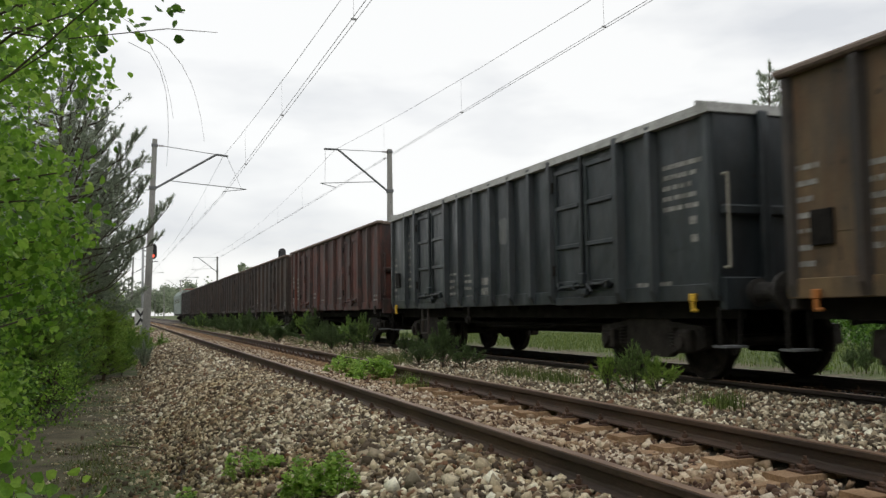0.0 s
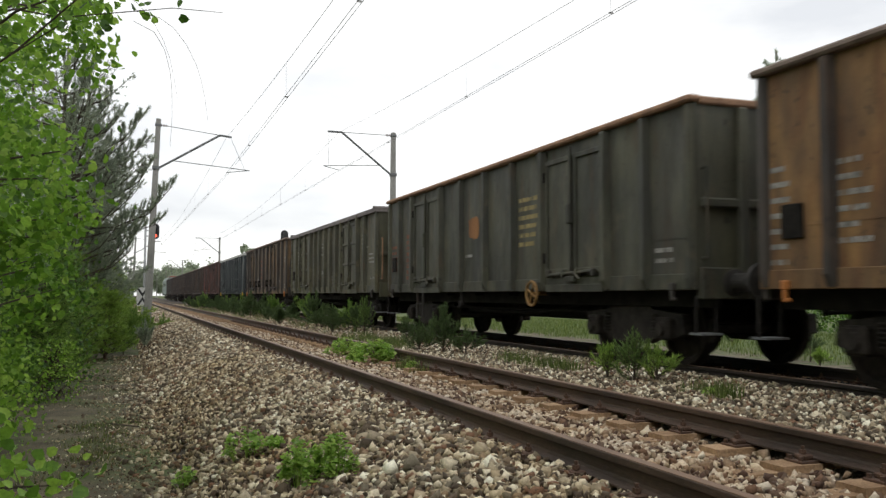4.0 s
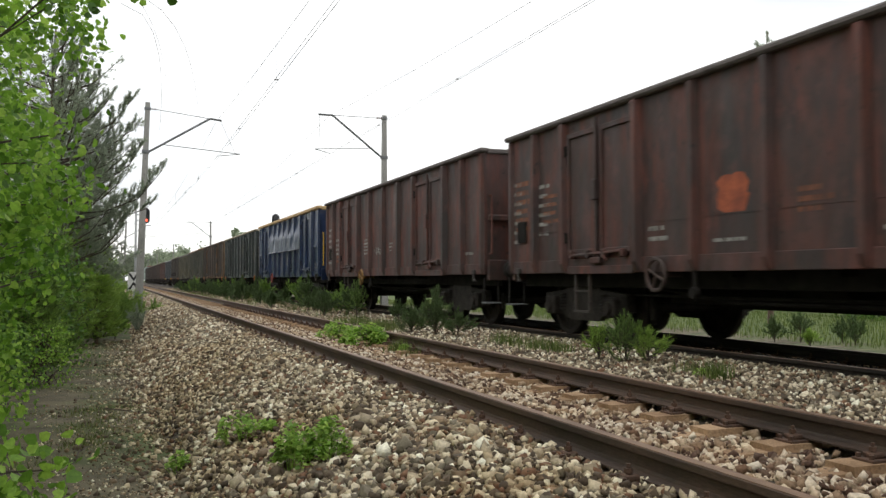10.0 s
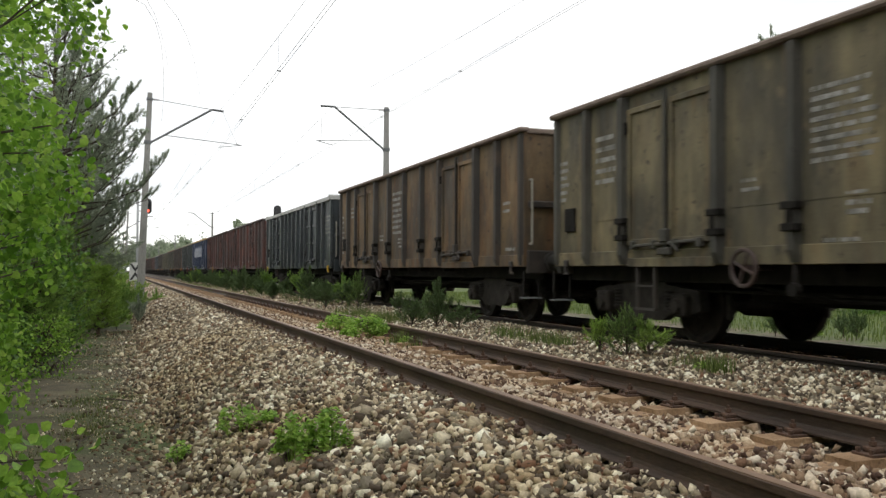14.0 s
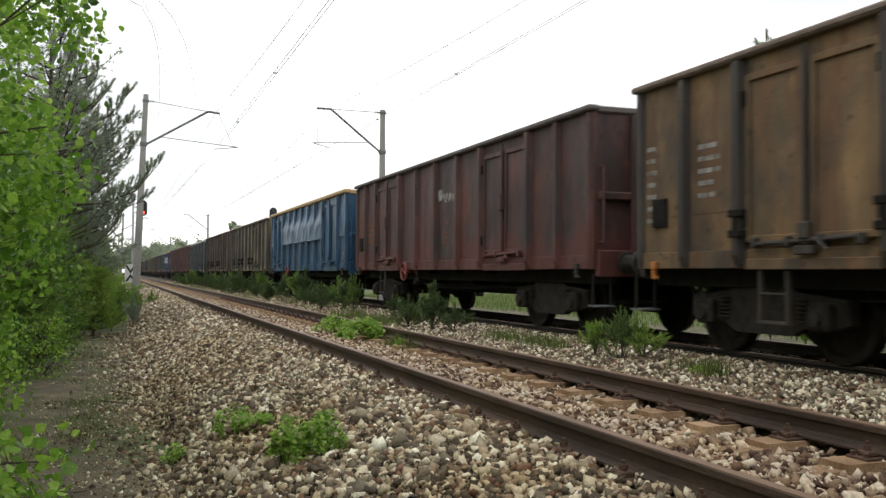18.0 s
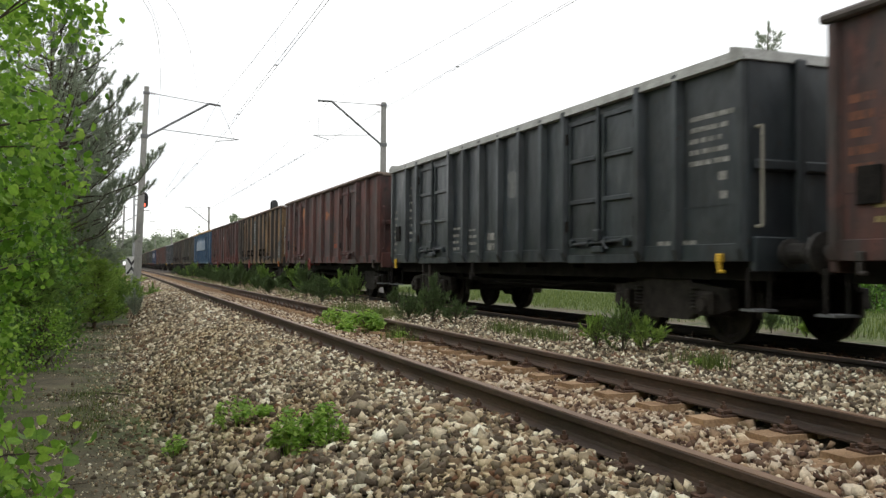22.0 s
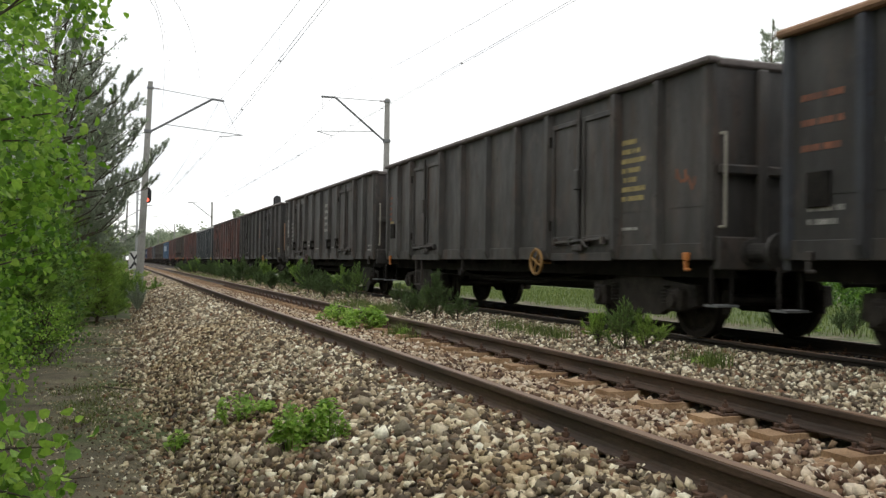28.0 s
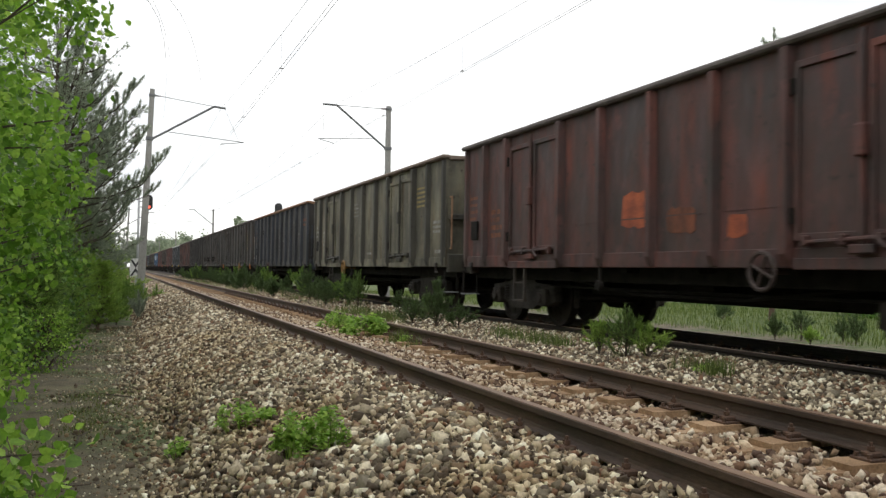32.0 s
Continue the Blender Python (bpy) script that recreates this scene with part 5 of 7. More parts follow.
RIM_CREAM = surface("cream_rim", (0.30, 0.26, 0.18), (0.45, 0.40, 0.29), 4, 0.8, 0, 0.2, 40)

# order in the train (W1 stands nearest at the start): kind, wall paint, rim, label
TRAIN = (
    (-6, "plain", P_GREY, RIM_DARK, "dark grey open wagon behind the locomotive"),
    (-5, "plain", P_BROWN_DARK, RIM_DARK, "dark brown open wagon with sheet doors"),
    (-4, "plain", P_BROWN_DARK, RIM_DARK, "dark brown open wagon with sheet doors"),
    (-3, "plain", P_BROWN_DARK, RIM_BROWN, "dark brown open wagon with sheet doors"),
    (-2, "plain", P_BROWN_DARK, RIM_BROWN, "dark brown open wagon with sheet doors"),
    (-1, "plain", P_BROWN, RIM_BROWN, "red-brown open wagon with many wall ribs"),
    (0, "barred", P_GREEN, RIM_PALE, "black-green open wagon with barred doors and pale rim"),
    (1, "bracketed", P_OCHRE, RIM_BROWN, "ochre-brown rusty open wagon with sheet doors"),
    (2, "barred", P_OLIVE_DARK, RIM_DARK, "dark olive open wagon with barred doors"),
    (3, "plain", P_OLIVE_DEEP, RIM_ORANGE, "dark olive open wagon with a rust-orange rim"),
    (4, "plain", P_ORANGE, RIM_BROWN, "rusted ochre-orange open wagon with dark ribs"),
    (5, "plain", P_SLATE, RIM_CREAM, "slate-black open wagon with a pale round emblem"),
    (6, "smooth", P_NAVY, RIM_YELLOW, "navy blue open wagon with dented panels, yellow rim"),
    (7, "plain", P_BROWN, RIM_DARK, "red-brown open wagon with rust runs"),
    (8, "plain", P_BROWN, RIM_DARK, "red-brown open wagon with orange primer patches"),
    (9, "barred", P_GREEN, RIM_PALE, "black-green open wagon with barred doors and pale rim"),
    (10, "bracketed", P_OCHRE, RIM_BROWN, "ochre-brown open wagon with white stencilling"),
    (11, "bracketed", P_OLIVE, RIM_BROWN, "olive-grey open wagon with white stencilling"),
    (12, "smooth", P_BLUE, RIM_YELLOW, "faded blue open wagon with dented panels, yellow rim"),
    (13, "plain", P_RED_FOOT, RIM_DARK, "oxide-red open wagon, brighter along its foot"),
    (14, "bracketed", P_TAN, RIM_BROWN, "ochre open wagon with a dark stencilled panel"),
    (15, "plain", P_RED, RIM_BROWN, "red-brown open wagon with orange scrawls"),
    (16, "barred", P_GREEN, RIM_PALE, "black-green open wagon with barred doors and pale rim"),
    (17, "plain", P_BROWN, RIM_DARK, "red-brown open wagon with an orange patch"),
    (18, "plain", P_BLACK, RIM_DARK, "dark grey-brown open wagon with yellow stencilling"),
    (19, "bracketed", P_GREY, RIM_DARK, "dark brown-grey open wagon with ochre stains"),
    (20, "plain", P_GREY, RIM_DARK, "dull grey-brown open wagon with yellow stencilling"),
    (21, "ribbed", P_BLACK, RIM_ORANGE, "near-black open wagon with a rust-orange rim"),
    (22, "plain", P_PALE, RIM_BROWN, "pale grey-green open wagon with sheet doors"),
    (23, "plain", P_RED, RIM_DARK, "red-brown open wagon with orange squares"),
    (24, "plain", P_BROWN_DARK, RIM_DARK, "dark brown open wagon with sheet doors"),
)


def travelled(t):
    """How far the train has gone: it slows slowly."""
    return SPEED[0] * t + SPEED[1] * t * t + SPEED[2] * t ** 3


SPEED = (10.7467, -0.02605, 0.0000143)
START = 7.29  # far end of W1's body at 0 s

PANEL_PAINT = {P_NAVY: N_PANEL, P_BLUE: B_PANEL}
RIB_PAINT = {P_OCHRE: R_DARK, P_TAN: R_DARK, P_ORANGE: R_DARK, P_OLIVE: R_OLIVE, P_PALE: R_OLIVE, P_BLACK: R_BLUE}
wagons = []
prototypes = {}
for number, kind, wall, rim, label in TRAIN:
    if kind not in prototypes:
        ob = wagon(kind, M_HOOK_Y if kind == "barred" else M_HOOK)
        prototypes[kind] = ob
    else:
        ob = copy_thing(prototypes[kind], pose(X_FAR, 0, Z_FAR))
    tagged(ob, label, "wagon", "wagons of the freight train")
    wagons.append((number, ob, wall, rim))
WHEEL_SHIFT = {1: -4.1, 2: -4.1, 3: -4.1, 5: -4.1, 18: -4.1, 20: -4.1, 23: -4.1, 6: 0.6, 12: 0.45, 15: -0.2}
for number, ob, wall, rim in wagons:
    for c in ob.children:
        base = c.name.split(".")[0]
        if base in BODY_PARTS or base in ("top_rim", "door_bolt", "door_latch"):
            slot = c.material_slots[0]
            slot.link = "OBJECT"
            slot.material = rim if base == "top_rim" else PANEL_PAINT[wall] if base == "wall_panel" else RIB_PAINT.get(wall, wall) if number != 18 and base in ("rib", "door_post", "end_post", "end_beam", "buffer_beam", "door_bolt", "door_latch") else wall
        elif base == "handwheel":
            if number in WHEEL_SHIFT:
                c.matrix_basis = pose(0, WHEEL_SHIFT[number], 0)
            slot = c.material_slots[0]
            slot.link = "OBJECT"
            slot.material = M_WHEEL_RED if number in (5, 6, 12, 13, 14, 15) else M_WHEEL_OCHRE if number in (3, 7, 18, 20, 22) else R_RED
        elif base == "handrail" and number not in (0, 5, 9, 14, 16, 19, 20, 10):
            slot = c.material_slots[0]
            slot.link = "OBJECT"
            slot.material = RIM_ORANGE if number in (2, 18, 22) else M_HOOK_Y if number == 6 else RIB_PAINT.get(wall, wall)
        elif base == "tow_hook" and number not in (0, 1, 4, 9, 14, 16, 5, 20):
            slot = c.material_slots[0]
            slot.link = "OBJECT"
            slot.material = R_DARK
WAGON = {number: ob for number, ob, _, _ in wagons}


# ---- the locomotive at the head, far down the line ----
def locomotive():
    w = thing("electric_locomotive", "grey-green electric locomotive far ahead of the wagons", "locomotive", (X_FAR, 0, Z_FAR))
    body = paint("grey_green_loco_paint", (0.16, 0.22, 0.19), (0.24, 0.30, 0.27), (0.12, 0.10, 0.07), 0.15)
    s = Shape()
    prof = [(-1.45, 1.0), (1.45, 1.0), (1.45, 3.2), (1.1, 3.75), (-1.1, 3.75), (-1.45, 3.2)]
    s.prism([(z, x) for x, z in prof], 1, -7.4, 7.4)
    part("body", s, body, w)
    part("frame", Shape().box(-1.4, 1.4, -7.7, 7.7, 0.8, 1.02, 0.03), M_UNDER, w)
    roof = Shape().box(-0.8, 0.8, -5.5, 5.5, 3.75, 3.95, 0.05)
    part("roof_equipment", roof, plain("faded_red_roof", (0.25, 0.07, 0.05), 0.7), w)
    for y in (-4.8, 4.8):
        p = Shape()
        bar(p, (-0.6, y, 3.95), (-0.5, y + 0.9, 4.6), 0.03)
        bar(p, (0.6, y, 3.95), (0.5, y + 0.9, 4.6), 0.03)
        bar(p, (-0.5, y + 0.9, 4.6), (-0.6, y, 5.3), 0.025)
        bar(p, (0.5, y + 0.9, 4.6), (0.6, y, 5.3), 0.025)
        bar(p, (-0.8, y, 5.32), (0.8, y, 5.32), 0.03)
        part("pantograph", p, M_STEEL, w)
    for sy in (-1, 1):
        for x in (-0.62, 0.62):
            part("cab_window", Shape().box(x - 0.42, x + 0.42, sy * 7.4 - 0.012, sy * 7.4 + 0.012, 2.3, 3.05, 0.005), M_LENS, w)
        for x in (-0.875, 0.875):
            part("buffer", Shape().tube((x, sy * 7.4, 1.06), (x, sy * 8.0, 1.06), 0.15, 0.15, 12), M_BUFFER, w)
        for k in range(4):
            part("side_window", Shape().box(-1.462, -1.44, sy * (1.0 + k * 1.3), sy * (1.0 + k * 1.3) + 0.7, 2.3, 2.8, 0.004), M_LENS, w)
        bogie(w, sy * 4.2)
    return w


LOCO = locomotive()
tagged(LOCO, group="wagons of the freight train")
LOCO_Y = START + PITCH * 7 + 8.6


# ---- markings and stains on the wagons ----
def markings(number, blocks):
    """blocks: ("text", y, z, width, rows[, material]) and ("patch", y, z, width, height, material), y from the wagon's middle, far end positive."""
    w = WAGON[number]
    for b in blocks:
        if b[0] == "text":
            lettering(w, b[1], b[2], b[3], b[4], material=b[5] if len(b) > 5 else None, gap=b[6] if len(b) > 6 else 0.13, h=b[7] * 0.8 if len(b) > 7 else 0.055)
        else:
            patch(w, b[1], b[2], b[3], b[4], b[5])


M_DARK_PANEL = surface("dark_stencil_panel", (0.045, 0.055, 0.052), (0.075, 0.085, 0.08), 6, 0.7, 0, 0.0, 50)
M_RUST_ORANGE = surface("orange_rust_stain", (0.20, 0.085, 0.03), (0.30, 0.14, 0.05), 3, 0.9, 0, 0.2, 40, (1, 1, 0.4))
M_SCRAWL = surface("orange_brush_paint", (0.19, 0.070, 0.030), (0.40, 0.155, 0.060), 7, 0.8, 0, 0.0, 60)
M_RUST_FLAKE = surface("flaking_rust", (0.085, 0.036, 0.024), (0.21, 0.070, 0.035), 7, 0.9, 0, 0.2, 40, (1, 1, 0.4))
M_EMBLEM = surface("faded_round_emblem", (0.07, 0.07, 0.06), (0.19, 0.185, 0.15), 5, 0.8, 0, 0.0, 50)
M_STREAK = surface("grey_white_streaks", (0.10, 0.105, 0.105), (0.24, 0.245, 0.24), 4, 0.8, 0, 0.0, 40, (1, 1, 0.3))


def common(number, mat=None, seed=0):
    r = random.Random(number * 7 + seed)
    m = mat or M_LETTER
    blocks = [("text", 6.28, 2.30 + r.uniform(-0.1, 0.2), 0.30, 7, m, 0.16), ("text", 5.36, 2.25 + r.uniform(-0.1, 0.3), 0.42, 6, m, 0.15),
              ("text", 2.25, 1.55 + r.uniform(-0.1, 0.1), 0.45, 2, m), ("text", -1.45, 1.36, 0.7, 1, m, 0.13, 0.05), ("text", -5.75, 1.36, 0.45, 2, m, 0.11, 0.06),
              ("text", 0.95, 1.34, 0.6, 1, m, 0.13, 0.05)]
    markings(number, blocks)


for n in (-4, -3, -2, -1, 1, 4, 8, 19):
    common(n)
for n in (0, 9, 16):
    markings(n, [("text", 6.30, 2.2, 0.26, 9, M_LETTER, 0.15), ("text", 5.20, 2.7, 0.30, 8, M_LETTER, 0.17), ("text", -5.42, 2.66, 0.80, 5, M_LETTER, 0.13, 0.07), ("text", -5.95, 1.98, 0.2, 1, M_LETTER, 0.12, 0.12),
                 ("text", -5.97, 1.76, 0.18, 1, M_LETTER, 0.12, 0.11), ("text", 1.50, 1.62, 0.40, 3), ("text", 2.36, 1.66, 0.42, 4), ("text", 0.62, 1.50, 0.45, 2, M_LETTER, 0.18, 0.16),
                 ("text", -4.75, 1.22, 0.9, 1, M_LETTER, 0.1, 0.1), ("text", 1.4, 1.2, 0.5, 1), ("patch", -0.27, 2.52, 0.34, 0.45, M_STREAK)])
markings(1, [("text", 1.1, 2.6, 0.55, 5, M_LETTER_RED, 0.2, 0.13), ("text", 2.2, 1.75, 0.5, 1, M_LETTER, 0.2, 0.16), ("text", -3.95, 1.55, 0.8, 1, M_LETTER, 0.1, 0.12), ("text", -5.7, 2.5, 0.4, 2)])
markings(2, [("text", 5.32, 2.57, 0.34, 5, M_LETTER, 0.14), ("text", 6.40, 1.66, 0.5, 3, M_LETTER, 0.13, 0.05), ("text", 1.08, 2.66, 0.72, 4, M_LETTER, 0.12, 0.05), ("text", -0.85, 1.52, 0.15, 3, M_LETTER, 0.1, 0.06), ("text", 2.0, 1.45, 0.35, 2, M_LETTER, 0.1, 0.05),
             ("text", -4.75, 2.62, 0.7, 4, M_LETTER, 0.12, 0.05), ("text", -5.56, 2.06, 0.68, 3, M_LETTER, 0.11, 0.07), ("text", -5.7, 1.4, 0.5, 1)])
scrawl(WAGON[2], 1.02, 1.74, 0.66, 0.20, M_LETTER, 4)
markings(3, [("text", 6.22, 2.12, 0.62, 5, M_LETTER_RED, 0.14, 0.09), ("text", 5.0, 2.34, 0.60, 8, M_LETTER_RED, 0.14, 0.11), ("text", -1.45, 2.55, 0.85, 6, M_LETTER_YELLOW, 0.15, 0.09), ("text", 1.1, 1.7, 0.5, 1), ("patch", 0.9, 2.4, 0.5, 0.4, M_RUST_ORANGE), ("text", -5.6, 1.5, 0.5, 2)])
markings(4, [("text", -5.8, 1.55, 0.35, 2), ("patch", 0.95, 2.4, 0.5, 0.9, M_DARK_PANEL)])
markings(5, [("text", 6.2, 2.3, 0.26, 6, M_LETTER, 0.16), ("text", 5.18, 2.68, 0.50, 7, M_LETTER, 0.125, 0.07), ("text", 2.2, 1.62, 0.6, 1, M_LETTER, 0.2, 0.05), ("text", 0.48, 1.54, 0.36, 3, M_LETTER, 0.085, 0.06), ("text", -5.0, 2.45, 0.7, 6, M_LETTER_YELLOW, 0.12, 0.07), ("text", 4.2, 1.35, 0.8, 1, M_LETTER, 0.1, 0.04)])
scrawl(WAGON[5], -0.26, 1.66, 0.55, 0.20, M_LETTER, 4)
part("round_emblem", Shape().tube((-SIDE - 0.004, -1.68, 2.50), (-SIDE + 0.001, -1.68, 2.50), 0.40, n=28), M_EMBLEM, WAGON[5], "faded pale round emblem")
markings(6, [("text", 6.36, 2.85, 0.70, 9, M_LETTER, 0.115, 0.085), ("text", 6.2, 1.72, 0.35, 4), ("text", 1.75, 1.56, 0.45, 1, M_LETTER, 0.2, 0.05), ("text", 0.95, 1.75, 0.80, 5, M_LETTER, 0.11, 0.06), ("text", -0.35, 1.82, 0.55, 4, M_LETTER, 0.10, 0.09), ("text", -5.65, 1.42, 0.55, 2, M_LETTER, 0.11, 0.07)])
scrawl(WAGON[6], 3.15, 1.84, 0.60, 0.24, M_LETTER, 4)
markings(12, [("text", 6.25, 2.75, 0.5, 5), ("text", 1.55, 1.56, 0.8, 3), ("text", -1.4, 1.5, 0.6, 2), ("text", -5.8, 1.5, 0.5, 2)])
markings(7, [("text", 6.25, 2.45, 0.40, 7, M_LETTER, 0.17, 0.09), ("text", 5.25, 2.1, 0.42, 4, M_LETTER, 0.14, 0.09), ("text", 1.98, 1.96, 0.52, 5, M_LETTER, 0.09, 0.06), ("text", -0.38, 1.78, 0.30, 3, M_LETTER, 0.08, 0.05), ("text", -5.4, 1.4, 0.6, 1), ("text", 5.2, 1.6, 0.5, 2, M_LETTER_RED, 0.13, 0.1)])
scrawl(WAGON[7], 0.92, 1.72, 0.66, 0.24, M_LETTER, 4)
markings(8, [("text", 6.2, 2.5, 0.55, 6, M_LETTER_RED, 0.15, 0.1), ("text", 5.2, 2.2, 0.5, 4, M_LETTER_RED), ("patch", 0.85, 2.05, 0.50, 0.42, M_PRIMER), ("text", -0.4, 1.8, 0.5, 3, M_LETTER_RED, 0.1)])
markings(10, [("text", 1.08, 2.80, 0.85, 8, M_LETTER, 0.135, 0.085), ("text", 0.62, 1.68, 0.32, 3, M_LETTER, 0.09, 0.06), ("text", 2.2, 1.8, 0.35, 2, M_LETTER, 0.1, 0.06), ("text", 6.25, 2.5, 0.24, 8, M_LETTER, 0.15), ("text", 5.2, 2.7, 0.45, 3, M_LETTER, 0.12), ("text", -5.6, 2.1, 0.3, 2), ("text", -5.7, 1.3, 0.45, 1)])
markings(11, [("text", 1.06, 2.70, 0.82, 8, M_LETTER, 0.10, 0.06), ("text", 0.62, 1.65, 0.30, 3, M_LETTER, 0.085, 0.06), ("text", 6.29, 2.55, 0.26, 6, M_LETTER, 0.11, 0.07), ("text", 5.22, 2.78, 0.55, 5, M_LETTER, 0.15, 0.08), ("text", 2.1, 1.9, 0.35, 2, M_LETTER, 0.1, 0.05), ("text", -1.4, 2.4, 0.9, 4, M_LETTER, 0.12, 0.06), ("text", 0.9, 1.22, 0.6, 1, M_LETTER, 0.1, 0.05)])
scrawl(WAGON[11], 4.2, 2.0, 0.5, 0.45, M_LETTER, 3, 0.03)
markings(13, [("text", 6.22, 2.50, 0.52, 7, M_LETTER_RED, 0.14, 0.1), ("text", 5.36, 2.2, 0.6, 4, M_LETTER_RED, 0.14, 0.12), ("text", -0.38, 1.95, 0.32, 5, M_LETTER_RED, 0.1, 0.06), ("patch", -0.02, 2.62, 0.30, 0.22, M_LETTER)])
scrawl(WAGON[13], -0.34, 2.60, 0.56, 0.24, M_LETTER, 3, 0.07)
markings(14, [("patch", 1.15, 2.98, 0.98, 1.20, M_DARK_PANEL), ("patch", -5.62, 1.86, 0.75, 0.64, M_DARK_PANEL), ("text", -5.98, 2.08, 0.20, 1, M_LETTER, 0.13, 0.11), ("text", -5.98, 1.92, 0.20, 1, M_LETTER, 0.13, 0.11), ("text", 6.25, 2.5, 0.22, 7, M_LETTER, 0.15), ("text", 5.2, 2.4, 0.4, 5, M_LETTER, 0.14), ("text", 0.62, 1.62, 0.32, 3, M_LETTER, 0.085, 0.06), ("text", 2.1, 1.8, 0.3, 2, M_LETTER, 0.1, 0.05)])
lettering(WAGON[14], 1.05, 2.85, 0.8, 8, 0.13, 0.06, M_LETTER, proud=0.009)
lettering(WAGON[14], -5.7, 1.66, 0.58, 4, 0.10, 0.05, M_LETTER, proud=0.009)
markings(15, [("text", 6.1, 2.65, 0.55, 4, M_SCRAWL, 0.14, 0.09), ("text", 5.1, 1.95, 0.62, 5, M_SCRAWL, 0.13, 0.11), ("text", -1.42, 1.88, 0.38, 4, M_LETTER_RED, 0.075, 0.05), ("patch", -1.50, 1.56, 0.32, 0.14, M_PRIMER), ("patch", -0.3, 2.60, 0.26, 0.26, M_SCRAWL)])
patch(WAGON[15], 2.80, 2.86, 0.16, 1.40, M_SCRAWL, ragged=0.3, proud=0.024)
patch(WAGON[15], 3.28, 2.86, 0.46, 0.32, M_SCRAWL, ragged=0.2, proud=0.024)
patch(WAGON[15], 3.26, 2.50, 0.44, 1.05, M_RUST_FLAKE, ragged=0.15, proud=0.022)
scrawl(WAGON[15], -0.58, 2.56, 0.56, 0.24, M_SCRAWL, 3, 0.06)
markings(17, [("text", 6.2, 2.5, 0.4, 5, M_LETTER_RED, 0.16, 0.1), ("text", 5.2, 2.2, 0.55, 4, M_SCRAWL, 0.12, 0.08), ("patch", 0.92, 1.94, 0.66, 0.42, M_PRIMER), ("text", -0.3, 1.68, 0.40, 4, M_LETTER_YELLOW, 0.075, 0.05), ("text", 1.85, 1.96, 0.26, 5, M_LETTER, 0.085, 0.05), ("text", 5.9, 1.5, 0.4, 2, M_LETTER_YELLOW)])
markings(18, [("text", 6.24, 2.14, 0.62, 5, M_LETTER_YELLOW, 0.11, 0.08), ("text", 2.05, 1.84, 0.70, 1, M_LETTER, 0.1, 0.06), ("text", 5.0, 2.5, 0.4, 6, M_LETTER_RED, 0.16, 0.09), ("text", -0.35, 2.55, 0.75, 5, M_LETTER_RED, 0.13, 0.07), ("text", -5.6, 1.42, 0.6, 2, M_LETTER_YELLOW, 0.1, 0.06), ("text", -4.75, 2.3, 0.7, 4, M_LETTER_RED, 0.13, 0.07)])
markings(19, [("text", 6.2, 2.5, 0.35, 6, M_LETTER, 0.2, 0.14), ("text", -0.4, 2.75, 0.7, 5, M_LETTER, 0.2, 0.12), ("patch", -3.0, 2.7, 0.45, 0.7, M_RUST_ORANGE)])
markings(20, [("text", -4.28, 2.56, 0.85, 7, M_LETTER_YELLOW, 0.125, 0.08), ("text", 6.25, 2.5, 0.2, 5, M_LETTER_RED), ("text", -4.4, 1.4, 0.7, 1, M_LETTER, 0.1, 0.05), ("text", 6.2, 1.9, 0.3, 3, M_LETTER_YELLOW)])
scrawl(WAGON[20], -5.74, 2.10, 0.36, 0.30, M_LETTER_RED, 2)
markings(21, [("text", 6.2, 2.6, 0.7, 3, M_LETTER_RED, 0.25, 0.08), ("text", -5.0, 2.7, 1.1, 2, M_LETTER_RED, 0.16, 0.12), ("text", 6.1, 1.5, 0.5, 2)])
markings(22, [("text", 1.15, 2.75, 0.5, 4, M_LETTER, 0.11, 0.05), ("text", -4.56, 2.75, 0.74, 5, M_LETTER_YELLOW, 0.10, 0.06), ("text", -5.68, 1.95, 0.70, 3, M_LETTER, 0.10, 0.07), ("text", -5.83, 1.33, 0.6, 1, M_LETTER, 0.1, 0.09), ("text", 6.25, 2.3, 0.3, 6, M_LETTER, 0.15, 0.08), ("text", 5.2, 2.1, 0.4, 4), ("text", -0.3, 1.35, 0.6, 1), ("patch", -2.02, 2.75, 0.28, 0.35, M_RUST_FLAKE)])
markings(23, [("patch", 0.72, 1.96, 0.62, 0.46, M_PRIMER), ("patch", -1.48, 1.55, 0.32, 0.24, M_PRIMER), ("patch", -0.32, 1.70, 0.56, 0.32, M_RUST_FLAKE), ("text", 6.2, 2.3, 0.4, 5, M_LETTER_RED), ("text", 5.2, 2.0, 0.55, 4, M_LETTER_RED, 0.14, 0.1)])


chips = random.Random(21)
for k in range(26):
    cy, cz = chips.uniform(-5.9, 5.2), chips.uniform(1.5, 3.0)
    if min(abs(abs(cy) - q) for q in (0.0, 1.075, 2.15, 3.22, 4.30, 5.37)) > 0.22:
        patch(WAGON[21], cy, cz, chips.uniform(0.04, 0.12), chips.uniform(0.05, 0.14), M_STREAK, "paint_chip")


# ---- plants ----
def limb(s, pts, r0, r1, n=5):
    k = len(pts) - 1
    for i in range(k):
        s.tube(pts[i], pts[i + 1], r0 + (r1 - r0) * i / k, r0 + (r1 - r0) * (i + 1) / k, n, caps=False)


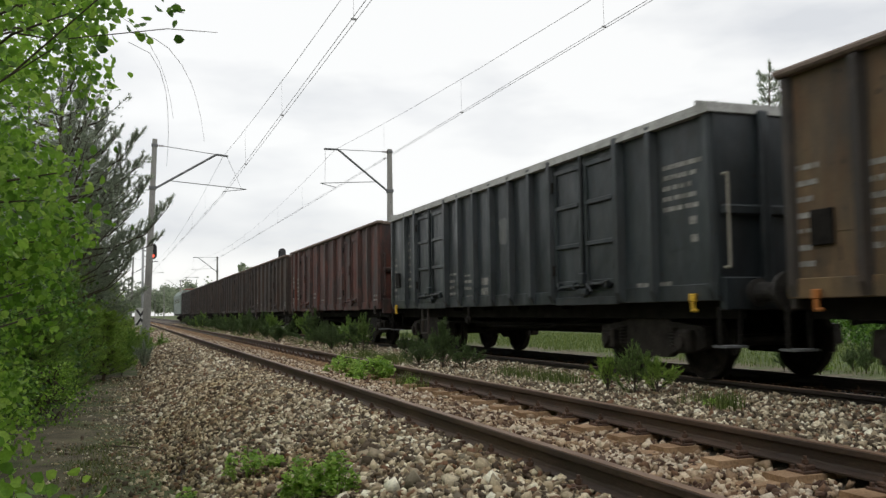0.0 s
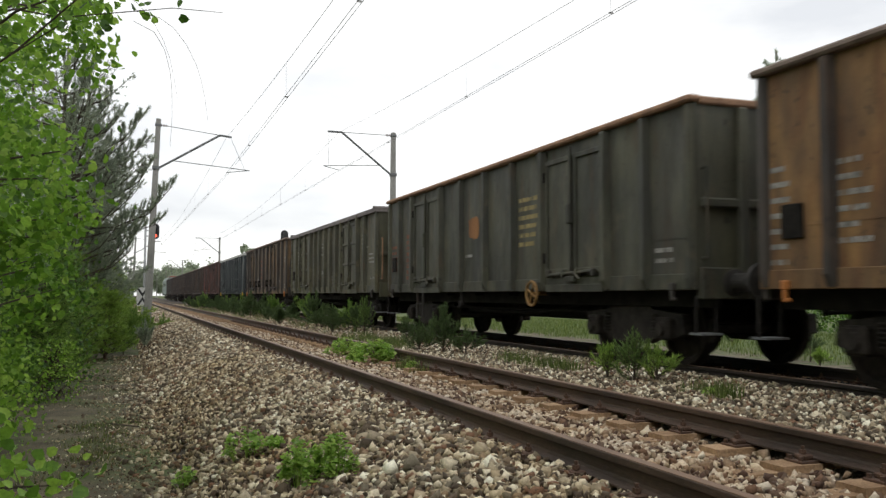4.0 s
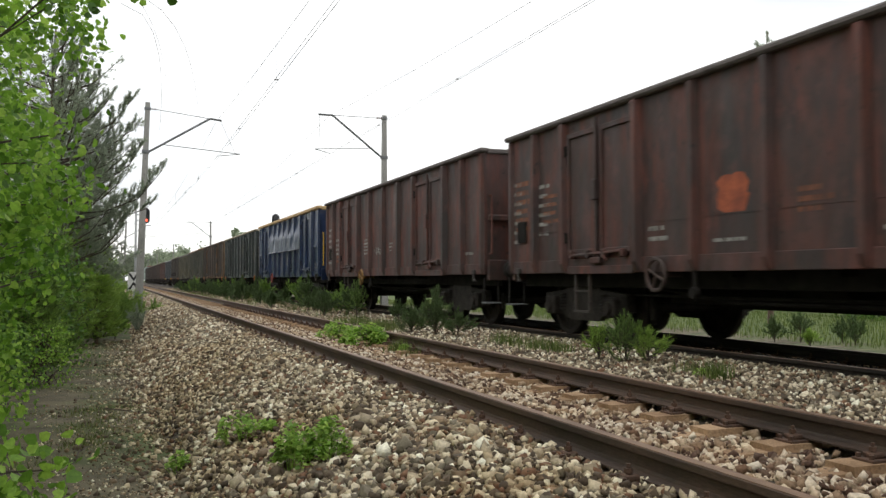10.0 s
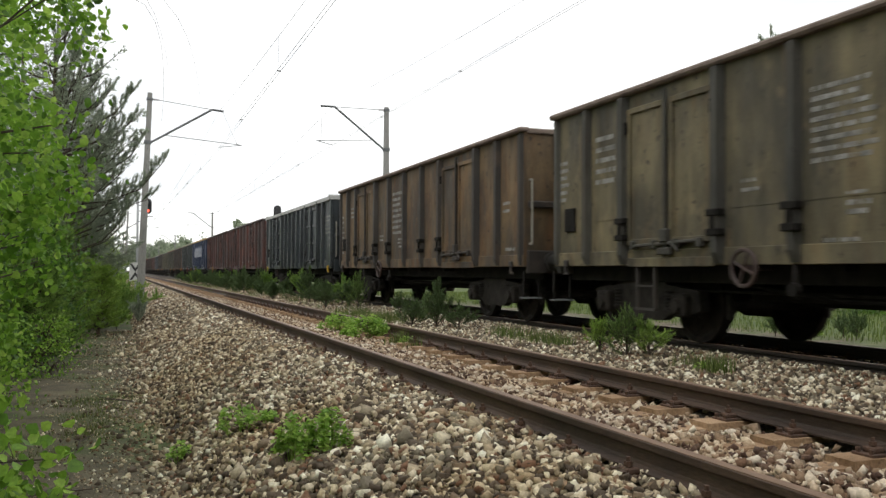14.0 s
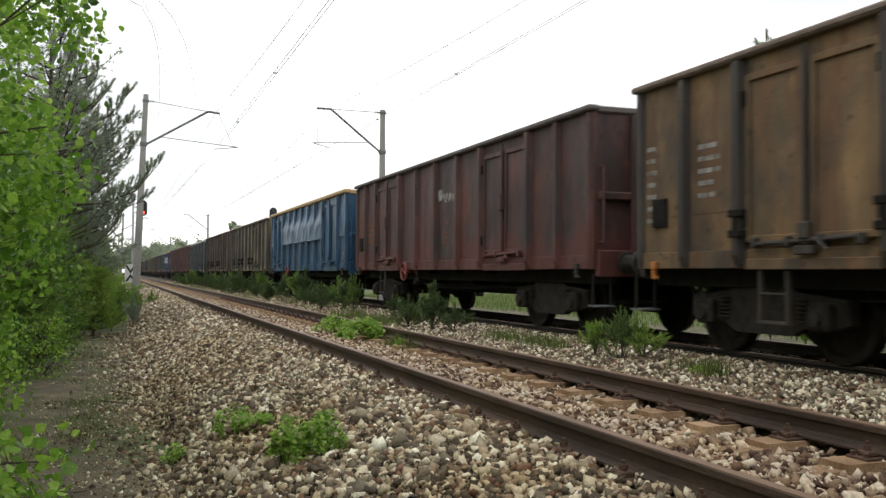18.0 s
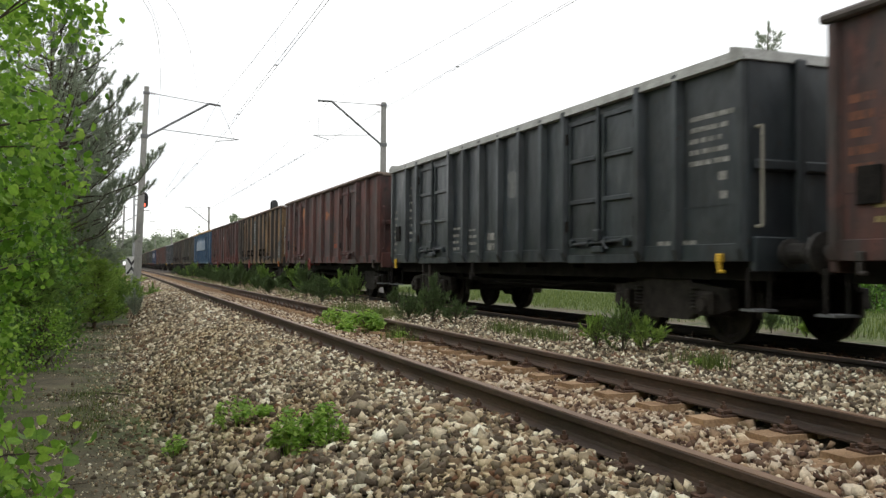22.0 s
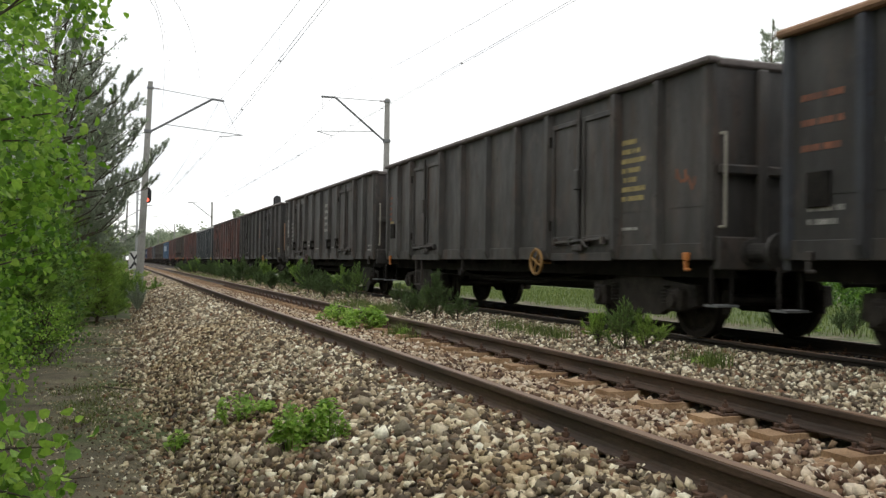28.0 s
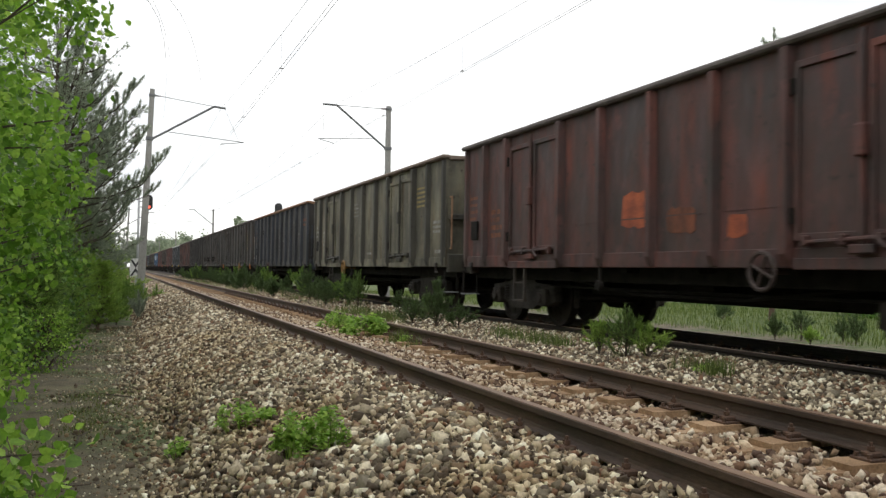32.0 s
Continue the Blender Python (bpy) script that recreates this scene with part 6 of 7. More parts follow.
def pine(x, y, h, spread, label, seed, low=0.12, whorls=9, per=6, tufts=5, needle=0.11, width=0.009, count=15, mat=None, z=GROUND, group="pines", lean=0.35, trunk_r=None):
    """A pine: straight trunk, whorls of rising limbs, brush-like needle tufts."""
    r = random.Random(seed)
    g = thing("pine_tree", label, "tree", (x, y, z - 0.03), group)
    tr = trunk_r or 0.018 * h + 0.01
    t = Shape()
    pts = [Vector((r.uniform(-0.03, 0.03) * h * 0.2, r.uniform(-0.03, 0.03) * h * 0.2, h * k / 6)) for k in range(7)]
    pts[0] = Vector((0, 0, 0))
    limb(t, pts, tr, tr * 0.15, 8)
    part("trunk", t, M_BARK, g)
    br = Shape()
    roots, ways = [], []

    def sprout(p, d, n):
        for _ in range(n):
            roots.append((p + Vector((r.gauss(0, 0.03), r.gauss(0, 0.03), r.gauss(0, 0.03))))[:])
            ways.append((d + Vector((r.gauss(0, 0.2), r.gauss(0, 0.2), r.gauss(0, 0.2)))).normalized()[:])

    for k in range(whorls):
        u = low + (0.97 - low) * (k + r.uniform(-0.25, 0.25)) / whorls
        zz = h * max(0.04, u)
        reach = spread * (1 - u) ** 0.75 * r.uniform(0.8, 1.15) + 0.12 * spread
        a0 = r.uniform(0, 6.28)
        for j in range(per):
            a = a0 + 6.283 * j / per + r.uniform(-0.35, 0.35)
            ln = reach * r.uniform(0.65, 1.15)
            out = Vector((math.cos(a), math.sin(a), 0))
            p0 = Vector((0, 0, zz))
            p1 = p0 + out * ln * 0.55 + Vector((0, 0, ln * lean * 0.35))
            p2 = p0 + out * ln + Vector((0, 0, ln * lean + 0.05 * h * 0.3))
            limb(br, [p0, p1, p2], 0.012 + 0.012 * ln, 0.004, 4)
            side = Vector((-out.y, out.x, 0))
            n_sub = max(3, int(ln * 5))
            for q in range(n_sub):
                v = 0.30 + 0.70 * (q + 0.5) / n_sub
                base = p0.lerp(p1, v / 0.55) if v < 0.55 else p1.lerp(p2, (v - 0.55) / 0.45)
                for sgn in (-1, 1):
                    sl = ln * 0.42 * (1.15 - v) * r.uniform(0.6, 1.2) + 0.08
                    d = (side * sgn + out * 0.7 + Vector((0, 0, r.uniform(0.1, 0.5)))).normalized()
                    e = base + d * sl
                    br.tube(base, e, 0.006, 0.003, 3, caps=False)
                    m = max(2, int(tufts * sl / 0.35))
                    for w in range(m):
                        pp = base.lerp(e, (w + 1) / m)
                        sprout(pp, (d + Vector((0, 0, 0.5))).normalized(), 1)
            sprout(p2, (out + Vector((0, 0, 0.8))).normalized(), 3)
    for w in range(6):
        sprout(Vector(pts[-1]) - Vector((0, 0, 0.05 * w)), Vector((0, 0, 1)), 1)
    part("crown_wood", br, M_TWIG, g)
    part("needles", needles_mesh("needles", np.array(roots), np.array(ways), needle, width, count, mat or M_NEEDLE, 0.42), M_NEEDLE, g)
    return g


def leafy(name, x, y, label, category, boxes, leaf, per_m3, mat, seed, trunk_h=None, twigs=40, cut=0.0, group="", z=GROUND, trunk_r=0.07, bark=None, clump=0.26):
    """A leafy tree or bush. boxes: (x0, x1, y0, y1, z0, z1) volumes of its crown, from its foot; cut: how ragged and open."""
    r = random.Random(seed)
    g = thing(name, label, category, (x, y, z - 0.02), group)
    cs = []
    for (x0, x1, y0, y1, z0, z1) in boxes:
        vol = (x1 - x0) * (y1 - y0) * (z1 - z0)
        n = int(vol * per_m3 / 40)
        for _ in range(n):
            p = Vector((r.uniform(x0, x1), r.uniform(y0, y1), r.uniform(z0, z1)))
            if noise.noise(p * 1.6 + Vector((seed, 0, 0))) > cut - 0.25:
                cs.append(p)
    wood = Shape()
    zt = trunk_h or max(b[5] for b in boxes) * 0.85
    top = Vector((r.uniform(-0.2, 0.2), r.uniform(-0.2, 0.2), zt))
    mid = top * 0.5 + Vector((r.uniform(-0.15, 0.15), r.uniform(-0.15, 0.15), 0))
    limb(wood, [Vector((0, 0, 0)), mid, top], trunk_r, trunk_r * 0.25, 8)
    part("trunk", wood, bark or M_BIRCH, g)
    tw = Shape()
    for p in r.sample(cs, min(twigs, len(cs))):
        u = max(0.15, min(0.95, (p.z - 0.35 * (p.xy.length)) / zt))
        b = mid * (u / 0.5) if u < 0.5 else mid.lerp(top, (u - 0.5) / 0.5)
        m = b.lerp(p, 0.55) + Vector((0, 0, 0.12))
        limb(tw, [b, m, p], 0.016, 0.004, 5)
    part("crown_wood", tw, M_TWIG, g)
    c = np.array([p[:] for p in cs])
    pts = np.repeat(c, 40, 0) + rng.normal(0, clump, (len(c) * 40, 3)) * np.array([[1, 1, 0.8]])
    pts[:, 2] = np.maximum(pts[:, 2], 0.04)
    part("leaves", leaves_mesh("leaves", pts, leaf * rng.uniform(0.7, 1.25, len(pts)), mat), mat, g)
    return g


def seedling(x, y, h, spread, label, seed, mat=None, z=GROUND, shoots=12, needle=0.055, width=0.0045, per=11, group="pine seedlings"):
    """A pine seedling: open, rising shoots clad in needles."""
    r = random.Random(seed)
    g = thing("pine_seedling", label, "sapling", (x, y, z - 0.03), group)
    st = Shape()
    roots, ways = [], []
    limb(st, [Vector((0, 0, 0)), Vector((0.01, 0.0, h * 0.6))], 0.010 + 0.008 * h, 0.005, 5)
    for k in range(shoots):
        a = 6.283 * k / shoots * 2.4 + r.uniform(-0.4, 0.4)
        lift = r.uniform(0.35, 1.0) if k else 1.0
        out = Vector((math.cos(a), math.sin(a), 0)) * (spread * r.uniform(0.55, 1.1) * (1.15 - lift) / 0.8 if k else 0)
        b = Vector((0, 0, h * r.uniform(0.03, 0.5)))
        e = Vector((out.x, out.y, h * lift * r.uniform(0.75, 1.05)))
        e.z = max(e.z, b.z + 0.10 * h)
        m = b.lerp(e, 0.55) + Vector((out.x, out.y, -0.05 * h)) * 0.18
        limb(st, [b, m, e], 0.006, 0.003, 4)
        ln = (m - b).length + (e - m).length
        n = max(3, int(ln / 0.035))
        for q in range(n):
            v = 0.18 + 0.82 * (q + 0.5) / n
            pp = b.lerp(m, v / 0.55) if v < 0.55 else m.lerp(e, (v - 0.55) / 0.45)
            dd = ((m - b) if v < 0.55 else (e - m)).normalized()
            roots.append(pp[:])
            ways.append((dd + Vector((0, 0, 0.25))).normalized()[:])
        for sgn in (-1, 1):
            b2 = b.lerp(e, r.uniform(0.4, 0.7))
            side = Vector((-out.y, out.x, 0)) * sgn * r.uniform(0.25, 0.5)
            e2 = b2 + side + Vector((out.x * 0.2, out.y * 0.2, h * r.uniform(0.08, 0.25)))
            st.tube(b2, e2, 0.004, 0.002, 4, caps=False)
            for q in range(max(2, int((e2 - b2).length / 0.035))):
                roots.append(b2.lerp(e2, (q + 1) / max(2, int((e2 - b2).length / 0.035)))[:])
                ways.append(((e2 - b2).normalized() + Vector((0, 0, 0.3))).normalized()[:])
    part("stem", st, M_TWIG, g)
    part("needles", needles_mesh("needles", np.array(roots), np.array(ways), needle, width, per, mat or M_NEEDLE_YOUNG, 0.5), M_NEEDLE_YOUNG, g)
    return g


def hanging_twigs(parent, start, count, seed, leafy_part=True):
    """Thin drooping twigs, some with leaves near their root."""
    r = random.Random(seed)
    s, lv = Shape(), []
    for k in range(count):
        p = Vector(start) + Vector((r.uniform(-0.5, 0.15), r.uniform(-0.3, 0.3), r.uniform(-0.05, 0.2)))
        pts = [p]
        d = Vector((r.uniform(0.25, 0.8), r.uniform(-0.2, 0.4), r.uniform(-0.1, 0.25)))
        for i in range(7):
            d += Vector((-0.07, 0, -0.26))
            p = p + d.normalized() * r.uniform(0.09, 0.15)
            pts.append(p)
            if leafy_part and i < 3 and r.random() < 0.6:
                lv.append(p[:])
        limb(s, pts, 0.0020, 0.0008, 3)
    tagged(part("drooping_spray", s, M_TWIG, parent), kind="stuff")
    if lv:
        c = np.array(lv)
        c = np.repeat(c, 2, 0) + rng.normal(0, 0.03, (len(c) * 2, 3))
        part("twig_leaves", leaves_mesh("twig_leaves", c, 0.052 * rng.uniform(0.8, 1.2, len(c)), M_LEAF), M_LEAF, parent)


# the wood's edge along the path
birch = leafy("birch_tree", -1.5, 7.2, "young birch with fresh green leaves over the path", "tree",
              [(-0.6, 0.98, -1.6, 1.6, 1.3, 2.7), (-0.6, 0.86, -1.8, 1.6, 2.7, 3.4), (-0.6, 1.30, -1.8, 1.6, 3.5, 4.7), (-0.4, 0.62, -0.8, 2.0, 0.75, 1.4), (0.25, 1.22, -0.6, 1.2, 1.85, 2.65)], 0.064, 800, M_LEAF, 3, 5.2, 70, 0.12, "wood edge trees", clump=0.12)
bough = Shape()
limb(bough, [Vector((0.1, -0.4, 2.7)), Vector((0.85, -1.3, 3.05)), Vector((1.35, -1.75, 3.42)), Vector((1.75, -1.95, 3.55))], 0.009, 0.003, 6)
limb(bough, [Vector((0.5, -0.9, 2.9)), Vector((1.2, -1.9, 3.12)), Vector((1.72, -2.05, 3.18)), Vector((2.0, -2.0, 3.20))], 0.005, 0.0015, 5)
part("bough", bough, M_TWIG, birch, "dark leaning bough")
hanging_twigs(birch, (1.42, -1.9, 3.22), 2, 5)
hanging_twigs(birch, (1.72, -1.9, 3.18), 2, 9, False)
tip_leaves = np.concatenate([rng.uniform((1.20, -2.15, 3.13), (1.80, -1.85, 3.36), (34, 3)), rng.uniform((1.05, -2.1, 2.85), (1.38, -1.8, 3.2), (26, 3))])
# these birch leaves take a darker leaf colour for their silhouette before the sky
part("bough_leaves", leaves_mesh("bough_leaves", tip_leaves, 0.050 * rng.uniform(0.8, 1.2, len(tip_leaves)), M_LEAF_DARK), M_LEAF_DARK, birch, "round leaves, their backlit dark put into the colour")
leafy("birch_tree", -2.3, 10.5, "birch with a full green crown behind the nearer one", "tree",
      [(-0.8, 1.45, -1.6, 1.8, 1.9, 3.2), (-0.8, 1.45, -1.6, 1.8, 3.2, 5.6)], 0.064, 460, M_LEAF, 8, 6.4, 60, 0.30, "wood edge trees", clump=0.22)
leafy("leafy_bush", -1.5, 9.4, "low bright green bush at the edge of the path", "bush",
      [(-0.6, 0.55, -1.2, 1.4, 0.1, 1.0), (-0.6, 0.45, -1.0, 1.2, 0.9, 1.7)], 0.042, 1500, M_LEAF_BUSH, 12, 1.0, 30, 0.0, "bushes along the path", trunk_r=0.02, bark=M_TWIG, clump=0.13)
leafy("leafy_bush", -1.05, 5.6, "low sapling with pale round leaves by the path", "bush",
      [(-0.2, 0.68, -0.6, 0.9, 0.08, 0.72), (-0.2, 0.40, -0.5, 0.6, 0.7, 1.3)], 0.074, 760, M_LEAF_BUSH, 14, 0.9, 30, 0.05, "bushes along the path", trunk_r=0.015, bark=M_TWIG, clump=0.13)
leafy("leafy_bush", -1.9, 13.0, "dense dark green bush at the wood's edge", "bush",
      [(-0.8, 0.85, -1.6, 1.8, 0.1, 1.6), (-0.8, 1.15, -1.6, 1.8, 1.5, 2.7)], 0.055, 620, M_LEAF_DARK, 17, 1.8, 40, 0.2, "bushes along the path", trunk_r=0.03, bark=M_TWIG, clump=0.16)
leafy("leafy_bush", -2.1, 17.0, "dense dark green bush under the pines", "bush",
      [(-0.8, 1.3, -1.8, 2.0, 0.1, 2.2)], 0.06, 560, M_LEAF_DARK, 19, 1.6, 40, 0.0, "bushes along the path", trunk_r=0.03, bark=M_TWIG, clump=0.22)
leafy("leafy_bush", -0.86, 14.2, "small-leaved grey-green bush at the edge of the path", "bush",
      [(-0.35, 0.24, -0.5, 0.5, 0.05, 0.55), (-0.35, 0.10, -0.4, 0.4, 0.5, 0.85)], 0.034, 5200, M_LEAF_BUSH, 18, 0.6, 24, 0.0, "bushes along the path", trunk_r=0.012, bark=M_TWIG, clump=0.10)
pine(-0.42, 23.0, 1.75, 0.62, "fresh green young pine in front of the dark ones", 59, 0.10, 10, 7, 6, 0.10, 0.012, 16, M_NEEDLE_LIGHT, group="young pines")
pine_a = pine(-1.25, 20.5, 6.9, 2.9, "tall grey-green pine at the wood's edge", 21, 0.44, 9, 5, 5, 0.085, 0.010, 14, lean=0.55)
pine(-2.6, 27.5, 8.2, 2.6, "tall grey-green pine at the wood's edge", 22, 0.15, 12, 7, 4, width=0.012)
def pine_boughs(g, ways_out, seed, needle=0.085, width=0.010, count=30):
    """Long open boughs with brush-like side shoots that turn upwards."""
    r = random.Random(seed)
    br, roots, dirs = Shape(), [], []
    for pts in ways_out:
        pts = [Vector(p) for p in pts]
        limb(br, pts, 0.022, 0.007, 5)
        for a, b in zip(pts[1:], pts[2:]):
            n = max(3, int((b - a).length / 0.060))
            for q in range(n):
                base = a.lerp(b, (q + r.random()) / n)
                d = ((b - a).normalized() * 0.6 + Vector((r.uniform(-0.6, 0.6), r.uniform(-0.6, 0.6), r.uniform(0.4, 1.5)))).normalized()
                sl = r.uniform(0.12, 0.42)
                br.tube(base, base + d * sl, 0.006, 0.003, 4, caps=False)
                for w in range(int(sl / 0.055) + 1):
                    roots.append((base + d * sl * (0.35 + 0.65 * w / (int(sl / 0.055) + 0.01)))[:])
                    dirs.append((d + Vector((0, 0, 0.3))).normalized()[:])
    part("bough_wood", br, M_TWIG, g)
    part("bough_needles", needles_mesh("bough_needles", np.array(roots), np.array(dirs), needle, width, count, M_NEEDLE, 0.6), M_NEEDLE, g)


pine_boughs(pine_a, (((0, 0, 2.95), (1.0, 0.1, 3.05), (1.7, 0.1, 3.35), (2.2, 0.1, 4.0)), ((0, 0, 3.3), (0.9, -0.1, 3.6), (1.5, -0.1, 4.05), (1.75, -0.1, 4.5)),
                     ((0, 0, 2.6), (0.9, 0.2, 2.75), (1.5, 0.2, 3.0), (1.9, 0.2, 3.15)), ((0, 0, 2.1), (0.6, -0.2, 2.4), (1.15, -0.2, 2.6), (1.5, -0.2, 2.95)),
                     ((0, 0, 1.7), (0.5, -0.2, 2.0), (0.95, -0.3, 2.2), (1.3, -0.3, 2.6)), ((0, 0, 2.4), (0.2, -0.7, 2.6), (0.6, -1.2, 2.9), (0.8, -1.5, 3.3)),
                     ((0, 0, 4.0), (0.7, 0.1, 4.3), (1.2, 0.1, 4.55), (1.63, 0.1, 4.97)), ((0, 0, 4.3), (0.6, -0.1, 4.6), (1.15, -0.1, 4.95), (1.52, -0.1, 5.45)), ((0, 0, 4.8), (0.4, 0, 4.95), (0.8, 0, 5.1), (1.06, 0, 5.45)),
                     ((0, 0, 5.1), (0.3, 0.1, 5.3), (0.65, 0.1, 5.5), (0.9, 0.1, 5.85)), ((0, 0, 5.6), (0.2, 0, 5.8), (0.4, 0, 6.0), (0.55, 0, 6.45)), ((0, 0, 3.6), (0.6, -0.3, 3.8), (1.0, -0.3, 4.0), (1.4, -0.3, 4.3))), 31)
fr = random.Random(88)
fill = []
for k in range(40):
    z = 2.0 + 4.5 * (k + fr.random()) / 40
    reach = float(np.interp(z, (2.0, 3.2, 4.5, 5.8, 6.6), (1.7, 1.9, 1.5, 0.75, 0.3))) * fr.uniform(0.6, 1.0)
    a = fr.uniform(-1.7, 0.9)
    c, d = math.cos(a), math.sin(a)
    fill.append(((0, 0, z - 0.35), (c * reach * 0.3, d * reach * 0.3, z - 0.25), (c * reach * 0.7, d * reach * 0.7, z), (c * reach, d * reach, z + 0.4)))
pine_boughs(pine_a, fill, 32, 0.075, 0.009, 15)
pine(-1.35, 25.0, 6.4, 2.1, "dense dark pine among the young ones", 27, 0.16, 15, 8, 6, 0.11, 0.013, 14, M_NEEDLE, lean=0.45)
pine(-2.4, 15.5, 6.0, 1.9, "pine behind the birches", 23, 0.25, 10, 6, 4)
for k, (px, py, ph, ps) in enumerate(((-1.25, 18.0, 2.7, 0.85), (-1.2, 21.5, 3.3, 1.1), (-0.85, 25.5, 2.6, 0.9), (-1.1, 29.5, 3.4, 1.4), (-0.6, 33.0, 2.8, 1.3), (-1.8, 23.0, 4.0, 1.4), (-1.8, 37.0, 4.5, 1.9), (-1.2, 15.2, 1.8, 0.6), (-0.5, 38.0, 2.7, 0.8), (-0.6, 42.5, 3.0, 0.9))):
    pine(px, py, ph, ps, "young dark green pine crowding the path", 40 + k, 0.10, 11, 7, 6, 0.10, 0.011, 15, M_NEEDLE_LIGHT if k in (1, 3, 4, 8, 9) else M_NEEDLE_YOUNG, group="young pines")
seedling(0.55, 26.0, 1.0, 0.4, "small pine seedling at the foot of the ballast", 60, M_NEEDLE, width=0.011, needle=0.08)
for k, (px, py, ph) in enumerate(((0.35, 30.2, 1.3), (0.75, 33.4, 1.1), (0.15, 27.8, 1.2), (1.35, 34.3, 0.9), (0.0, 24.6, 0.9))):
    seedling(px, py, ph, ph * 0.55, "young pine crowding the foot of the mast", 62 + k, M_NEEDLE_YOUNG, width=0.012, needle=0.08, shoots=16)
# a far row closes the wood
for k in range(7):
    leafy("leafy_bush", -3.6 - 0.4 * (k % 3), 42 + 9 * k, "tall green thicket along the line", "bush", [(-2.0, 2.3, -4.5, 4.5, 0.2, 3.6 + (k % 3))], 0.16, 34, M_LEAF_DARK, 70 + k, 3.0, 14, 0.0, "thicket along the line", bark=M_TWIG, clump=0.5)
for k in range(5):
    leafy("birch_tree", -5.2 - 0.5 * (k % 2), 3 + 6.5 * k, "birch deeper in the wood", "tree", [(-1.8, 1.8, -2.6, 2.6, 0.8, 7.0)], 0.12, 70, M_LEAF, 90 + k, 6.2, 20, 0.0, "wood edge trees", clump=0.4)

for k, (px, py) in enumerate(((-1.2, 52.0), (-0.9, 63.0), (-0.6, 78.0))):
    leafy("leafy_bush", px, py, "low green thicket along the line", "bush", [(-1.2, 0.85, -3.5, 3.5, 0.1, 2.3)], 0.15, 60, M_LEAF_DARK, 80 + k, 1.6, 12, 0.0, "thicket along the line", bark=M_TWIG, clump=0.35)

# unseen trees, added behind the camera to keep skylight off the near wagons
for k in range(7):
    leafy("birch_tree", -4.6 - 0.7 * (k % 2), -1.0 - 6.0 * k, "unseen birch added behind the camera to dim the wagons", "tree", [(-2.0, 1.9, -3.6, 3.6, 0.3, 7.2 + 0.6 * (k % 3))], 0.30, 30, M_LEAF_DARK, 500 + k, 6.5, 16, 0.0, "wood edge trees", clump=0.55)

# past the train
pine(20.4, 24.0, 9.8, 1.5, "slender pine on the meadow past the train", 120, 0.35, 18, 4, 3, 0.15, 0.016, 14, trunk_r=0.1)
for k, (px, py, ph) in enumerate(((14.9, 17.4, 0.9), (15.5, 17.2, 1.15), (14.6, 15.9, 0.55), (15.9, 15.9, 1.0), (16.4, 16.8, 0.8), (15.0, 13.6, 0.9), (14.4, 12.4, 0.8), (16.5, 14.5, 1.1), (18.5, 24.0, 1.0), (20.0, 26.0, 1.2), (17.0, 11.0, 1.0), (13.8, 9.8, 0.8))):
    seedling(px, py, ph * 0.78, ph * 0.42, "small pine seedling on the meadow", 130 + k, M_NEEDLE_LIGHT if k % 4 == 2 else M_NEEDLE_DEEP, width=0.010, needle=0.08, shoots=15)

for k in range(8):
    leafy("meadow_bush", 27.0 + 4 * ((k * 7) % 4) / 3, 9 + 4.2 * k, "low dark green bush on the meadow past the train", "bush", [(-1.3, 1.3, -2.4, 2.4, 0.1, 1.5 + 0.3 * (k % 3))], 0.12, 210, M_LEAF_DARK, 400 + k, 1.0, 12, 0.05, "meadow bushes", trunk_r=0.03, bark=M_TWIG, clump=0.3)


def tufts(n, x0, x1, y0, y1, spread, per, zf=None):
    """Blade roots in clumps."""
    c = np.stack([rng.uniform(x0, x1, n), rng.uniform(y0, y1, n)], 1)
    p = np.repeat(c, per, 0) + rng.normal(0, spread, (n * per, 2))
    z = np.interp(p[:, 0], BED_X, BED_Z) if zf is None else np.full(len(p), zf)
    return np.concatenate([p, z[:, None] - 0.01], 1)


meadow_roots = np.concatenate([np.stack([rng.uniform(15.4, 27, 34000), rng.uniform(6, 60, 34000), np.full(34000, GROUND - 0.02)], 1), tufts(120, 11.2, 13.2, 4, 40, 0.12, 22, GROUND - 0.02)])
stuff("meadow_grass", blades_mesh("meadow_grass", meadow_roots, 0.20, 0.018, M_MEADOW), "", "", ground)
path_roots = np.concatenate([tufts(44, -0.95, 0.45, 4.8, 24, 0.10, 46, GROUND), tufts(26, -0.45, 0.35, 8.8, 11.5, 0.13, 80, GROUND), tufts(24, 0.3, 0.75, 5.5, 24, 0.07, 26)])
stuff("path_grass", blades_mesh("path_grass", path_roots, 0.05, 0.006, M_GRASS, 0.9), "", "", ground)
track_roots = np.concatenate([tufts(60, 4.6, 6.3, 16, 60, 0.10, 30), tufts(60, 3.9, 4.5, 26, 75, 0.10, 26), tufts(26, 4.4, 5.5, 15.6, 19.5, 0.14, 46), tufts(15, 5.40, 5.80, 10.4, 13.0, 0.10, 46), tufts(8, 5.45, 5.75, 7.2, 8.0, 0.07, 40), tufts(7, 3.62, 3.84, 11.2, 12.3, 0.07, 36), tufts(60, 5.0, 6.5, 22, 90, 0.16, 34)])
stuff("track_grass", blades_mesh("track_grass", track_roots, 0.20, 0.008, M_MEADOW, 0.8), "", "", ballast)


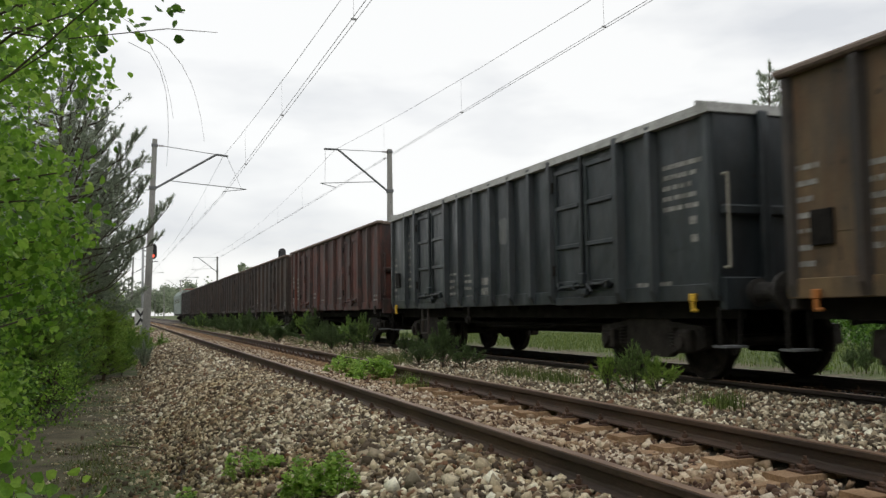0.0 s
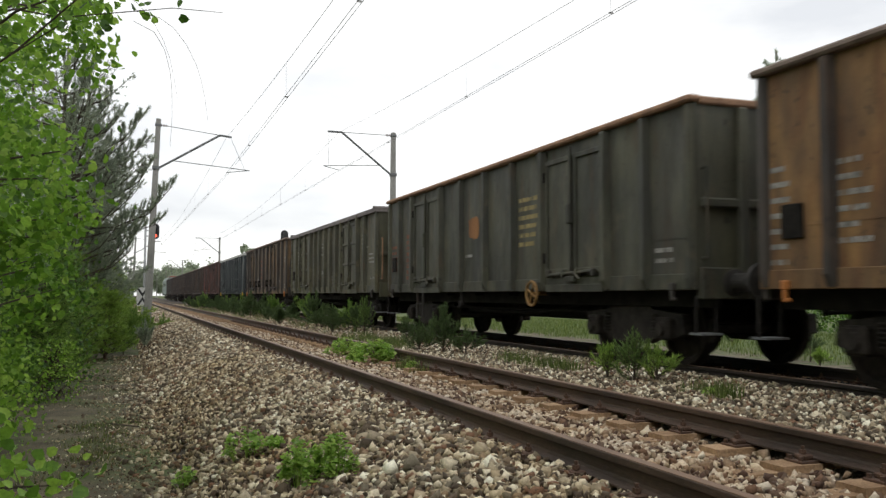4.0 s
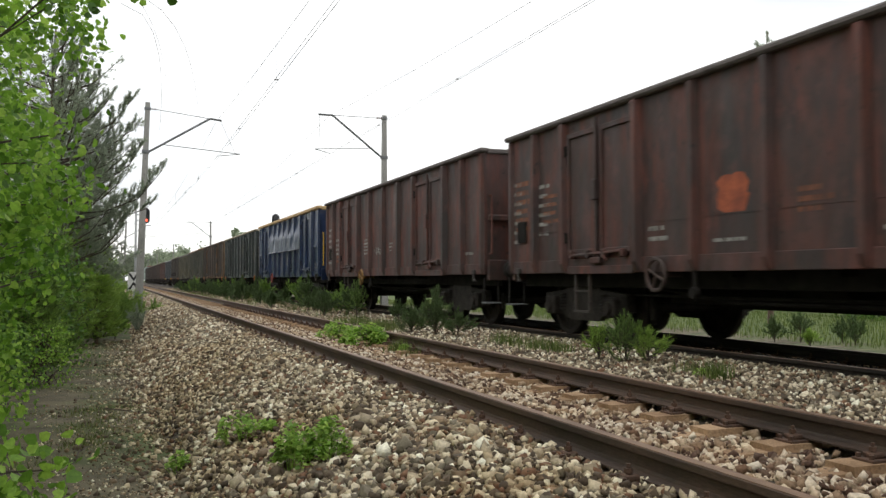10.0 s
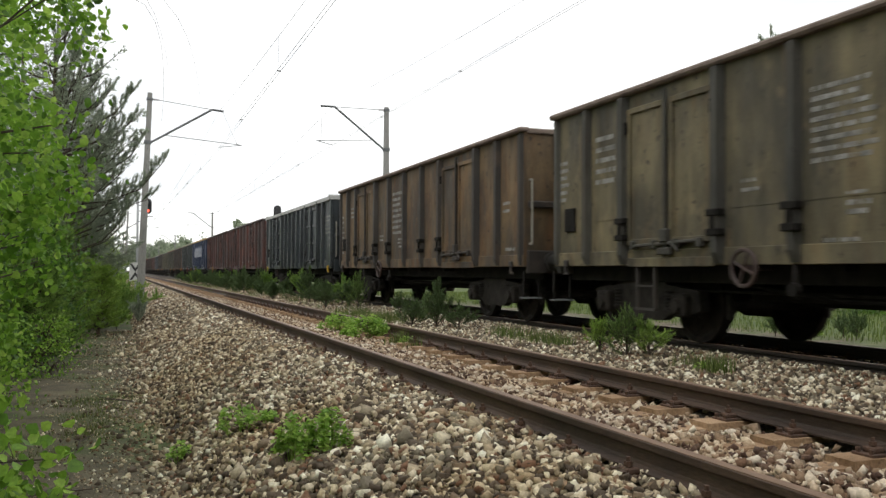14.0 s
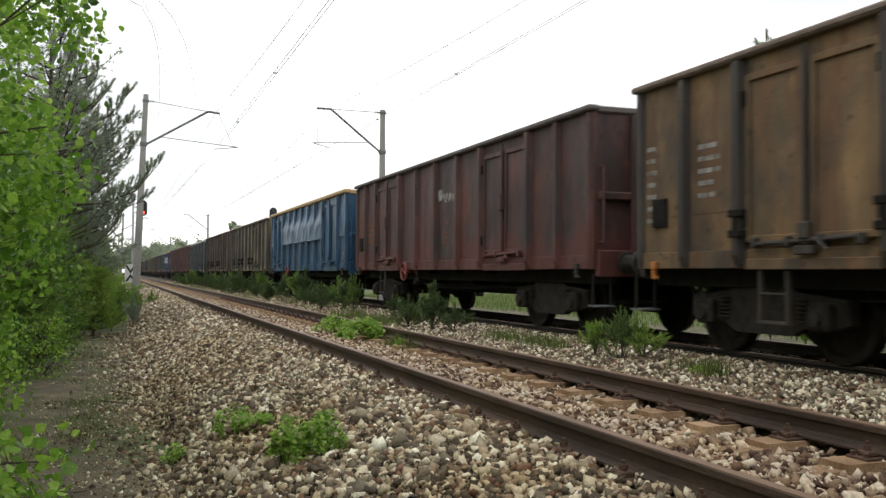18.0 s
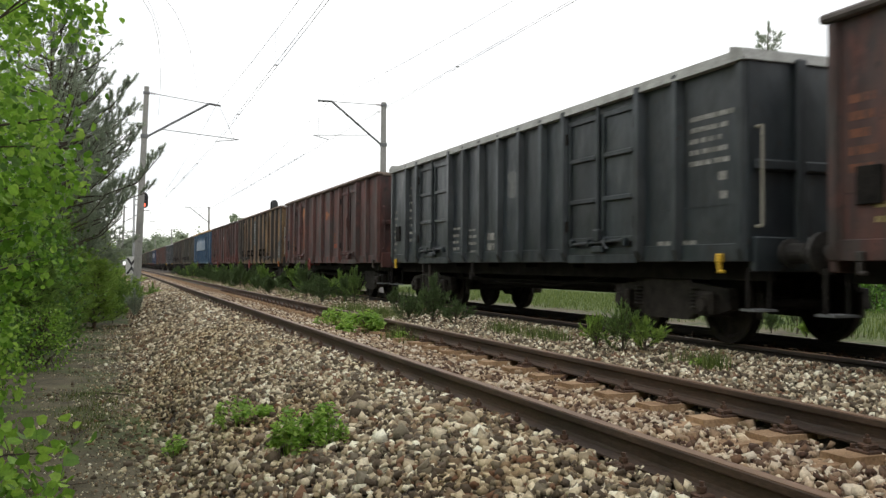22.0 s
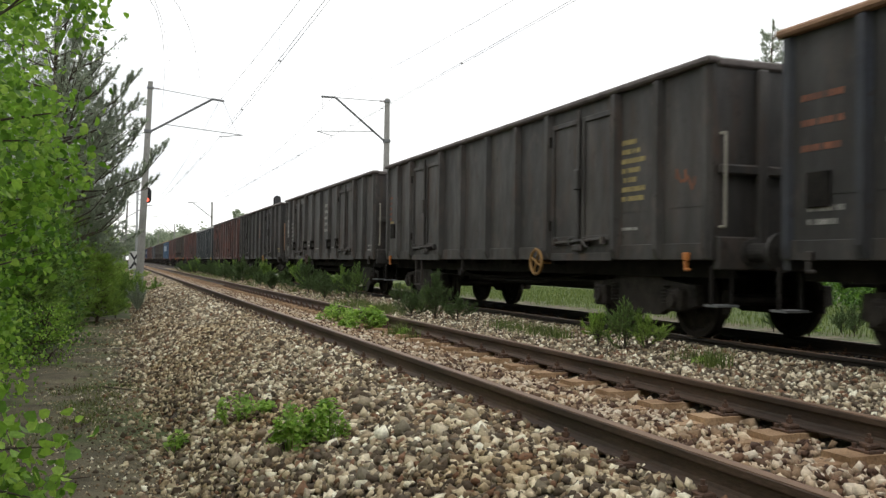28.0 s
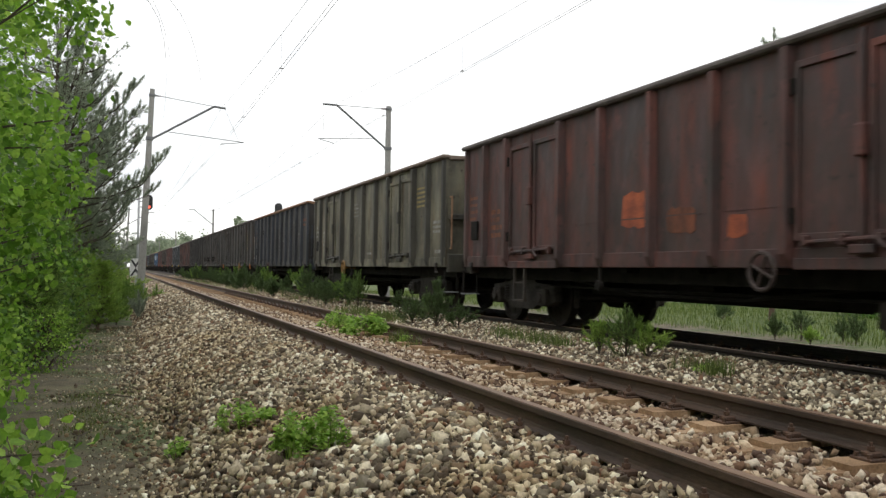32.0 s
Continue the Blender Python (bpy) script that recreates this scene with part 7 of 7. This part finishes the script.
def herb(x, y, r, h, n, leaf, label, seed):
    """A clump of broad-leaved weed."""
    g = thing("weed_clump", label, "weed", (x, y, bed(x)), "weeds on the ballast")
    rr = np.random.default_rng(seed)
    lobes = rr.uniform(-1, 1, (max(5, int(r * 34)), 2)) * r * 0.85
    pick = lobes[rr.integers(0, len(lobes), n)]
    p = np.concatenate([pick + rr.normal(0, r * 0.15, (n, 2)), np.zeros((n, 1))], 1)
    dome = np.clip(1 - (np.linalg.norm(p[:, :2], axis=1) / (r * 1.35)) ** 2, 0.12, 1)
    p[:, 2] = dome * h * rr.uniform(0.25, 1.0, n) + 0.01
    part("leaves", leaves_mesh("leaves", p, leaf * rr.uniform(0.6, 1.25, n), M_HERB, 1.1), M_HERB, g)
    st = Shape()
    for q in p[:: max(1, n // 26)]:
        st.tube((q[0] * 0.6, q[1] * 0.6, -0.02), q, 0.004, 0.002, 4, caps=False)
    tagged(part("stalk", st, M_HERB, g), kind="stuff")
    return g


herb(1.08, 5.62, 0.15, 0.30, 520, 0.036, "fresh green weed clump growing from the ballast", 1)
herb(1.27, 5.50, 0.13, 0.27, 420, 0.036, "fresh green weed clump growing from the ballast", 2)
herb(0.92, 7.15, 0.19, 0.24, 260, 0.032, "low straggling weed on the ballast slope", 3)
herb(1.06, 6.95, 0.14, 0.12, 300, 0.036, "low straggling weed on the ballast slope", 4)
herb(0.49, 7.40, 0.09, 0.17, 160, 0.032, "small weed at the foot of the ballast", 5)
herb(3.58, 13.1, 0.36, 0.36, 1500, 0.050, "bright green weed cushion beside the rail", 6)
herb(3.50, 14.7, 0.32, 0.32, 700, 0.045, "green weed cushion between the rails", 7)
herb(3.78, 11.75, 0.14, 0.14, 150, 0.034, "dry yellowish weed beside the rail", 8)
herb(5.60, 7.55, 0.16, 0.10, 160, 0.032, "low weed between the tracks", 9)
for k, (px, py, ph, ps, nn) in enumerate(((5.66, 9.15, 0.66, 0.44, 20), (5.50, 9.50, 0.48, 0.40, 14), (5.86, 8.98, 0.50, 0.38, 14), (5.26, 14.7, 0.90, 0.42, 26), (5.02, 15.3, 0.62, 0.40, 18), (5.45, 14.1, 0.52, 0.38, 18), (5.73, 21.9, 1.05, 0.45, 16), (5.05, 22.6, 0.8, 0.55, 18), (5.5, 24.5, 0.8, 0.6, 16), (6.0, 19.2, 0.6, 0.45, 14), (5.8, 17.0, 0.55, 0.40, 14))):
    seedling(px, py, ph, ps, "young pine seedling growing between the tracks", 160 + k, M_NEEDLE_LIGHT if k in (1, 2) else M_NEEDLE_MID if k in (0, 6, 10) else M_NEEDLE_DEEP, bed(px), nn, 0.065, 0.0045 + 0.0003 * py, 10)
sr = random.Random(77)
for k in range(42):
    px, py, ph = sr.uniform(4.9, 6.25), 24 + 1.35 * k + sr.uniform(-0.8, 0.8), sr.uniform(0.6, 1.25)
    seedling(px, py, ph, ph * 0.7, "young pine seedling growing between the tracks", 190 + k, M_NEEDLE_YOUNG if k % 4 == 1 else M_NEEDLE_DEEP, bed(px), 14, 0.10, 0.018, 9)

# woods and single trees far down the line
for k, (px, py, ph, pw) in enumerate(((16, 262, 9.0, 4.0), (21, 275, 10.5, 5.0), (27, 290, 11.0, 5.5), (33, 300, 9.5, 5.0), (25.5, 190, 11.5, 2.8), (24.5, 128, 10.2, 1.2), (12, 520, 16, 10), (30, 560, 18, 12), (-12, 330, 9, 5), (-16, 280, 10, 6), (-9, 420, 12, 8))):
    leafy("far_tree", px, py, "green tree far along the line, haze put into its leaf colour", "tree", [(-pw, pw, -pw, pw, ph * 0.25, ph * 0.8), (-pw * 0.65, pw * 0.65, -pw * 0.65, pw * 0.65, ph * 0.7, ph)], 0.06 * ph, 1.0 + 34.0 / pw ** 1.6, M_LEAF_HAZED, 300 + k, ph * 0.8, 12, 0.0, "far trees", clump=0.09 * pw + 0.2, trunk_r=0.15)

for k, (px, py, a) in enumerate(((-0.25, 8.6, 80), (-0.45, 6.6, 20), (0.0, 11.2, 130))):
    g = thing("fallen_twig", "dry grey twig lying on the path", "twig", (px, py, GROUND + 0.02), "fallen twigs", "", a)
    s = Shape()
    limb(s, [Vector((-0.3, 0, 0.004)), Vector((-0.05, 0.03, 0.01)), Vector((0.32, -0.01, 0.002))], 0.009, 0.004, 5)
    limb(s, [Vector((-0.05, 0.03, 0.01)), Vector((0.12, 0.14, 0.012))], 0.005, 0.002, 4)
    part("stick", s, M_TWIG, g)

# ---- what moves ----
def motions():
    times = [0, 1, 2, 3, 4, 6, 8, 10, 12, 14, 16, 18, 20, 22, 24, 26, 28, 30, 31, 32]
    for number, ob, _, _ in wagons:
        y0 = START - PITCH * (number - 1) - HALF
        walk(ob, [(t, pose(X_FAR, y0 + travelled(t), Z_FAR)) for t in times])
    if LOCO:
        walk(LOCO, [(t, pose(X_FAR, LOCO_Y + travelled(t), Z_FAR)) for t in times])
    # every wheelset turns with the way travelled; alike ones share the same keys
    turns = {}
    for number, ob, _, _ in wagons:
        for b in ob.children:
            for w in b.children:
                if not w.name.startswith("wheelset"):
                    continue
                key = round(w.location.y, 2)
                if key not in turns:
                    rows = [(k / FPS, pose(0, key, WHEEL_R, -math.degrees(travelled(k / FPS) / WHEEL_R))) for k in range(0, 32 * FPS + 1)]
                    walk(w, rows)
                    turns[key] = w.animation_data
                else:
                    w.rotation_mode = "QUATERNION"
                    d = w.animation_data_create()
                    d.action = turns[key].action
                    d.action_slot = turns[key].action_slot


motions()
